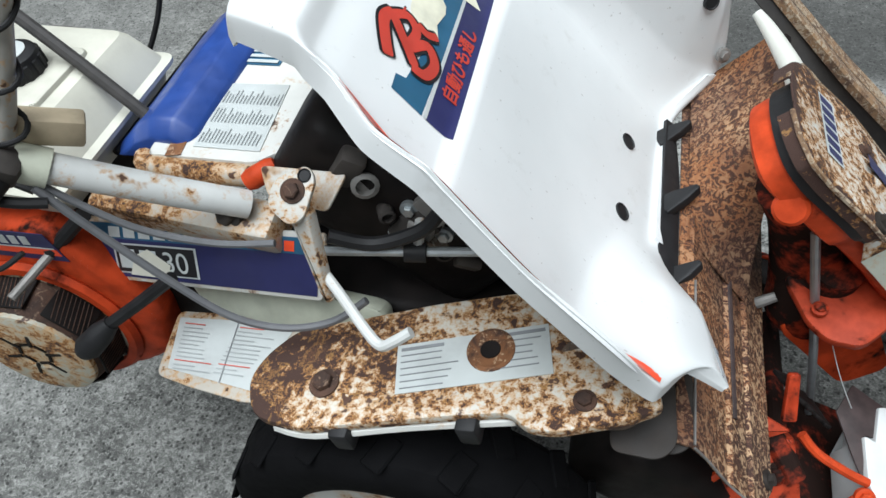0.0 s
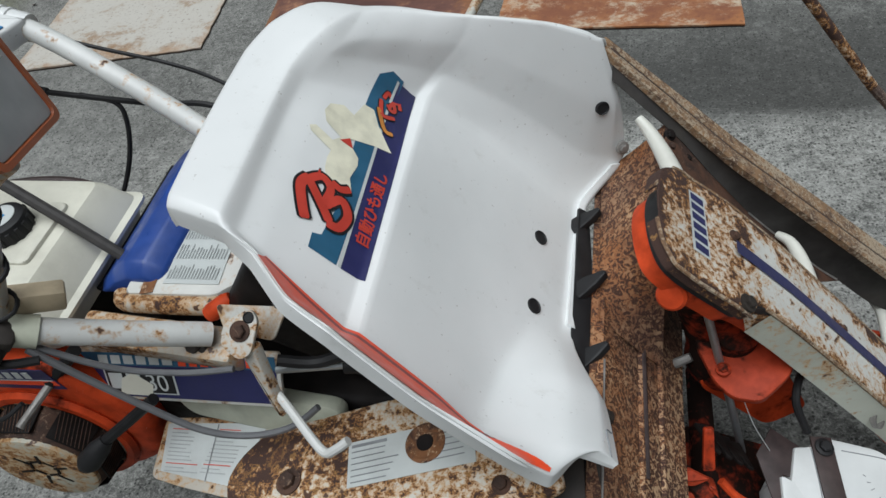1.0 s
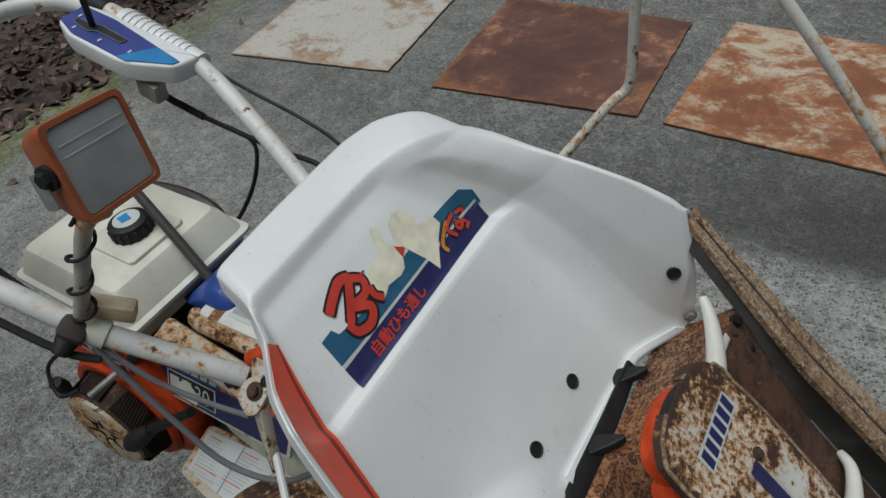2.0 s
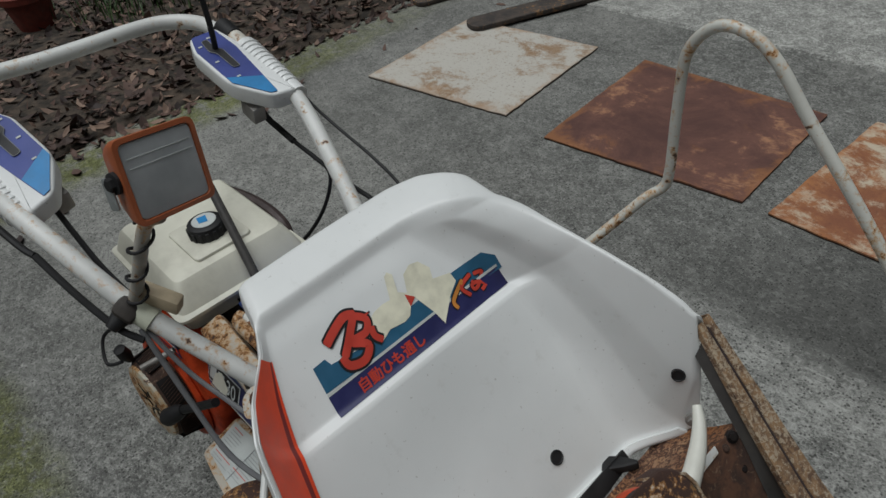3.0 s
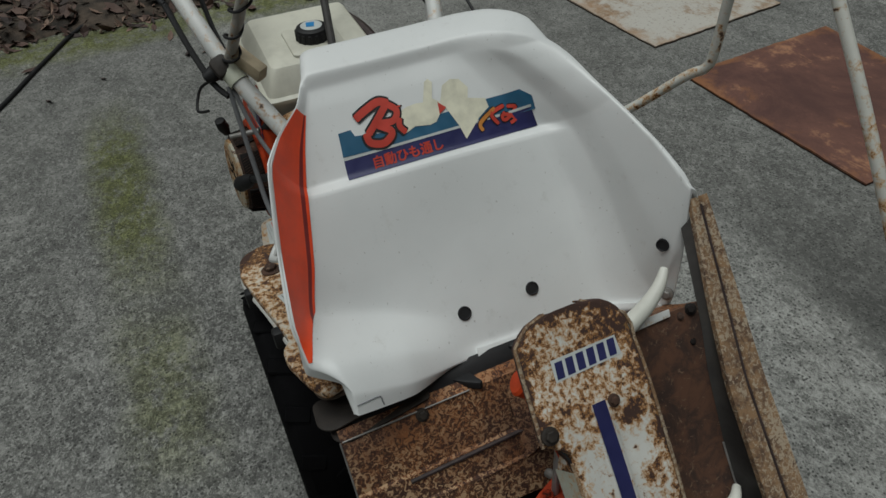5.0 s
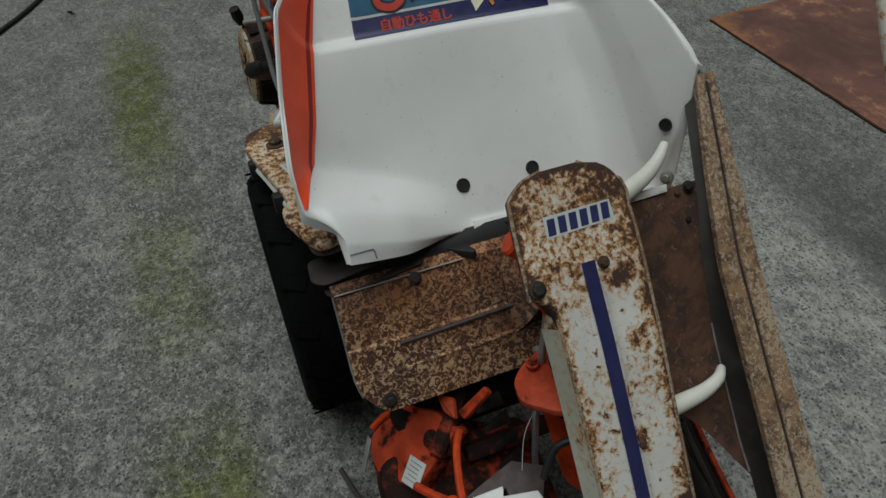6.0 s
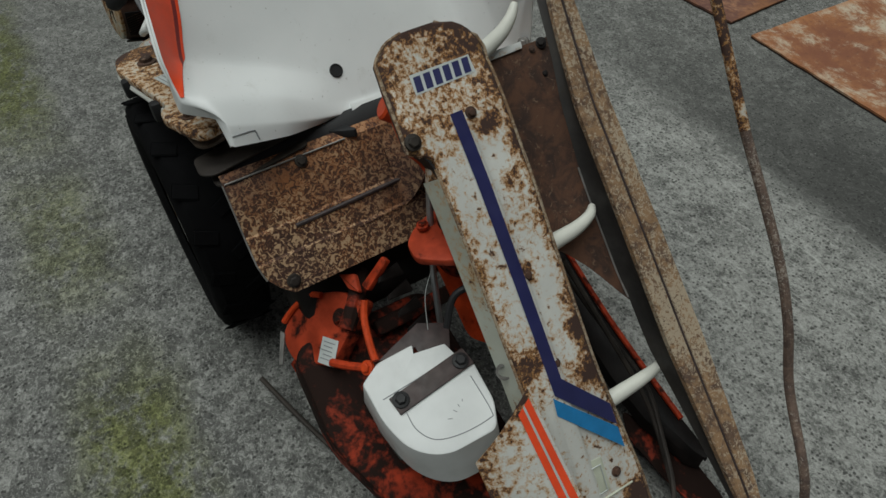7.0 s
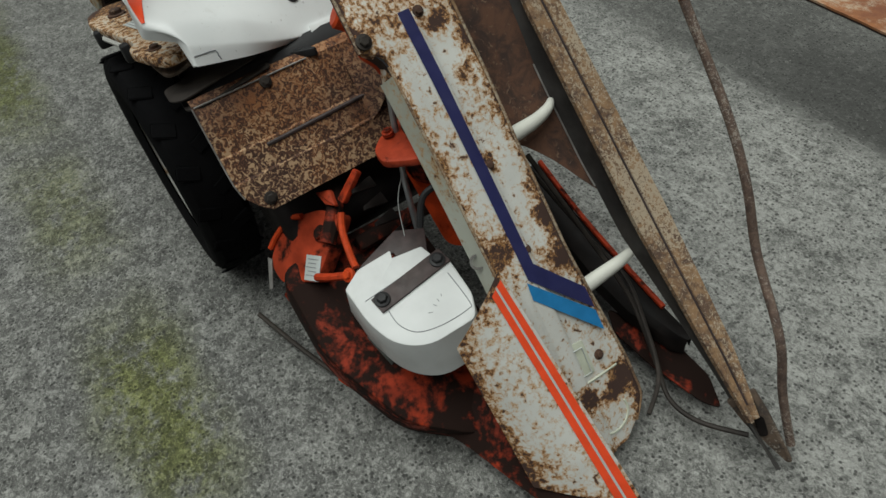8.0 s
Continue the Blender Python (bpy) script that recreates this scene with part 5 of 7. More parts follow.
# knotter box with its white cover
BOX = basis((0.43, -0.083, 0.329), (0.978, 0.06, -0.20), (0.2, -0.06, 0.97))
outline = rounded([(-0.080, -0.058), (-0.062, -0.098), (0.012, -0.104), (0.072, -0.094), (0.112, -0.052), (0.122, 0.042), (0.082, 0.066), (0.000, 0.078), (-0.020, 0.060), (-0.046, 0.056), (-0.061, 0.001), (-0.075, 0.008)], [0.003, 0.006, 0.02, 0.030, 0.034, 0.014, 0.012, 0.005, 0.002, 0.003, 0.002, 0.002], 5)
bm = bmesh.new()
rings = []
for z, grow, push in ((0.0, -0.0034, 0.0), (-0.0010, -0.0010, 0.0), (-0.0036, 0.0, 0.0), (-0.045, 0.001, 0.015), (-0.080, 0.002, 0.030), (-0.085, 0.0, 0.030)):
    ring = []
    for x, y in outline:
        d = Vector((x - 0.01, y + 0.012))
        d = d * (1 + grow / d.length)
        ring.append(bm.verts.new(BOX @ Vector((0.01 + d.x + push * max(0, x) / 0.12, d.y - 0.012, z - 0.25 * max(0.0, x - 0.02) * (-z)))))
    rings.append(ring)
for p, q in zip(rings, rings[1:]):
    for k in range(len(p)):
        bm.faces.new((p[k], p[(k + 1) % len(p)], q[(k + 1) % len(p)], q[k]))
bmesh.ops.triangulate(bm, faces=[bm.faces.new(rings[0][::-1]), bm.faces.new(rings[-1])])
box = part("knotter_cover", bm, BOX_WHITE, binder, "white plastic knotter cover with a dark strap", angle=24)
part("strap", block((0.033, 0.150, 0.004), BOX @ pose(-0.002, 0.0, 0.003, 0, 0, 2), 0.001), STRAP, box, "dark steel strap")
for y in (-0.061, 0.058):
    m = BOX @ pose(-0.003, y, 0.006)
    bolt(m.translation, m.to_3x3() @ Vector((0, 0, 1)), 0.0095, box, BLACK)
part("rear_plate", prism([(-0.083, -0.055), (-0.070, 0.012), (-0.05, 0.010), (-0.035, 0.06), (-0.075, 0.086), (-0.105, 0.04), (-0.092, -0.02)], 0.003, BOX @ pose(0, 0, -0.006), 0.0008), STRAP, box, "dark steel plate behind the cover")
part("lid_seam", tube([BOX @ Vector((x, y, 0.0002)) for x, y in ((0.018, -0.064), (0.050, -0.066), (0.080, -0.050), (0.096, -0.010), (0.101, 0.040), (0.092, 0.051), (0.026, 0.058))], 0.0009, 6, 6), GREYINK, box)
part("lid_seam", tube([BOX @ Vector((x, y, 0.0002)) for x, y in ((-0.021, -0.084), (-0.019, 0.0), (-0.021, 0.056))], 0.0009, 6, 3), GREYINK, box)
for k, (x, y) in enumerate(((0.066, -0.012), (0.060, 0.002), (0.056, 0.012), (0.052, 0.022))):
    part("scratch", block((0.008 - 0.0012 * k, 0.0012, 0.0004), BOX @ pose(x, y, 0.0003, 0, 0, 60 - 30 * k), 0), GREYINK, box)

# greasy orange knotter castings
base = part("knotter_base", prism(rounded([(-0.17, -0.11), (0.02, -0.13), (0.20, -0.08), (0.30, 0.02), (0.28, 0.16), (-0.15, 0.17)], 0.04), 0.10, basis((0.36, -0.13, 0.215), (0.9, 0.05, -0.45), (0.4, 0, 0.9)), 0.01), ORANGE_BLACK, binder, "grimy orange knotter base casting")
CS = basis((0.30, -0.165, 0.325), (1, 0.12, 0.02), (0.1, -0.72, 0.68))
casting = part("orange_casting", prism(rounded([(-0.145, 0.016), (-0.090, 0.062), (-0.036, 0.078), (-0.026, 0.016), (-0.020, -0.053), (-0.061, -0.079), (-0.100, -0.108), (-0.158, -0.095), (-0.168, -0.040)], [0.02, 0.02, 0.01, 0.01, 0.008, 0.01, 0.02, 0.03, 0.03]), 0.035, CS, 0.005), CASTING, binder, "orange cast bracket with a small label")
LB = CS @ pose(-0.043, -0.037, 0.0012, 0, 0, 25)
part("label", block((0.040, 0.047, 0.001), LB, 0), PAPER, casting, "small white rating label")
for k in range(5):
    part("label_line", block((0.028 - 0.006 * (k % 2), 0.0016, 0.0006), LB @ pose(-0.002 * (k % 3), 0.016 - 0.0075 * k, 0.001), 0), GREYINK, casting)
bolt(CS @ Vector((-0.060, 0.026, 0.0)), CS.to_3x3() @ Vector((0, 0, 1)), 0.011, casting, ORANGE_BLACK, "grease_cap")
# rim highlight put in as a tube of lighter orange
part("casting_rim", tube([CS @ Vector((x, y, 0.004)) for x, y in ((-0.120, 0.030), (-0.146, 0.010), (-0.162, -0.030), (-0.166, -0.066))], 0.0058, 8, 5), ORANGE, casting, "orange rim, brightened as a highlight")
part("pale_strip", prism([(-0.165, -0.085), (-0.152, -0.082), (-0.118, -0.128), (-0.126, -0.134)], 0.003, CS @ pose(0, 0, 0.003), 0.0008), ALU, casting, "bare metal edge")
loop = part("orange_loop", tube([CS @ Vector(p) for p in ((-0.030, 0.085, 0.004), (-0.010, 0.060, 0.004), (0.026, 0.036, 0.004), (0.054, 0.022, 0.004))], 0.0065, 8, 5), ORANGE, binder, "orange looped twine guide")
part("loop_bar", tube([CS @ Vector(p) for p in ((-0.022, -0.044, 0.004), (0.014, -0.022, 0.004), (0.050, 0.004, 0.004))], 0.0075, 8, 5), ORANGE_OLD, loop, "orange lower bar")
bolt(CS @ Vector((0.050, 0.004, 0.008)), CS.to_3x3() @ Vector((0, 0, 1)), 0.0085, loop, ORANGE, "orange_boss")
part("orange_arm", prism(rounded([(-0.105, 0.086), (-0.075, 0.108), (-0.045, 0.090), (-0.070, 0.080)], 0.004), 0.01, CS @ pose(0, 0, 0.01), 0.002), CASTING, binder, "orange lever arm")
part("slanted_bar", prism(rounded([(-0.054, 0.100), (-0.048, 0.165), (-0.034, 0.165), (-0.036, 0.100)], 0.004), 0.012, CS @ pose(0, 0, 0.004), 0.002), ORANGE_OLD, binder, "greasy orange slanted bar")
part("twine_channel", tube([CS @ Vector(p) for p in ((-0.10, 0.10, -0.03), (-0.06, 0.07, -0.01), (-0.035, 0.02, 0.0))], 0.016, 10, 5), ORANGE_BLACK, binder, "black greasy channel")
part("cross_beam", block((0.03, 0.24, 0.035), pose(0.255, 0.02, 0.285, 0, 35, 0), 0.006), ORANGE_BLACK, binder, "greasy orange cross beam")
part("gear_tower", tube([(0.215, 0.090, 0.640), (0.245, 0.098, 0.54), (0.275, 0.100, 0.44)], 0.046, 16, 5, taper=[1.25, 1.0, 1.05, 1.2]), ORANGE_BLACK, binder, "greasy orange gear tower under the row cover")
part("grey_shield", prism(rounded([(0, 0), (0.125, 0.012), (0.130, -0.045), (0.0, -0.045)], 0.01), 0.004, basis((0.335, -0.200, 0.215), (0.86, 0.32, -0.28), (0.35, -0.62, 0.70)), 0.001), plain("grey_green_sheet", (0.055, 0.062, 0.056), 0.5, grime=0.3), binder, "dark grey sheet shield")
part("sled_rim", tube([(0.300, -0.225, 0.165), (0.330, -0.222, 0.140), (0.385, -0.200, 0.115), (0.450, -0.160, 0.10)], 0.0085, 8, 5), CASTING, binder, "greasy orange rim of the sled")
part("sled_rim", tube([(0.338, -0.236, 0.060), (0.400, -0.212, 0.055), (0.470, -0.170, 0.055), (0.54, -0.135, 0.05)], 0.0095, 8, 5), ORANGE, binder, "orange lower runner of the sled")
for p, q, r in (((0.35, -0.205, 0.165), (0.47, -0.165, 0.115), 0.012), ((0.40, -0.22, 0.10), (0.52, -0.165, 0.07), 0.011), ((0.29, -0.235, 0.135), (0.40, -0.215, 0.075), 0.008)):
    part("sled_strut", tube([p, tuple(Vector(p).lerp(Vector(q), 0.5) + Vector((0, -0.006, 0.008))), q], r, 8, 4), ORANGE_OLD, binder, "greasy orange sled strut")
part("gearbox_body", lathe([(0, 0), (0.055, 0), (0.058, 0.02), (0.050, 0.09), (0.036, 0.10), (0.034, 0.13), (0, 0.13)], aim((0.275, 0.085, 0.405), (0.05, -0.2, 0.97)), 24), ORANGE_BLACK, binder, "greasy orange gearbox body below the row cover")
part("guide_horn", tube([(0.225, 0.055, 0.455), (0.200, 0.050, 0.440), (0.190, 0.060, 0.425), (0.215, 0.065, 0.412)], 0.008, 10, 6, taper=[0.9, 1.1, 0.5]), ALU, binder, "pale plastic guide horn")
# lower sled and nose of the near divider
sled = part("divider_sled", grid_mesh(np.array([[(x, y0 + (y1 - y0) * t, z0 + h * math.sin(math.pi * (0.15 + 0.85 * t)) - 0.0) for t in np.linspace(0, 1, 9)] for x, y0, y1, z0, h in ((0.12, -0.24, 0.05, 0.06, 0.12), (0.22, -0.238, 0.05, 0.045, 0.14), (0.34, -0.215, 0.06, 0.03, 0.12), (0.48, -0.175, 0.08, 0.025, 0.10), (0.62, -0.125, 0.08, 0.02, 0.09), (0.78, -0.08, 0.07, 0.015, 0.05), (0.93, -0.01, 0.06, 0.01, 0.02))]), 0, 0.004), ORANGE_BLACK, binder, "grimy orange divider sled near the ground")
part("ground_feeler", tube([(0.075, -0.300, 0.05), (0.19, -0.268, 0.028), (0.31, -0.232, 0.022), (0.40, -0.20, 0.05)], 0.0055, 8, 5), IRON, binder, "thin dark steel feeler rod")
part("twine", tube([(0.295, 0.005, 0.44), (0.315, -0.025, 0.40), (0.345, -0.040, 0.345)], 0.0007, 6, 5), PAPER, binder, "thin white binding twine")
# added block that fills the hollow header; its black stands in for shade
part("header_infill", block((0.20, 0.34, 0.16), pose(0.085, -0.03, 0.30, 0, 38, 0), 0.03, 3), OIL_SHADE, binder, "filler block inside the header, blackened for shade")
for n in range(4):
    part("packer_tooth", prism([(0, -0.012), (0.055, -0.004), (0.06, 0.004), (0, 0.012)], 0.006, basis((0.24 + 0.02 * n, -0.03 + 0.006 * n, 0.40 - 0.03 * n), (0.3, -0.8, 0.3), (0.5, 0.3, 0.8)), 0.001), OIL_SHADE, binder)
part("hose", tube([(0.39, -0.03, 0.395), (0.37, 0.0, 0.44), (0.39, 0.05, 0.45), (0.44, 0.07, 0.41)], 0.006, 8, 6), BLACK, binder, "black rubber hose")
part("twine_guide", tube([(0.40, 0.20, 0.43), (0.50, 0.27, 0.24), (0.60, 0.285, 0.15), (0.70, 0.26, 0.08), (0.765, 0.235, 0.045), (0.83, 0.240, 0.045), (0.905, 0.282, 0.055)], 0.0050, 8, 6), IRON, binder, "dark bent wire guide")
part("twine_guide", tube([(0.36, 0.17, 0.47), (0.46, 0.29, 0.22), (0.56, 0.31, 0.16), (0.66, 0.27, 0.13), (0.745, 0.215, 0.12), (0.785, 0.150, 0.11)], 0.0042, 8, 6), IRON, binder, "dark bent wire guide")
part("pivot_ring", lathe([(0.010, -0.004), (0.0135, -0.004), (0.0135, 0.004), (0.010, 0.004), (0.010, -0.004)], aim((0.498, 0.010, 0.372), (0.7, -0.4, 0.6)), 18), ALU, binder, "steel ring pivot")

# ---- wheel and fender ----
def wheel(cx, cy, r, w):
    hub = part("wheel", lathe([(0, -w * 0.30), (0.05, -w * 0.30), (0.055, -w * 0.18), (r * 0.52, -w * 0.12), (r * 0.60, -w * 0.30), (r * 0.64, -w * 0.36), (r * 0.64, w * 0.36), (r * 0.6, w * 0.3), (0, w * 0.25)], pose(cx, cy, r, 90, 0, 0), 36), RUSTY3, binder, "rusty white wheel rim with a black tyre")
    tyre = part("tyre", lathe([(r * 0.60, -w * 0.40), (r * 0.70, -w * 0.49), (r * 0.84, -w * 0.52), (r * 0.91, -w * 0.47), (r * 0.95, -w * 0.36), (r * 0.962, 0), (r * 0.95, w * 0.36), (r * 0.91, w * 0.47), (r * 0.84, w * 0.52), (r * 0.70, w * 0.49), (r * 0.60, w * 0.40)], pose(cx, cy, r, 90, 0, 0), 48), RUBBER, hub, "black rubber lug tyre")
    for k in range(18):
        for s in (-1, 1):
            a = 2 * math.pi * (k + (0.5 if s > 0 else 0)) / 18
            m = pose(cx, cy, r) @ pose(0, 0, 0, 0, math.degrees(a), 0) @ pose(0, s * w * 0.25, r * 0.956, 0, 0, s * 24)
            part("tread_lug", block((0.030, w * 0.44, r * 0.016), m, 0.003, 1), RUBBER, tyre)


wheel(-0.238, -0.266, 0.272, 0.108)


FN = Vector((-0.187, 0, 0.982))


def on_fender(x, y, lift=0.0):
    return Vector((x, y, 0.599 + 0.19 * (x + 0.306))) + FN * lift


FM = basis(on_fender(0, 0), (0.982, 0, 0.187), FN)


def fender_xy(x, y):
    return ((FM.inverted() @ on_fender(x, y)).x, y)


outline = rounded([fender_xy(*p) for p in ((-0.408, -0.252), (-0.398, -0.218), (-0.366, -0.179), (-0.295, -0.163), (-0.20, -0.138), (-0.08, -0.115), (0.03, -0.180), (0.055, -0.252), (0.020, -0.269), (-0.045, -0.287), (-0.074, -0.285), (-0.092, -0.270), (-0.155, -0.279), (-0.316, -0.308), (-0.385, -0.299))], [0.03, 0.03, 0.02, 0.01, 0.01, 0.02, 0.03, 0.012, 0.01, 0.02, 0.010, 0.010, 0.0, 0.01, 0.03], 4)
fender = part("fender", prism(outline, 0.016, FM, 0.004), RUSTY2, binder, "white fender plate flaking into orange rust")
weather(fender, lambda p: 1.2 * math.exp(-((p.x + 0.364) / 0.030) ** 2))
bolt(on_fender(-0.306, -0.252), FN, 0.012, fender, BROWN2)
bolt(on_fender(-0.019, -0.251), FN, 0.008, fender, BROWN2)
hole = aim(on_fender(-0.123, -0.199), FN)
rim_ring = part("oil_hole", lathe([(0.027, -0.006), (0.027, 0.003), (0.023, 0.0045), (0.019, 0.003), (0, 0.003)], hole, 24), BROWN, fender, "round hole with a rusty rim")
# black disc painted in for the shade inside the hole
part("hole_disc", lathe([(0.012, 0.002), (0.011, 0.0042), (0, 0.0042)], hole, 18), OIL_SHADE, rim_ring, "dark disc for the hole's shaded inside")
lab = basis(on_fender(-0.142, -0.211, 0.001), (0.972, 0.215, 0.185), FN)
label = part("spec_label", block((0.172, 0.062, 0.001), lab @ pose(0, 0, 0), 0), PAPER, fender, "white printed label with small text")
rng = random.Random(8)
for k in range(7):
    for c in range(2):
        w = rng.uniform(0.045, 0.066)
        if c == 0 or k < 6:
            part("label_line", block((w, 0.0013 if k else 0.004, 0.0005), lab @ pose(-0.081 + 0.098 * c + w / 2, 0.024 - 0.0082 * k, 0.0012), 0), GREYINK, label)
part("fender_lip", tube([on_fender(x, y, -0.022) for x, y in ((-0.36, -0.297), (-0.31, -0.302), (-0.20, -0.282), (-0.09, -0.266))], 0.007, 8, 4), RUSTY3, fender)
for x in (-0.276, -0.137):
    part("rubber_stop", block((0.024, 0.05 if x < -0.2 else 0.03, 0.034), basis(on_fender(x, -0.286 if x < -0.2 else -0.276 + 0.16 * (x + 0.137), -0.024), (0.982, 0, 0.187), FN), 0.005), BLACK, fender, "black rubber stop")
part("front_bracket", prism(rounded([(-0.060, -0.040), (0.030, -0.042), (0.052, 0.000), (0.040, 0.060), (-0.045, 0.050)], 0.024), 0.008, basis((0.000, -0.226, 0.640), (0.96, 0.1, 0.1), (-0.1, -0.35, 0.9)), 0.003), BRACKET, binder, "rusty grey bracket below the cowl corner")
# rear guard plate with the printed notice
GP = basis((-0.492, -0.187, 0.509), (0.99, 0.0, 0.12), (-0.115, -0.285, 0.95))
guard = part("guard_plate", prism(rounded([(-0.100, -0.040), (-0.094, 0.052), (0.13, 0.056), (0.13, -0.050), (0.046, -0.064), (-0.04, -0.052)], 0.012), 0.006, GP, 0.002), RUSTY4, binder, "rusty white guard plate with a notice")
notice = part("notice", prism([(-0.083, -0.030), (-0.087, 0.042), (0.098, 0.046), (0.052, -0.048)], 0.001, GP @ pose(0, 0, 0.0015), 0), PAPER, guard, "white printed notice with red and grey lines")
part("notice_fold", block((0.0012, 0.085, 0.0005), GP @ pose(0.006, 0.0, 0.003, 0, 0, -4), 0), GREYINK, notice)
for k in range(12):
    for c in range(2):
        w = rng.uniform(0.03, 0.062)
        part("notice_line", block((w, 0.0014, 0.0005), GP @ pose(-0.075 + 0.088 * c + w / 2 - 0.002 * k * c, 0.034 - 0.0058 * k, 0.003, 0, 0, -1.5), 0), REDINK if k in (0, 9) else LIGHTINK, notice)

# ---- side panel, pivots and handle tubes ----
SM = basis((-0.505, -0.132, 0.646), (0.307, -0.012, 0.036), (-0.05, -0.88, 0.46)) @ Matrix.Scale(1.12, 4)
panel = part("side_panel", prism(rounded([(-0.16, -0.040), (0.15, -0.042), (0.165, 0.036), (-0.155, 0.038)], 0.006), 0.006, SM, 0.002), RUSTY3, binder, "white side panel with a blue decal")


def on_side(a, b, lift=0.0):
    return SM @ Vector((a, b, lift))


film("blue_field", [(-0.153, -0.034), (0.145, -0.036), (0.155, 0.012), (-0.15, 0.014)], 0.0012, NAVY, panel, on_side, "navy blue decal field")
film("teal_field", [(-0.15, 0.014), (0.155, 0.012), (0.158, 0.031), (-0.148, 0.033)], 0.0012, TEAL, panel, on_side, "teal decal field")
for k in range(6):
    film("decal_letter", [(-0.118 + 0.021 * k, 0.016), (-0.102 + 0.021 * k, 0.016), (-0.100 + 0.021 * k, 0.029), (-0.116 + 0.021 * k, 0.029)], 0.002, PAPER, panel, on_side)
for k in range(7):
    film("decal_letter", [(0.012 + 0.017 * k, 0.015), (0.024 + 0.017 * k, 0.015), (0.026 + 0.017 * k, 0.027), (0.014 + 0.017 * k, 0.027)], 0.002, RED, panel, on_side)
film("model_field", [(-0.118, -0.029), (-0.002, -0.029), (0.000, 0.009), (-0.116, 0.009)], 0.0018, PAPER, panel, on_side, "white model plate")
film("model_field", [(-0.115, -0.027), (-0.005, -0.027), (-0.003, 0.007), (-0.113, 0.007)], 0.0022, INK, panel, on_side)
for k in range(2):
    film("model_bar", [(-0.110 + 0.030 * k, -0.022), (-0.087 + 0.030 * k, -0.022), (-0.086 + 0.030 * k, 0.002), (-0.109 + 0.030 * k, 0.002)], 0.0026, PAPER, panel, on_side)
lettering("model_number", "30", 0.042, lambda x, y: on_side(-0.049 + x * 0.86, -0.023 + y * 0.86, 0.0027), PAPER, panel, "white number on black")
film("torn_patch", [(-0.098, -0.03), (-0.045, -0.031), (-0.038, -0.014), (-0.066, 0.004), (-0.088, -0.006)], 0.0032, CREAM, panel, on_side, "torn pale patch")
part("lower_panel", prism(rounded([(-0.09, -0.03), (0.17, -0.04), (0.19, 0.03), (-0.12, 0.03)], 0.03), 0.03, basis((-0.45, -0.135, 0.562), (0.95, -0.1, 0.02), (-0.05, -0.9, 0.4)), 0.006), GREEN_WHITE, binder, "rounded white lower panel")
part("upper_chassis", block((0.26, 0.05, 0.05), basis((-0.51, -0.103, 0.695), (0.95, -0.1, 0.03), (0, -0.3, 1)), 0.008), RUSTY4, binder, "rust-eaten chassis rail")

TR = 0.0165
right_tube = part("handle_tube", tube([(-0.412, -0.116, 0.736), (-0.50, -0.164, 0.806), (-0.579, -0.205, 0.872), (-0.66, -0.232, 0.935), (-0.735, -0.252, 0.985), (-0.85, -0.272, 1.025), (-1.00, -0.290, 1.055), (-1.12, -0.298, 1.070), (-1.195, -0.288, 1.078), (-1.232, -0.245, 1.080), (-1.225, -0.18, 1.078), (-1.205, -0.05, 1.070), (-1.200, 0.05, 1.065), (-1.205, 0.17, 1.058), (-1.195, 0.235, 1.052), (-1.150, 0.280, 1.045), (-1.08, 0.297, 1.035), (-0.95, 0.306, 1.005), (-0.80, 0.292, 0.960), (-0.64, 0.245, 0.885), (-0.50, 0.195, 0.815), (-0.40, 0.16, 0.76)], TR, 16, 6), TUBE, binder, "white tubular handlebar with chipped paint")
bolt((-0.438, -0.122, 0.722), (-0.25, -0.75, 0.6), 0.0125, right_tube, CAST_GREY, "pivot_bolt", "steel pivot bolt")
part("tube_clamp", lathe([(TR + 0.001, -0.016), (TR + 0.004, -0.016), (TR + 0.004, 0.016), (TR + 0.001, 0.016)], aim((-0.565, -0.199, 0.860), (-0.72, -0.36, 0.63)), 20), GREEN_WHITE, binder, "pale tape band round the tube")
BR = basis((-0.317, -0.163, 0.813), (0.55, 0.16, 0.10), (-0.22, -0.62, 0.75)) @ Matrix.Scale(0.56, 4)
bracket = part("pivot_bracket", prism(rounded([(-0.055, -0.005), (-0.03, 0.04), (0.035, 0.048), (0.045, 0.02), (0.01, -0.045), (-0.02, -0.05)], 0.022), 0.012, BR, 0.003), RUSTY5, binder, "white pivot bracket with a rusty nut")
bolt(BR @ Vector((0.0, 0.008, 0.0)), BR.to_3x3() @ Vector((0, 0, 1)), 0.0085, bracket, BROWN2, "nut")
dimple(BR @ Vector((0.026, 0.03, 0.0)), BR.to_3x3() @ Vector((0, 0, 1)), 0.006, bracket)
part("bracket_leg", prism(rounded([(0, -0.012), (0.098, 0.004), (0.110, 0.013), (0, 0.014)], 0.005), 0.016, basis((-0.316, -0.172, 0.800), (0.010, -0.030, -0.088), (-0.25, -0.85, 0.45)), 0.003), RUSTY5, binder, "rust-edged bracket leg")
part("red_coupling", lathe([(0, -0.02), (0.010, -0.02), (0.013, -0.012), (0.013, 0.012), (0.010, 0.02), (0, 0.02)], aim((-0.402, -0.086, 0.756), (0.6, 0.4, 0.2)), 18), ORANGE, binder, "red rubber coupling")
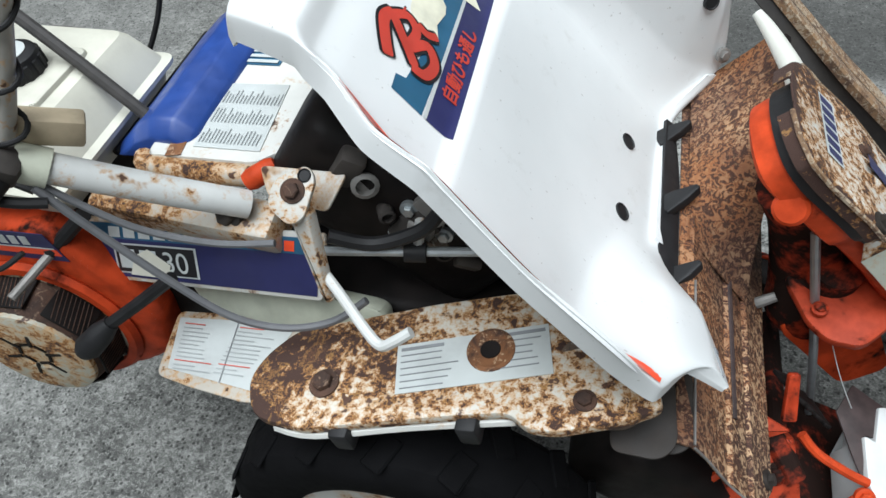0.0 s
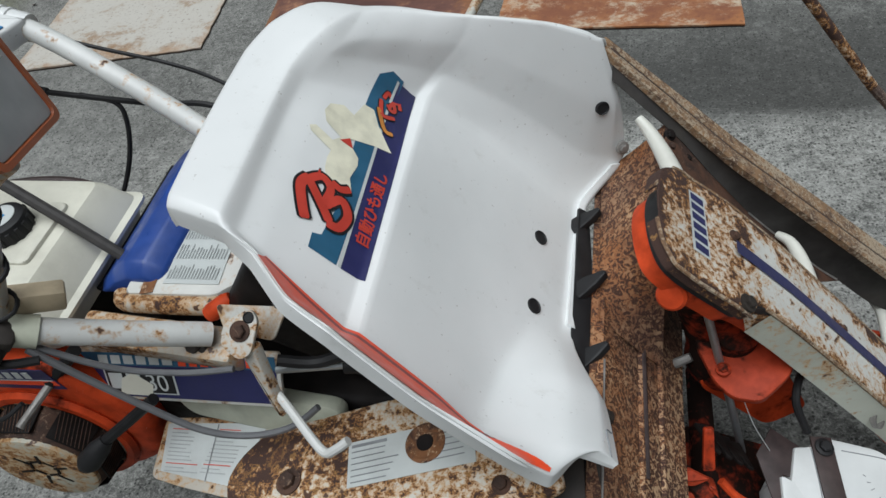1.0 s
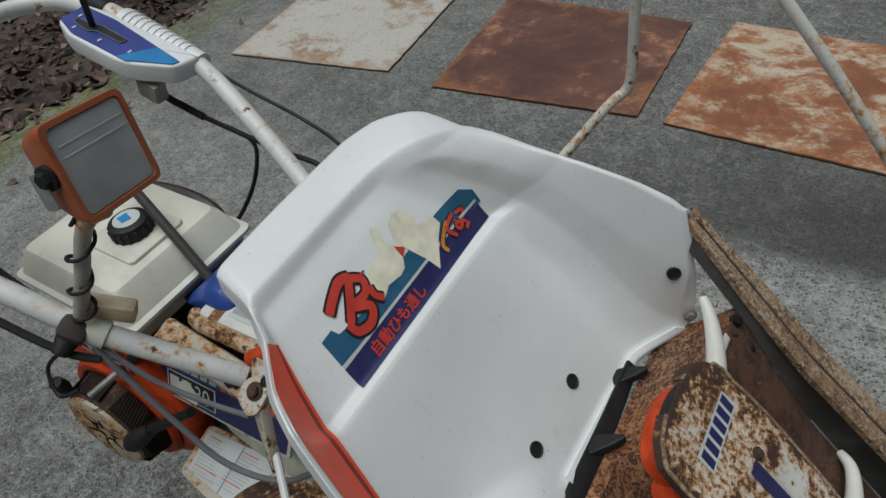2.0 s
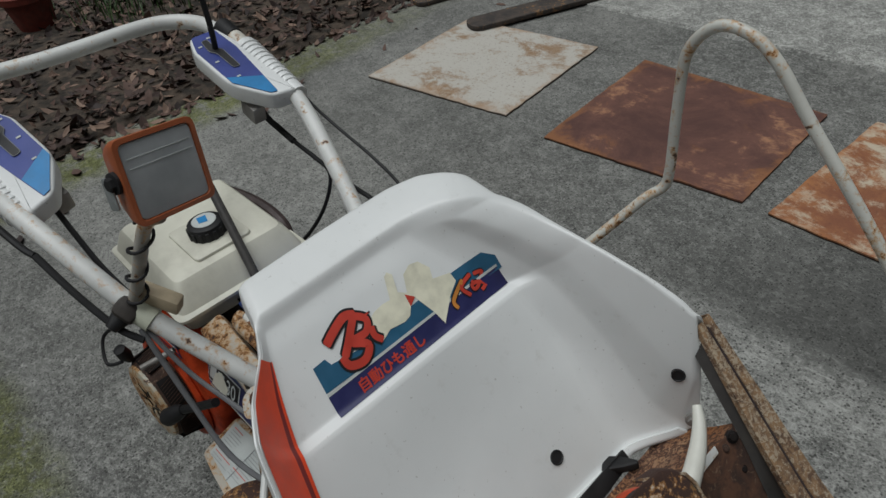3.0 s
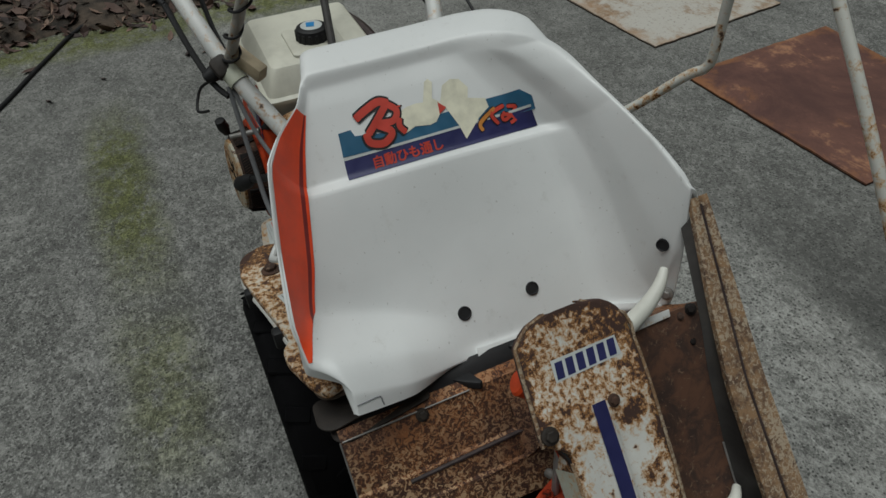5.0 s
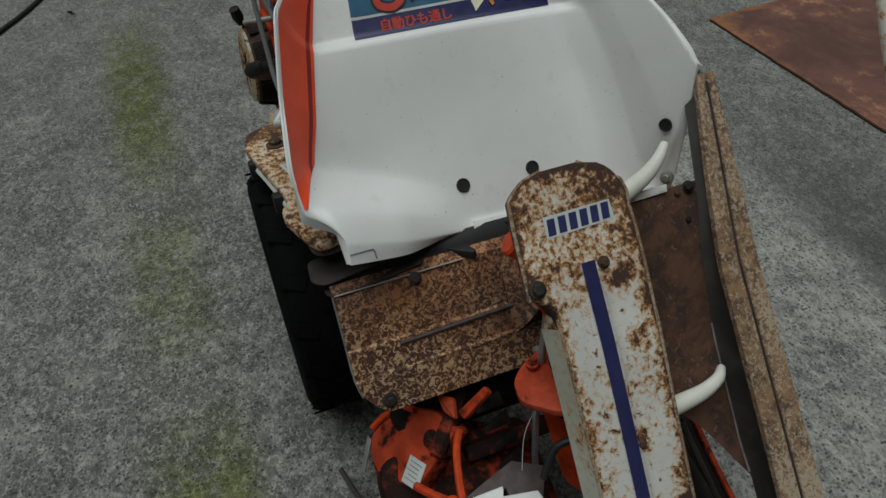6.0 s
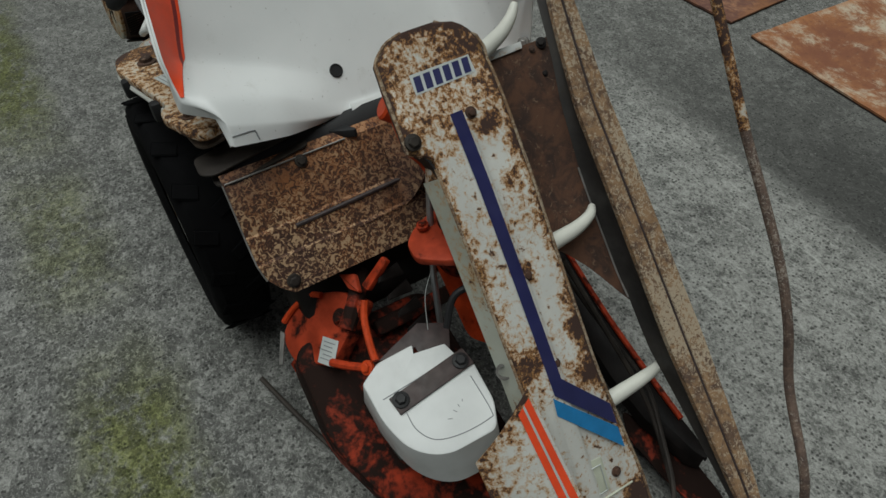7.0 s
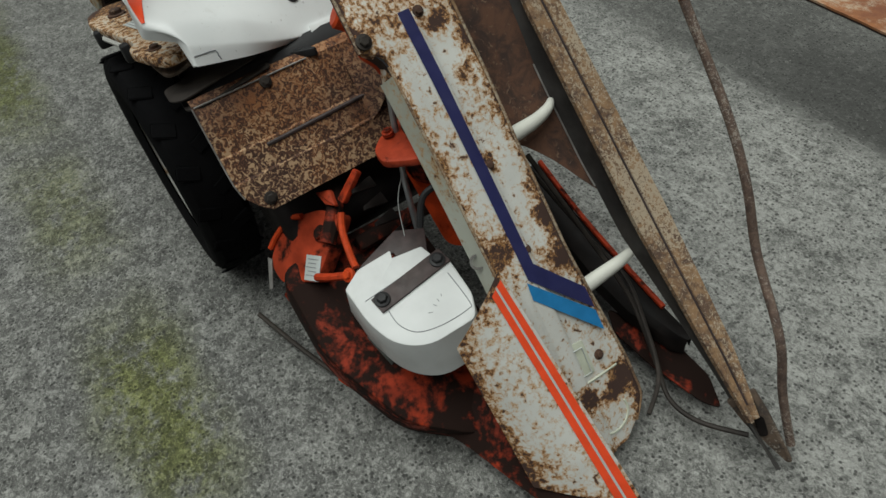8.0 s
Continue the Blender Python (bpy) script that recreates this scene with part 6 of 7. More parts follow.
part("hook_handle", tube([(-0.302, -0.184, 0.724), (-0.275, -0.207, 0.716), (-0.240, -0.238, 0.704), (-0.222, -0.250, 0.701), (-0.206, -0.249, 0.712), (-0.190, -0.242, 0.722)], 0.0058, 10, 6), TUBE, binder, "white hooked release rod")
part("push_rod", tube([(-0.315, -0.150, 0.712), (-0.20, -0.130, 0.706), (-0.11, -0.112, 0.700)], 0.0055, 10, 3), STEEL, binder, "galvanised push rod")
part("rod_collar", lathe([(0, -0.012), (0.012, -0.012), (0.012, 0.012), (0, 0.012)], aim((-0.215, -0.133, 0.707), (1, 0.15, -0.05)), 14), BLACK, binder)
part("cotter", tube([(-0.208, -0.12, 0.745), (-0.213, -0.130, 0.710)], 0.006, 8, 2), TUBE, binder)
# coloured black to imitate the shade under the cowl
part("inner_casting", block((0.30, 0.18, 0.16), pose(-0.25, -0.01, 0.70, 0, 38, 0), 0.03, 3), OIL_SHADE, binder, "cast gear housing under the cowl, blackened for shade")
rib = random.Random(21)
for n in range(16):
    x = rib.uniform(-0.30, -0.13)
    z = 0.80 - 0.62 * (x + 0.30) + rib.uniform(-0.07, 0.015)
    s = rib.uniform(0.012, 0.034)
    m = pose(x, -0.092 + rib.uniform(-0.018, 0.010), z, rib.uniform(-30, 30), rib.uniform(-60, 60), rib.uniform(-20, 20))
    if n % 3:
        part("casting_rib", block((s * 1.8, s * 0.8, s), m, s * 0.2), (CAST_GREY, ALU, CAST_GREY, BRACKET)[n % 4], binder)
    else:
        part("casting_boss", lathe([(0, -s), (s * 0.6, -s), (s * 0.6, s * 0.4), (s * 0.4, s * 0.5), (s * 0.4, s * 0.1), (0, s * 0.1)], m @ pose(0, 0, 0, 90, 0, 0), 14), (ALU, CAST_GREY)[n % 2], binder)
for p in ((-0.225, -0.104, 0.742), (-0.19, -0.104, 0.705), (-0.245, -0.104, 0.700)):
    bolt(p, (0, -1, 0.1), 0.007, binder, STEEL)
part("gusset", prism(rounded([(0, 0), (0.10, 0.015), (0.09, -0.03), (0.02, -0.03)], 0.008), 0.004, basis((-0.385, -0.105, 0.790), (0.85, -0.12, -0.05), (-0.1, -0.55, 0.83)), 0.001), RUSTY3, binder, "dirty white gusset plate")
part("black_linkage", tube([(-0.30, -0.155, 0.745), (-0.255, -0.145, 0.728), (-0.205, -0.135, 0.745), (-0.185, -0.125, 0.765)], 0.008, 8, 5), BLACK, binder, "black linkage arm")
part("inner_plate", prism([(0, 0), (0.22, -0.02), (0.20, -0.07), (0.0, -0.05)], 0.004, basis((-0.30, -0.05, 0.83), (0.75, -0.02, -0.5), (-0.2, -0.85, 0.5)), 0.001), ALU, binder, "white inner sheet under the cowl")
# its black base colour stands in for the hollow's shade
part("under_chassis", block((0.62, 0.16, 0.13), pose(-0.33, -0.04, 0.50), 0.02, 3), OIL_SHADE, binder, "chassis block between engine and header, blackened for shade")
part("axle", tube([(-0.238, -0.268, 0.272), (-0.238, 0.06, 0.272)], 0.018, 12, 2), IRON, binder, "dark steel axle")
part("drive_case", block((0.10, 0.05, 0.36), pose(-0.235, -0.175, 0.40), 0.02, 3), IRON, binder, "dark chain case above the axle")
# ---- hood with notice plate ----
HM = basis((-0.500, 0.030, 0.748), (1.0, -0.01, 0.02), (-0.02, -0.03, 1.0))
top_plate = part("top_plate", prism(rounded([(-0.07, -0.090), (0.075, -0.090), (0.125, -0.050), (0.20, 0.14), (-0.07, 0.14)], 0.01), 0.02, HM, 0.004), RUSTY3, binder, "white top plate with rusty edges")
part("rust_band", prism([(-0.030, -0.092), (-0.010, -0.088), (-0.015, -0.04), (-0.008, 0.03), (-0.018, 0.09), (-0.035, 0.12), (-0.040, 0.0)], 0.0008, HM @ pose(-0.012, 0, 0.0012), 0), BROWN, top_plate, "strip of rust beside the hood")
part("rolled_lip", tube([HM @ Vector(p) for p in ((-0.080, -0.082, -0.014), (-0.068, -0.096, -0.014), (0.00, -0.098, -0.015), (0.06, -0.098, -0.015), (0.080, -0.094, -0.016))], 0.014, 12, 5), RUSTY4, top_plate, "white rolled lip with rust spots")
plate_note = part("notice", prism([(-0.012, -0.073), (0.077, -0.073), (0.070, 0.047), (-0.016, 0.044)], 0.001, HM @ pose(0, 0, 0.0015), 0), PAPER, top_plate, "white notice with small grey print")
for k in range(17):
    for c in range(3):
        w = rng.uniform(0.014, 0.027)
        part("notice_line", block((0.0012, w, 0.0005), HM @ pose(-0.008 + 0.0048 * k, -0.066 + 0.036 * c + w / 2, 0.003), 0), LIGHTINK, plate_note)
part("brand_plate", prism([(-0.014, 0.084), (0.040, 0.084), (0.044, 0.13), (-0.014, 0.13)], 0.001, HM @ pose(0, 0, 0.0015), 0), TEAL, top_plate, "blue and white mark")
for k in range(4):
    part("mark_bar", block((0.05, 0.006, 0.0006), HM @ pose(0.012, 0.090 + 0.011 * k, 0.003), 0), PAPER, top_plate)
HB = basis((-0.556, 0.085, 0.752), (0.99, -0.06, 0.04), (-0.05, -0.03, 1.0))
bm = bmesh.new()
sect = [(-0.090, -0.036), (-0.044, 0.000), (-0.012, 0.020), (0.022, 0.020), (0.046, 0.002), (0.050, -0.018)]
ends = []
for y, k in ((-0.125, 0.75), (-0.105, 1.0), (0.13, 1.0), (0.15, 0.75)):
    ends.append([bm.verts.new(HB @ Vector((x * (0.92 if k < 1 else 1), y, z * k - (0.012 if k < 1 else 0)))) for x, z in sect])
for a, b in zip(ends, ends[1:]):
    for k in range(len(sect)):
        bm.faces.new((a[k], a[(k + 1) % len(sect)], b[(k + 1) % len(sect)], b[k]))
bm.faces.new(ends[0])
bm.faces.new(ends[-1][::-1])
bmesh.ops.bevel(bm, geom=bm.edges[:], offset=0.004, segments=2, profile=0.5, affect="EDGES")
hood = part("blue_hood", bm, BLUE, binder, "blue painted hood bar with bevelled edges")
part("hood_seal", tube([HB @ Vector((-0.091, y, -0.040)) for y in (-0.118, 0.0, 0.14)], 0.005, 8, 3), BLACK, hood, "black rubber seal along the hood")

# ---- engine and tank ----
TM = basis((-0.812, 0.008, 0.0), (1, -0.03, 0.0), (0, 0, 1))


def tank_ring(sx, sy, z, r=0.03):
    return [(x, y, z) for x, y in rounded([(-sx, -sy), (sx, -sy), (sx, sy), (-sx, sy)], r, 4)]


bm = bmesh.new()
rings = [[bm.verts.new(TM @ Vector(p)) for p in tank_ring(sx, sy, z, r)] for sx, sy, z, r in ((0.150, 0.128, 0.690, 0.02), (0.160, 0.138, 0.726, 0.02), (0.170, 0.146, 0.730, 0.02), (0.170, 0.146, 0.736, 0.02), (0.160, 0.137, 0.740, 0.02), (0.138, 0.121, 0.782, 0.016), (0.130, 0.114, 0.791, 0.016), (0.108, 0.096, 0.797, 0.012))]
for a, b in zip(rings, rings[1:]):
    for k in range(len(a)):
        bm.faces.new((a[k], a[(k + 1) % len(a)], b[(k + 1) % len(a)], b[k]))
bm.faces.new(rings[0][::-1])
bm.faces.new(rings[-1])
tank = part("fuel_tank", bm, CREAM, binder, "cream plastic fuel tank with a black cap", angle=22)
part("tank_step", prism(rounded([(-0.065, -0.06), (0.065, -0.06), (0.065, 0.06), (-0.065, 0.06)], 0.012), 0.03, TM @ pose(0.05, 0.0, 0.802), 0.004), CREAM, tank)
cap = lathe([(0, 0.030), (0.027, 0.030), (0.034, 0.027), (0.036, 0.022), (0.036, 0.002), (0.032, 0.0), (0, 0)], TM @ pose(0.05, 0.0, 0.800), 32)
cap = part("fuel_cap", cap, BLACK, tank, "black ribbed fuel cap")
for k in range(16):
    a = 2 * math.pi * k / 16
    part("cap_rib", block((0.004, 0.007, 0.02), TM @ pose(0.05 + 0.036 * math.cos(a), 0.036 * math.sin(a), 0.812, 0, 0, math.degrees(a)), 0.001, 1), BLACK, cap)
part("cap_label", lathe([(0, 0.0008), (0.024, 0.0008), (0.024, 0)], TM @ pose(0.05, 0.0, 0.8305), 24), PAPER, cap, "round white and blue cap label")
part("cap_mark", prism([(-0.016, -0.008), (0.004, -0.012), (0.010, 0.004), (-0.012, 0.010)], 0.0006, TM @ pose(0.05, 0.0, 0.8320), 0), SKY, cap)
part("tank_band", tube([(-0.97, 0.128, 0.752), (-0.866, 0.146, 0.757), (-0.79, 0.152, 0.754), (-0.737, 0.150, 0.742), (-0.722, 0.146, 0.720)], 0.0125, 8, 5), STRAP, tank, "dark rubber band round the tank's rim")
part("tank_strap", block((0.02, 0.30, 0.012), TM @ pose(-0.155, 0.03, 0.70, 0, -20, 0), 0.004), BROWN2, tank, "rusty tank strap")
engine = part("engine_block", block((0.26, 0.24, 0.26), pose(-0.77, 0.02, 0.48), 0.03, 3), IRON, binder, "dark engine block under the tank")
FA = Vector((0.042, -0.997, 0.071))
FH = basis((-0.722, -0.165, 0.528), (1, 0.042, 0), FA)
FS = basis((-0.762, -0.166, 0.508), (1, 0.042, 0), FA)
fan = part("fan_housing", prism(rounded([(-0.150, 0.000), (-0.148, 0.125), (-0.11, 0.165), (0.030, 0.165), (0.062, 0.125), (0.130, 0.025), (0.112, -0.085), (0.030, -0.135), (-0.07, -0.128), (-0.130, -0.08)], 0.035, 5), 0.060, FH @ pose(0, 0, 0.006), 0.016, segments=3), FAN_ORANGE, binder, "orange engine fan housing with decal")
part("housing_step", lathe([(0.104, 0.004), (0.118, 0.004), (0.124, 0.012), (0.118, 0.020), (0.106, 0.020), (0.100, 0.010)], FS, 40), FAN_ORANGE, fan, "raised orange ring round the starter")
starter = part("recoil_starter", lathe([(0.0, 0.004), (0.106, 0.004), (0.107, 0.013), (0.100, 0.016), (0.093, 0.017)], FS, 40), STARTER, fan, "pale rusty recoil starter with mesh windows")
part("starter_cage", lathe([(0.098, 0.012), (0.095, 0.036), (0.088, 0.060), (0.084, 0.068)], FS, 42), BROWN2, starter, "rusty brown starter cage")
part("hub_plate", lathe([(0.080, 0.060), (0.085, 0.066), (0.084, 0.072), (0.078, 0.075), (0.030, 0.074), (0.026, 0.071), (0.0, 0.071)], FS, 40), STARTER, starter, "pale hub plate with a cut star")
for k in range(7):
    turn = FS @ pose(0, 0, 0, 0, 0, 41 + 51.43 * k)
    m = turn @ pose(0.0935, 0, 0.039, 0, -9, 0)
    part("mesh_window", block((0.004, 0.062, 0.046), m, 0.0018), OIL_SHADE, starter, "dark wire mesh window")
    for j in range(9):
        part("mesh_wire", block((0.0012, 0.0010, 0.044), m @ pose(0.0024, -0.024 + 0.006 * j, 0, 18, 0, 0), 0), BROWN2, starter)
    bolt(turn @ pose(0, 0, 0, 0, 0, 25) @ Vector((0.100, 0, 0.014)), FA, 0.005, starter, IRON)
for k in range(6):
    part("hub_slot", block((0.026, 0.0045, 0.002), FS @ pose(0, 0, 0, 0, 0, 60 * k + 12) @ pose(0.035, 0, 0.0742), 0), OIL_SHADE, starter)
    part("hub_slot", block((0.004, 0.018, 0.002), FS @ pose(0, 0, 0, 0, 0, 60 * k + 42) @ pose(0.021, 0, 0.0718), 0), OIL_SHADE, starter)
DECAL = basis((-0.697, -0.1615, 0.664), (1, 0.042, 0), FA)
fan_decal = part("fan_decal", prism([(-0.095, -0.022), (0.022, -0.024), (0.008, 0.024), (-0.095, 0.026)], 0.001, DECAL @ pose(0, 0, 0.0005), 0), NAVY, fan, "navy decal with white marks")
part("decal_band", prism([(-0.095, -0.012), (0.017, -0.014), (0.014, -0.003), (-0.095, -0.001)], 0.001, DECAL @ pose(0, 0, 0.0011), 0), RED, fan_decal)
part("decal_line", block((0.11, 0.0018, 0.0005), DECAL @ pose(-0.042, -0.0005, 0.0015), 0), PAPER, fan_decal)
for k in range(4):
    part("decal_mark", block((0.011, 0.015, 0.0005), DECAL @ pose(-0.072 + 0.016 * k, 0.011, 0.0012), 0), PAPER, fan_decal)
part("starter_handle", tube([(-0.640, -0.130, 0.700), (-0.700, -0.158, 0.650)], 0.0095, 10, 2), BLACK, binder, "dark metal starter lever")
part("starter_handle", tube([(-0.698, -0.156, 0.650), (-0.716, -0.228, 0.642)], 0.0062, 10, 2), ALU, binder, "bare metal lever end")
part("engine_lever", tube([(-0.515, -0.175, 0.655), (-0.575, -0.196, 0.612), (-0.625, -0.222, 0.583)], 0.0085, 10, 4), BLACK, binder, "black engine lever")
part("lever_knob", lathe([(0, 0), (0.010, 0.0), (0.016, 0.02), (0.018, 0.05), (0.012, 0.062), (0, 0.064)], aim((-0.610, -0.214, 0.592), (-0.55, -0.40, -0.45)), 16), BLACK, binder, "black plastic lever knob")
part("choke_knob", lathe([(0, 0), (0.008, 0.0), (0.014, 0.02), (0.012, 0.042), (0, 0.046)], aim((-0.812, -0.226, 0.595), (0.1, -0.2, 0.9)), 14), BLACK, binder, "small black choke knob")

# ---- work lamp ----
LM = basis((-0.465, -0.106, 1.124), (-0.20, 0.96, -0.20), (0.94, 0.20, 0.20)) @ Matrix.Scale(0.80, 4)
lamp_body = bmesh.new()
rings = []
for sx, sy, z, r in ((0.040, 0.036, -0.075, 0.02), (0.060, 0.058, -0.062, 0.02), (0.074, 0.070, -0.02, 0.016), (0.077, 0.073, 0.0, 0.016), (0.077, 0.073, 0.006, 0.016), (0.069, 0.065, 0.007, 0.013), (0.066, 0.062, -0.006, 0.012)):
    rings.append([lamp_body.verts.new(LM @ Vector((x, y, z))) for x, y in rounded([(-sx, -sy), (sx, -sy), (sx, sy), (-sx, sy)], r, 4)])
for a, b in zip(rings, rings[1:]):
    for k in range(len(a)):
        lamp_body.faces.new((a[k], a[(k + 1) % len(a)], b[(k + 1) % len(a)], b[k]))
lamp_body.faces.new(rings[0][::-1])
lamp = part("work_lamp", lamp_body, AMBER, binder, "square work lamp with faded orange housing")
part("reflector", lathe([(0.064, -0.002), (0.060, -0.012), (0.048, -0.030), (0.030, -0.044), (0.012, -0.050), (0.0, -0.050)], LM, 28), REFLECTOR, lamp, "tarnished silver reflector")
part("lens", prism(rounded([(-0.067, -0.063), (0.067, -0.063), (0.067, 0.063), (-0.067, 0.063)], 0.012), 0.006, LM @ pose(0, 0, 0.004), 0.001), LENS, lamp, "dusty ribbed grey glass lens")
# white bead added to imitate the sky's highlight in the reflector
part("highlight_bead", lathe([(0, 0.016), (0.008, 0.014), (0.014, 0.006), (0.014, -0.006), (0.008, -0.014), (0, -0.018)], LM @ pose(0.022, -0.022, -0.018), 18), NYLON, lamp, "white bead imitating the reflector's highlight")
for y in (0.038, 0.022):
    part("lens_line", block((0.118, 0.0016, 0.0012), LM @ pose(0, y, 0.0046), 0), PAPER, lamp)
part("lamp_yoke", prism(rounded([(-0.012, -0.040), (0.014, -0.040), (0.012, 0.016), (-0.012, 0.016)], 0.008), 0.004, LM @ pose(-0.084, 0.0, -0.03, 0, 90, 0) @ pose(0, 0, 0, 0, 0, 0), 0.001), STEEL, lamp, "grey bracket on the lamp's side")
bolt(LM @ Vector((-0.079, 0.005, -0.02)), LM.to_3x3() @ Vector((-1, 0, 0)), 0.010, lamp, BLACK, "wing_knob")
POST_TOP, POST_FOOT = Vector((-0.512, -0.150, 1.035)), Vector((-0.586, -0.208, 0.862))
part("lamp_post", tube([LM @ Vector((-0.024, -0.074, -0.022)), POST_TOP, POST_TOP.lerp(POST_FOOT, 0.5), POST_FOOT], 0.0105, 12, 4), POST_GREY, binder, "grey lamp post clamped to the handle tube")
part("post_clamp", block((0.040, 0.036, 0.040), basis((-0.580, -0.216, 0.875), (-0.6, -0.3, 0.6), (0, -0.3, 1)), 0.01, 2), CAST_GREY, binder, "dirty steel clamp")
part("clamp_knob", lathe([(0, -0.02), (0.012, -0.02), (0.016, 0), (0.010, 0.02), (0, 0.022)], aim((-0.583, -0.232, 0.866), (0.1, -0.9, -0.3)), 14), BLACK, binder, "black clamp knob")
part("wooden_wedge", block((0.075, 0.024, 0.032), basis((-0.556, -0.170, 0.884), (0.62, 0.42, -0.36), (0.3, 0.1, 1)), 0.004), plain("pale_wood", (0.46, 0.38, 0.26), 0.7, vary=0.2, scale=25), binder, "pale block strapped to the tube")
side = (POST_FOOT - POST_TOP).normalized()
u, v = side.orthogonal().normalized(), side.cross(side.orthogonal().normalized())
coil = [POST_TOP.lerp(POST_FOOT, k / 30) + (0.0145 + 0.005 * math.sin(k * 0.9)) * (u * math.cos(k * 0.72) + v * math.sin(k * 0.72)) for k in range(31)]
part("lamp_wire", tube([LM @ Vector((-0.02, -0.06, -0.06))] + coil, 0.0028, 8, 2), BLACK, binder, "black lamp wire wound round the post")
part("gear_lever", tube([(-0.592, 0.006, 0.730), (-0.680, 0.026, 0.805), (-0.78, 0.048, 0.885), (-0.875, 0.068, 0.960)], 0.0088, 10, 4), plain("worn_black_rubber", (0.045, 0.042, 0.04), 0.7, vary=0.25, scale=60), binder, "thin gear lever in black rubber sleeve")

# ---- consoles on the handlebar ----
def console(m, flip, label):
    """A wedge-shaped switch box with a blue face, a shift gate and a ribbed grip along the tube."""
    f = -1 if flip else 1
    outline = [(-0.03, 0.015 * f), (-0.03, 0.080 * f), (0.02, 0.098 * f), (0.15, 0.094 * f), (0.225, 0.045 * f), (0.235, -0.004 * f), (0.06, -0.004 * f)]
    body = part("console", prism(rounded(outline, [0.008, 0.015, 0.012, 0.03, 0.012, 0.008, 0.01]), 0.040, m, 0.006, segments=3), WHITE, binder, label)
    face = [(-0.024, 0.022 * f), (-0.024, 0.077 * f), (0.022, 0.092 * f), (0.148, 0.088 * f), (0.217, 0.044 * f), (0.222, 0.030 * f), (0.050, 0.016 * f)]
    part("face_film", prism(rounded(face, 0.005, 3), 0.001, m @ pose(0, 0, 0.0014), 0), BLUE_FACE, body, "blue printed face")
    part("face_tip", prism([(0.165, 0.0262 * f), (0.128, 0.0885 * f), (0.148, 0.088 * f), (0.217, 0.044 * f), (0.221, 0.031 * f)], 0.001, m @ pose(0, 0, 0.0022), 0), SKY, body, "light blue face corner")
    gate = [(0.000, 0.054), (0.000, 0.068), (0.040, 0.072), (0.052, 0.062), (0.110, 0.060), (0.112, 0.045), (0.044, 0.045), (0.036, 0.054)]
    part("shift_gate", prism(rounded([(x, y * f) for x, y in gate], 0.006, 3), 0.001, m @ pose(0, 0, 0.0034), 0), INK, body, "black shift slot")
    part("gate_rim", tube([m @ Vector((x, y * f, 0.0036)) for x, y in rounded(gate, 0.006, 3) + [rounded(gate, 0.006, 3)[0]]], 0.0007, 6, 1), GREYINK, body)
    part("bar_end", tube([m @ Vector((x, -0.011 * f, -0.020)) for x in (-0.004, 0.044)], 0.0190, 16, 2), STAINED, body, "bare rusty end of the handlebar inside the console")
    part("rubber_sleeve", tube([m @ Vector((x, -0.011 * f, -0.020)) for x in (-0.050, -0.002)], 0.0215, 16, 2), BLACK, body, "black rubber sleeve")
    for k in range(4):
        part("face_mark", block((0.0042, 0.0085, 0.0006), m @ pose((-0.004, 0.014, 0.075, 0.138)[k], (0.048, 0.078, 0.076, 0.066)[k] * f, 0.0026), 0), PAPER, body)
    part("shift_stick", tube([m @ Vector(p) for p in ((0.035, 0.055 * f, -0.01), (0.03, 0.055 * f, 0.06), (0.01, 0.058 * f, 0.17))], 0.0062, 10, 3), BLACK, body, "black shift lever")
    grip = tube([m @ Vector((x, -0.009 * f, -0.024)) for x in (0.04, 0.10, 0.16, 0.232)], 0.0255, 16, 4, taper=[1.15, 1.08, 1.0, 0.86])
    part("grip", grip, WHITE, body, "white ribbed grip")
    for k in range(11):
        part("grip_rib", lathe([(u, w) for u, w in ((0.0255 * (1.10 - 0.021 * k), -0.0036), (0.0255 * (1.10 - 0.021 * k) + 0.0032, -0.002), (0.0255 * (1.10 - 0.021 * k) + 0.0032, 0.002), (0.0255 * (1.10 - 0.021 * k), 0.0036))], aim(m @ Vector((0.055 + 0.0145 * k, -0.009 * f, -0.024)), m.to_3x3() @ Vector((1, 0, 0))), 18), WHITE, body)
    part("cable_block", block((0.05, 0.03, 0.04), m @ pose(0.165, 0.06 * f, -0.07), 0.005), ALU, body, "grey cable holder")
    return body


CR = basis((-0.975, -0.268, 1.075), (0.245, 0.028, -0.072), (0.28, -0.05, 0.95))
console(CR, False, "white console with blue face on the handlebar")
CL = basis((-1.010, 0.292, 1.048), (0.245, -0.006, -0.075), (0.28, 0.0, 0.95))
console(CL, True, "white console with blue face on the handlebar")

# ---- cables ----
def wire(points, r, material, label, name="cable"):
    return part(name, tube(points, r, 8, 7), material, binder, label)


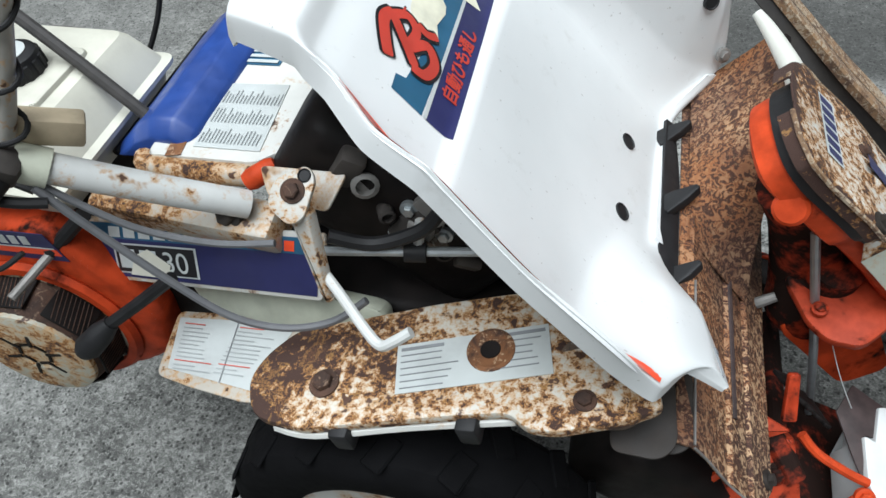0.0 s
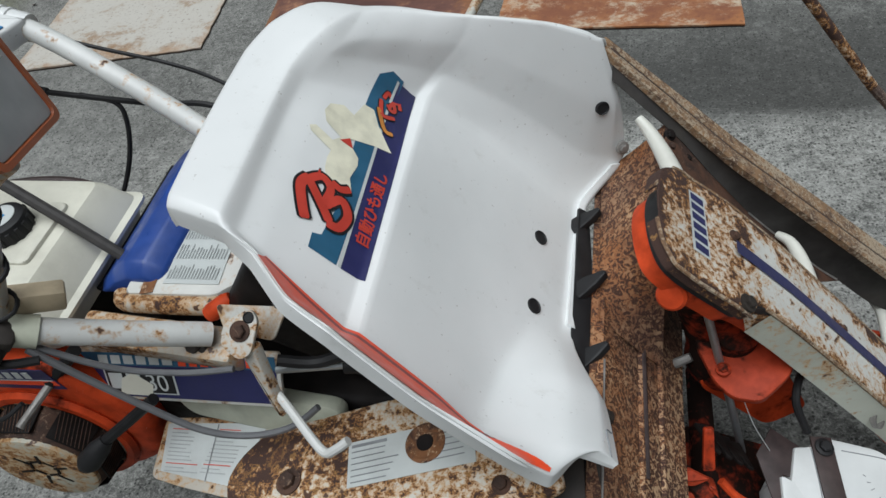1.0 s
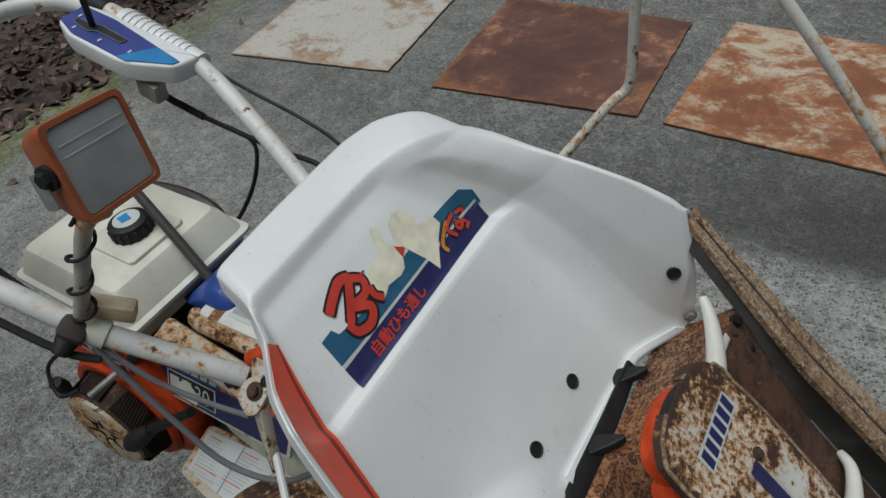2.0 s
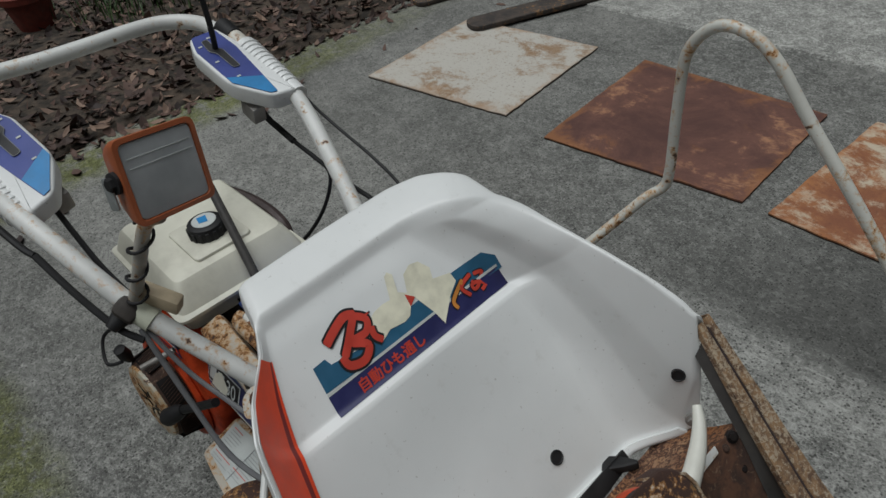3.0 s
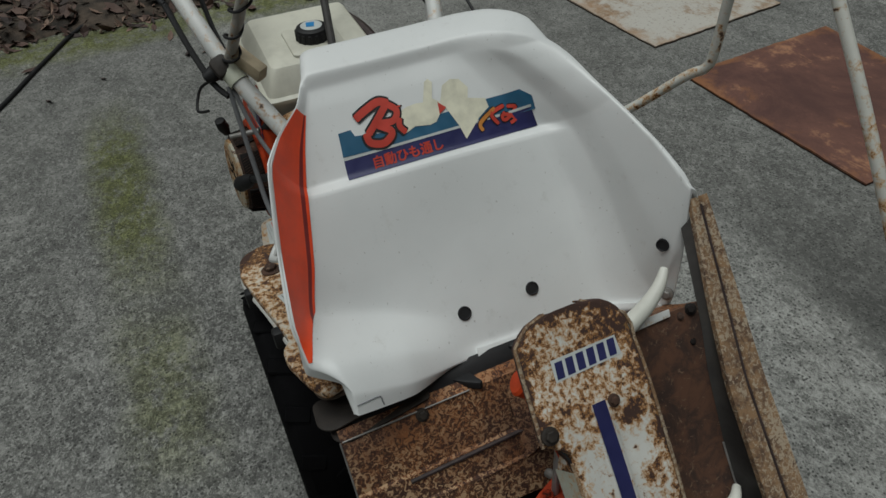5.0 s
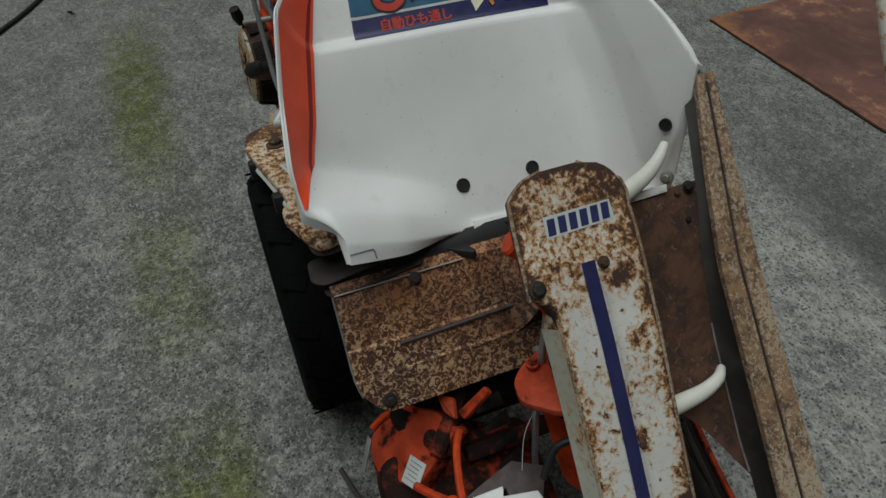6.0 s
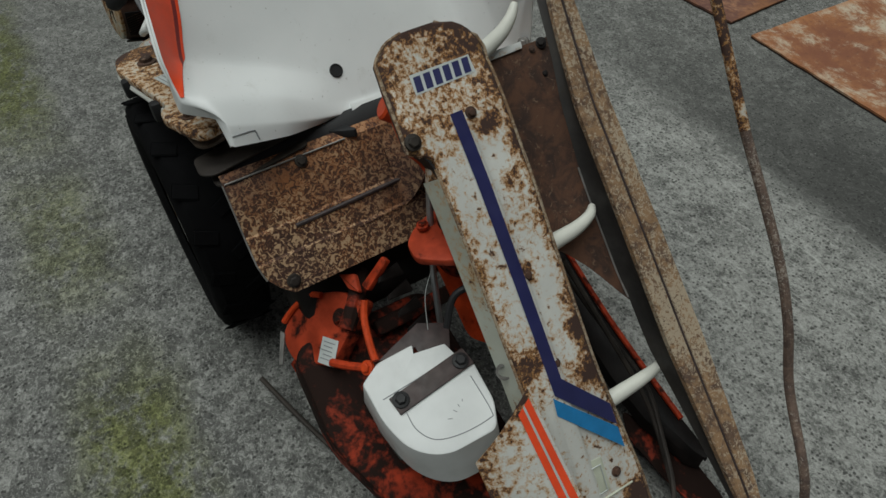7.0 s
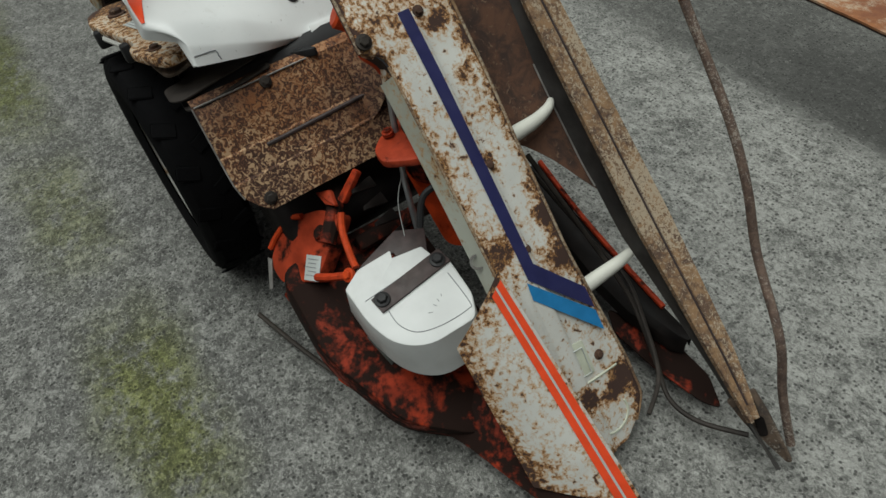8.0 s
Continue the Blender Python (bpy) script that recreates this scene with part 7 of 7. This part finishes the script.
wire([(-0.56, -0.215, 0.845), (-0.53, -0.215, 0.795), (-0.475, -0.215, 0.715), (-0.42, -0.215, 0.655), (-0.365, -0.205, 0.628), (-0.31, -0.19, 0.632), (-0.27, -0.17, 0.655)], 0.0048, CABLE, "thick grey control cable sagging beside the engine")
wire([(-0.565, -0.21, 0.85), (-0.50, -0.195, 0.775), (-0.43, -0.175, 0.735), (-0.36, -0.165, 0.735)], 0.0042, CABLE, "grey control cable")
wire([(-0.72, -0.275, 0.955), (-0.65, -0.26, 0.90), (-0.585, -0.24, 0.85), (-0.55, -0.22, 0.83)], 0.006, BLACK, "black cable below the tube")
wire([(-1.05, -0.32, 1.035), (-0.90, -0.305, 1.005), (-0.76, -0.285, 0.965), (-0.72, -0.275, 0.955)], 0.006, BLACK, "black cable below the tube")
wire([(-0.80, -0.205, 0.965), (-0.72, -0.20, 0.89), (-0.66, -0.19, 0.84), (-0.60, -0.19, 0.81)], 0.005, BLACK, "black throttle cable")
wire([(-0.965, 0.272, 0.935), (-0.917, 0.270, 0.885), (-0.865, 0.270, 0.866), (-0.822, 0.270, 0.853)], 0.0075, BLACK, "thick black cable sleeve under the console")
wire([(-0.822, 0.270, 0.853), (-0.703, 0.265, 0.836), (-0.612, 0.260, 0.827), (-0.523, 0.250, 0.829), (-0.43, 0.235, 0.80)], 0.0048, BLACK, "black clutch cable")
wire([(-0.760, 0.268, 0.846), (-0.702, 0.265, 0.830), (-0.692, 0.255, 0.800), (-0.709, 0.235, 0.743), (-0.739, 0.205, 0.686), (-0.778, 0.160, 0.632), (-0.80, 0.12, 0.59)], 0.0042, BLACK, "thin black cable looping down to the engine")
wire([(-1.09, 0.325, 1.04), (-0.95, 0.332, 0.99), (-0.802, 0.322, 0.928), (-0.711, 0.320, 0.896), (-0.611, 0.320, 0.863), (-0.532, 0.318, 0.824), (-0.42, 0.29, 0.76)], 0.0034, BLACK, "thin black cable beside the handlebar")
wire([(-0.60, -0.235, 0.845), (-0.625, -0.262, 0.82), (-0.60, -0.28, 0.79), (-0.57, -0.262, 0.80)], 0.003, BLACK, "looped black wire")
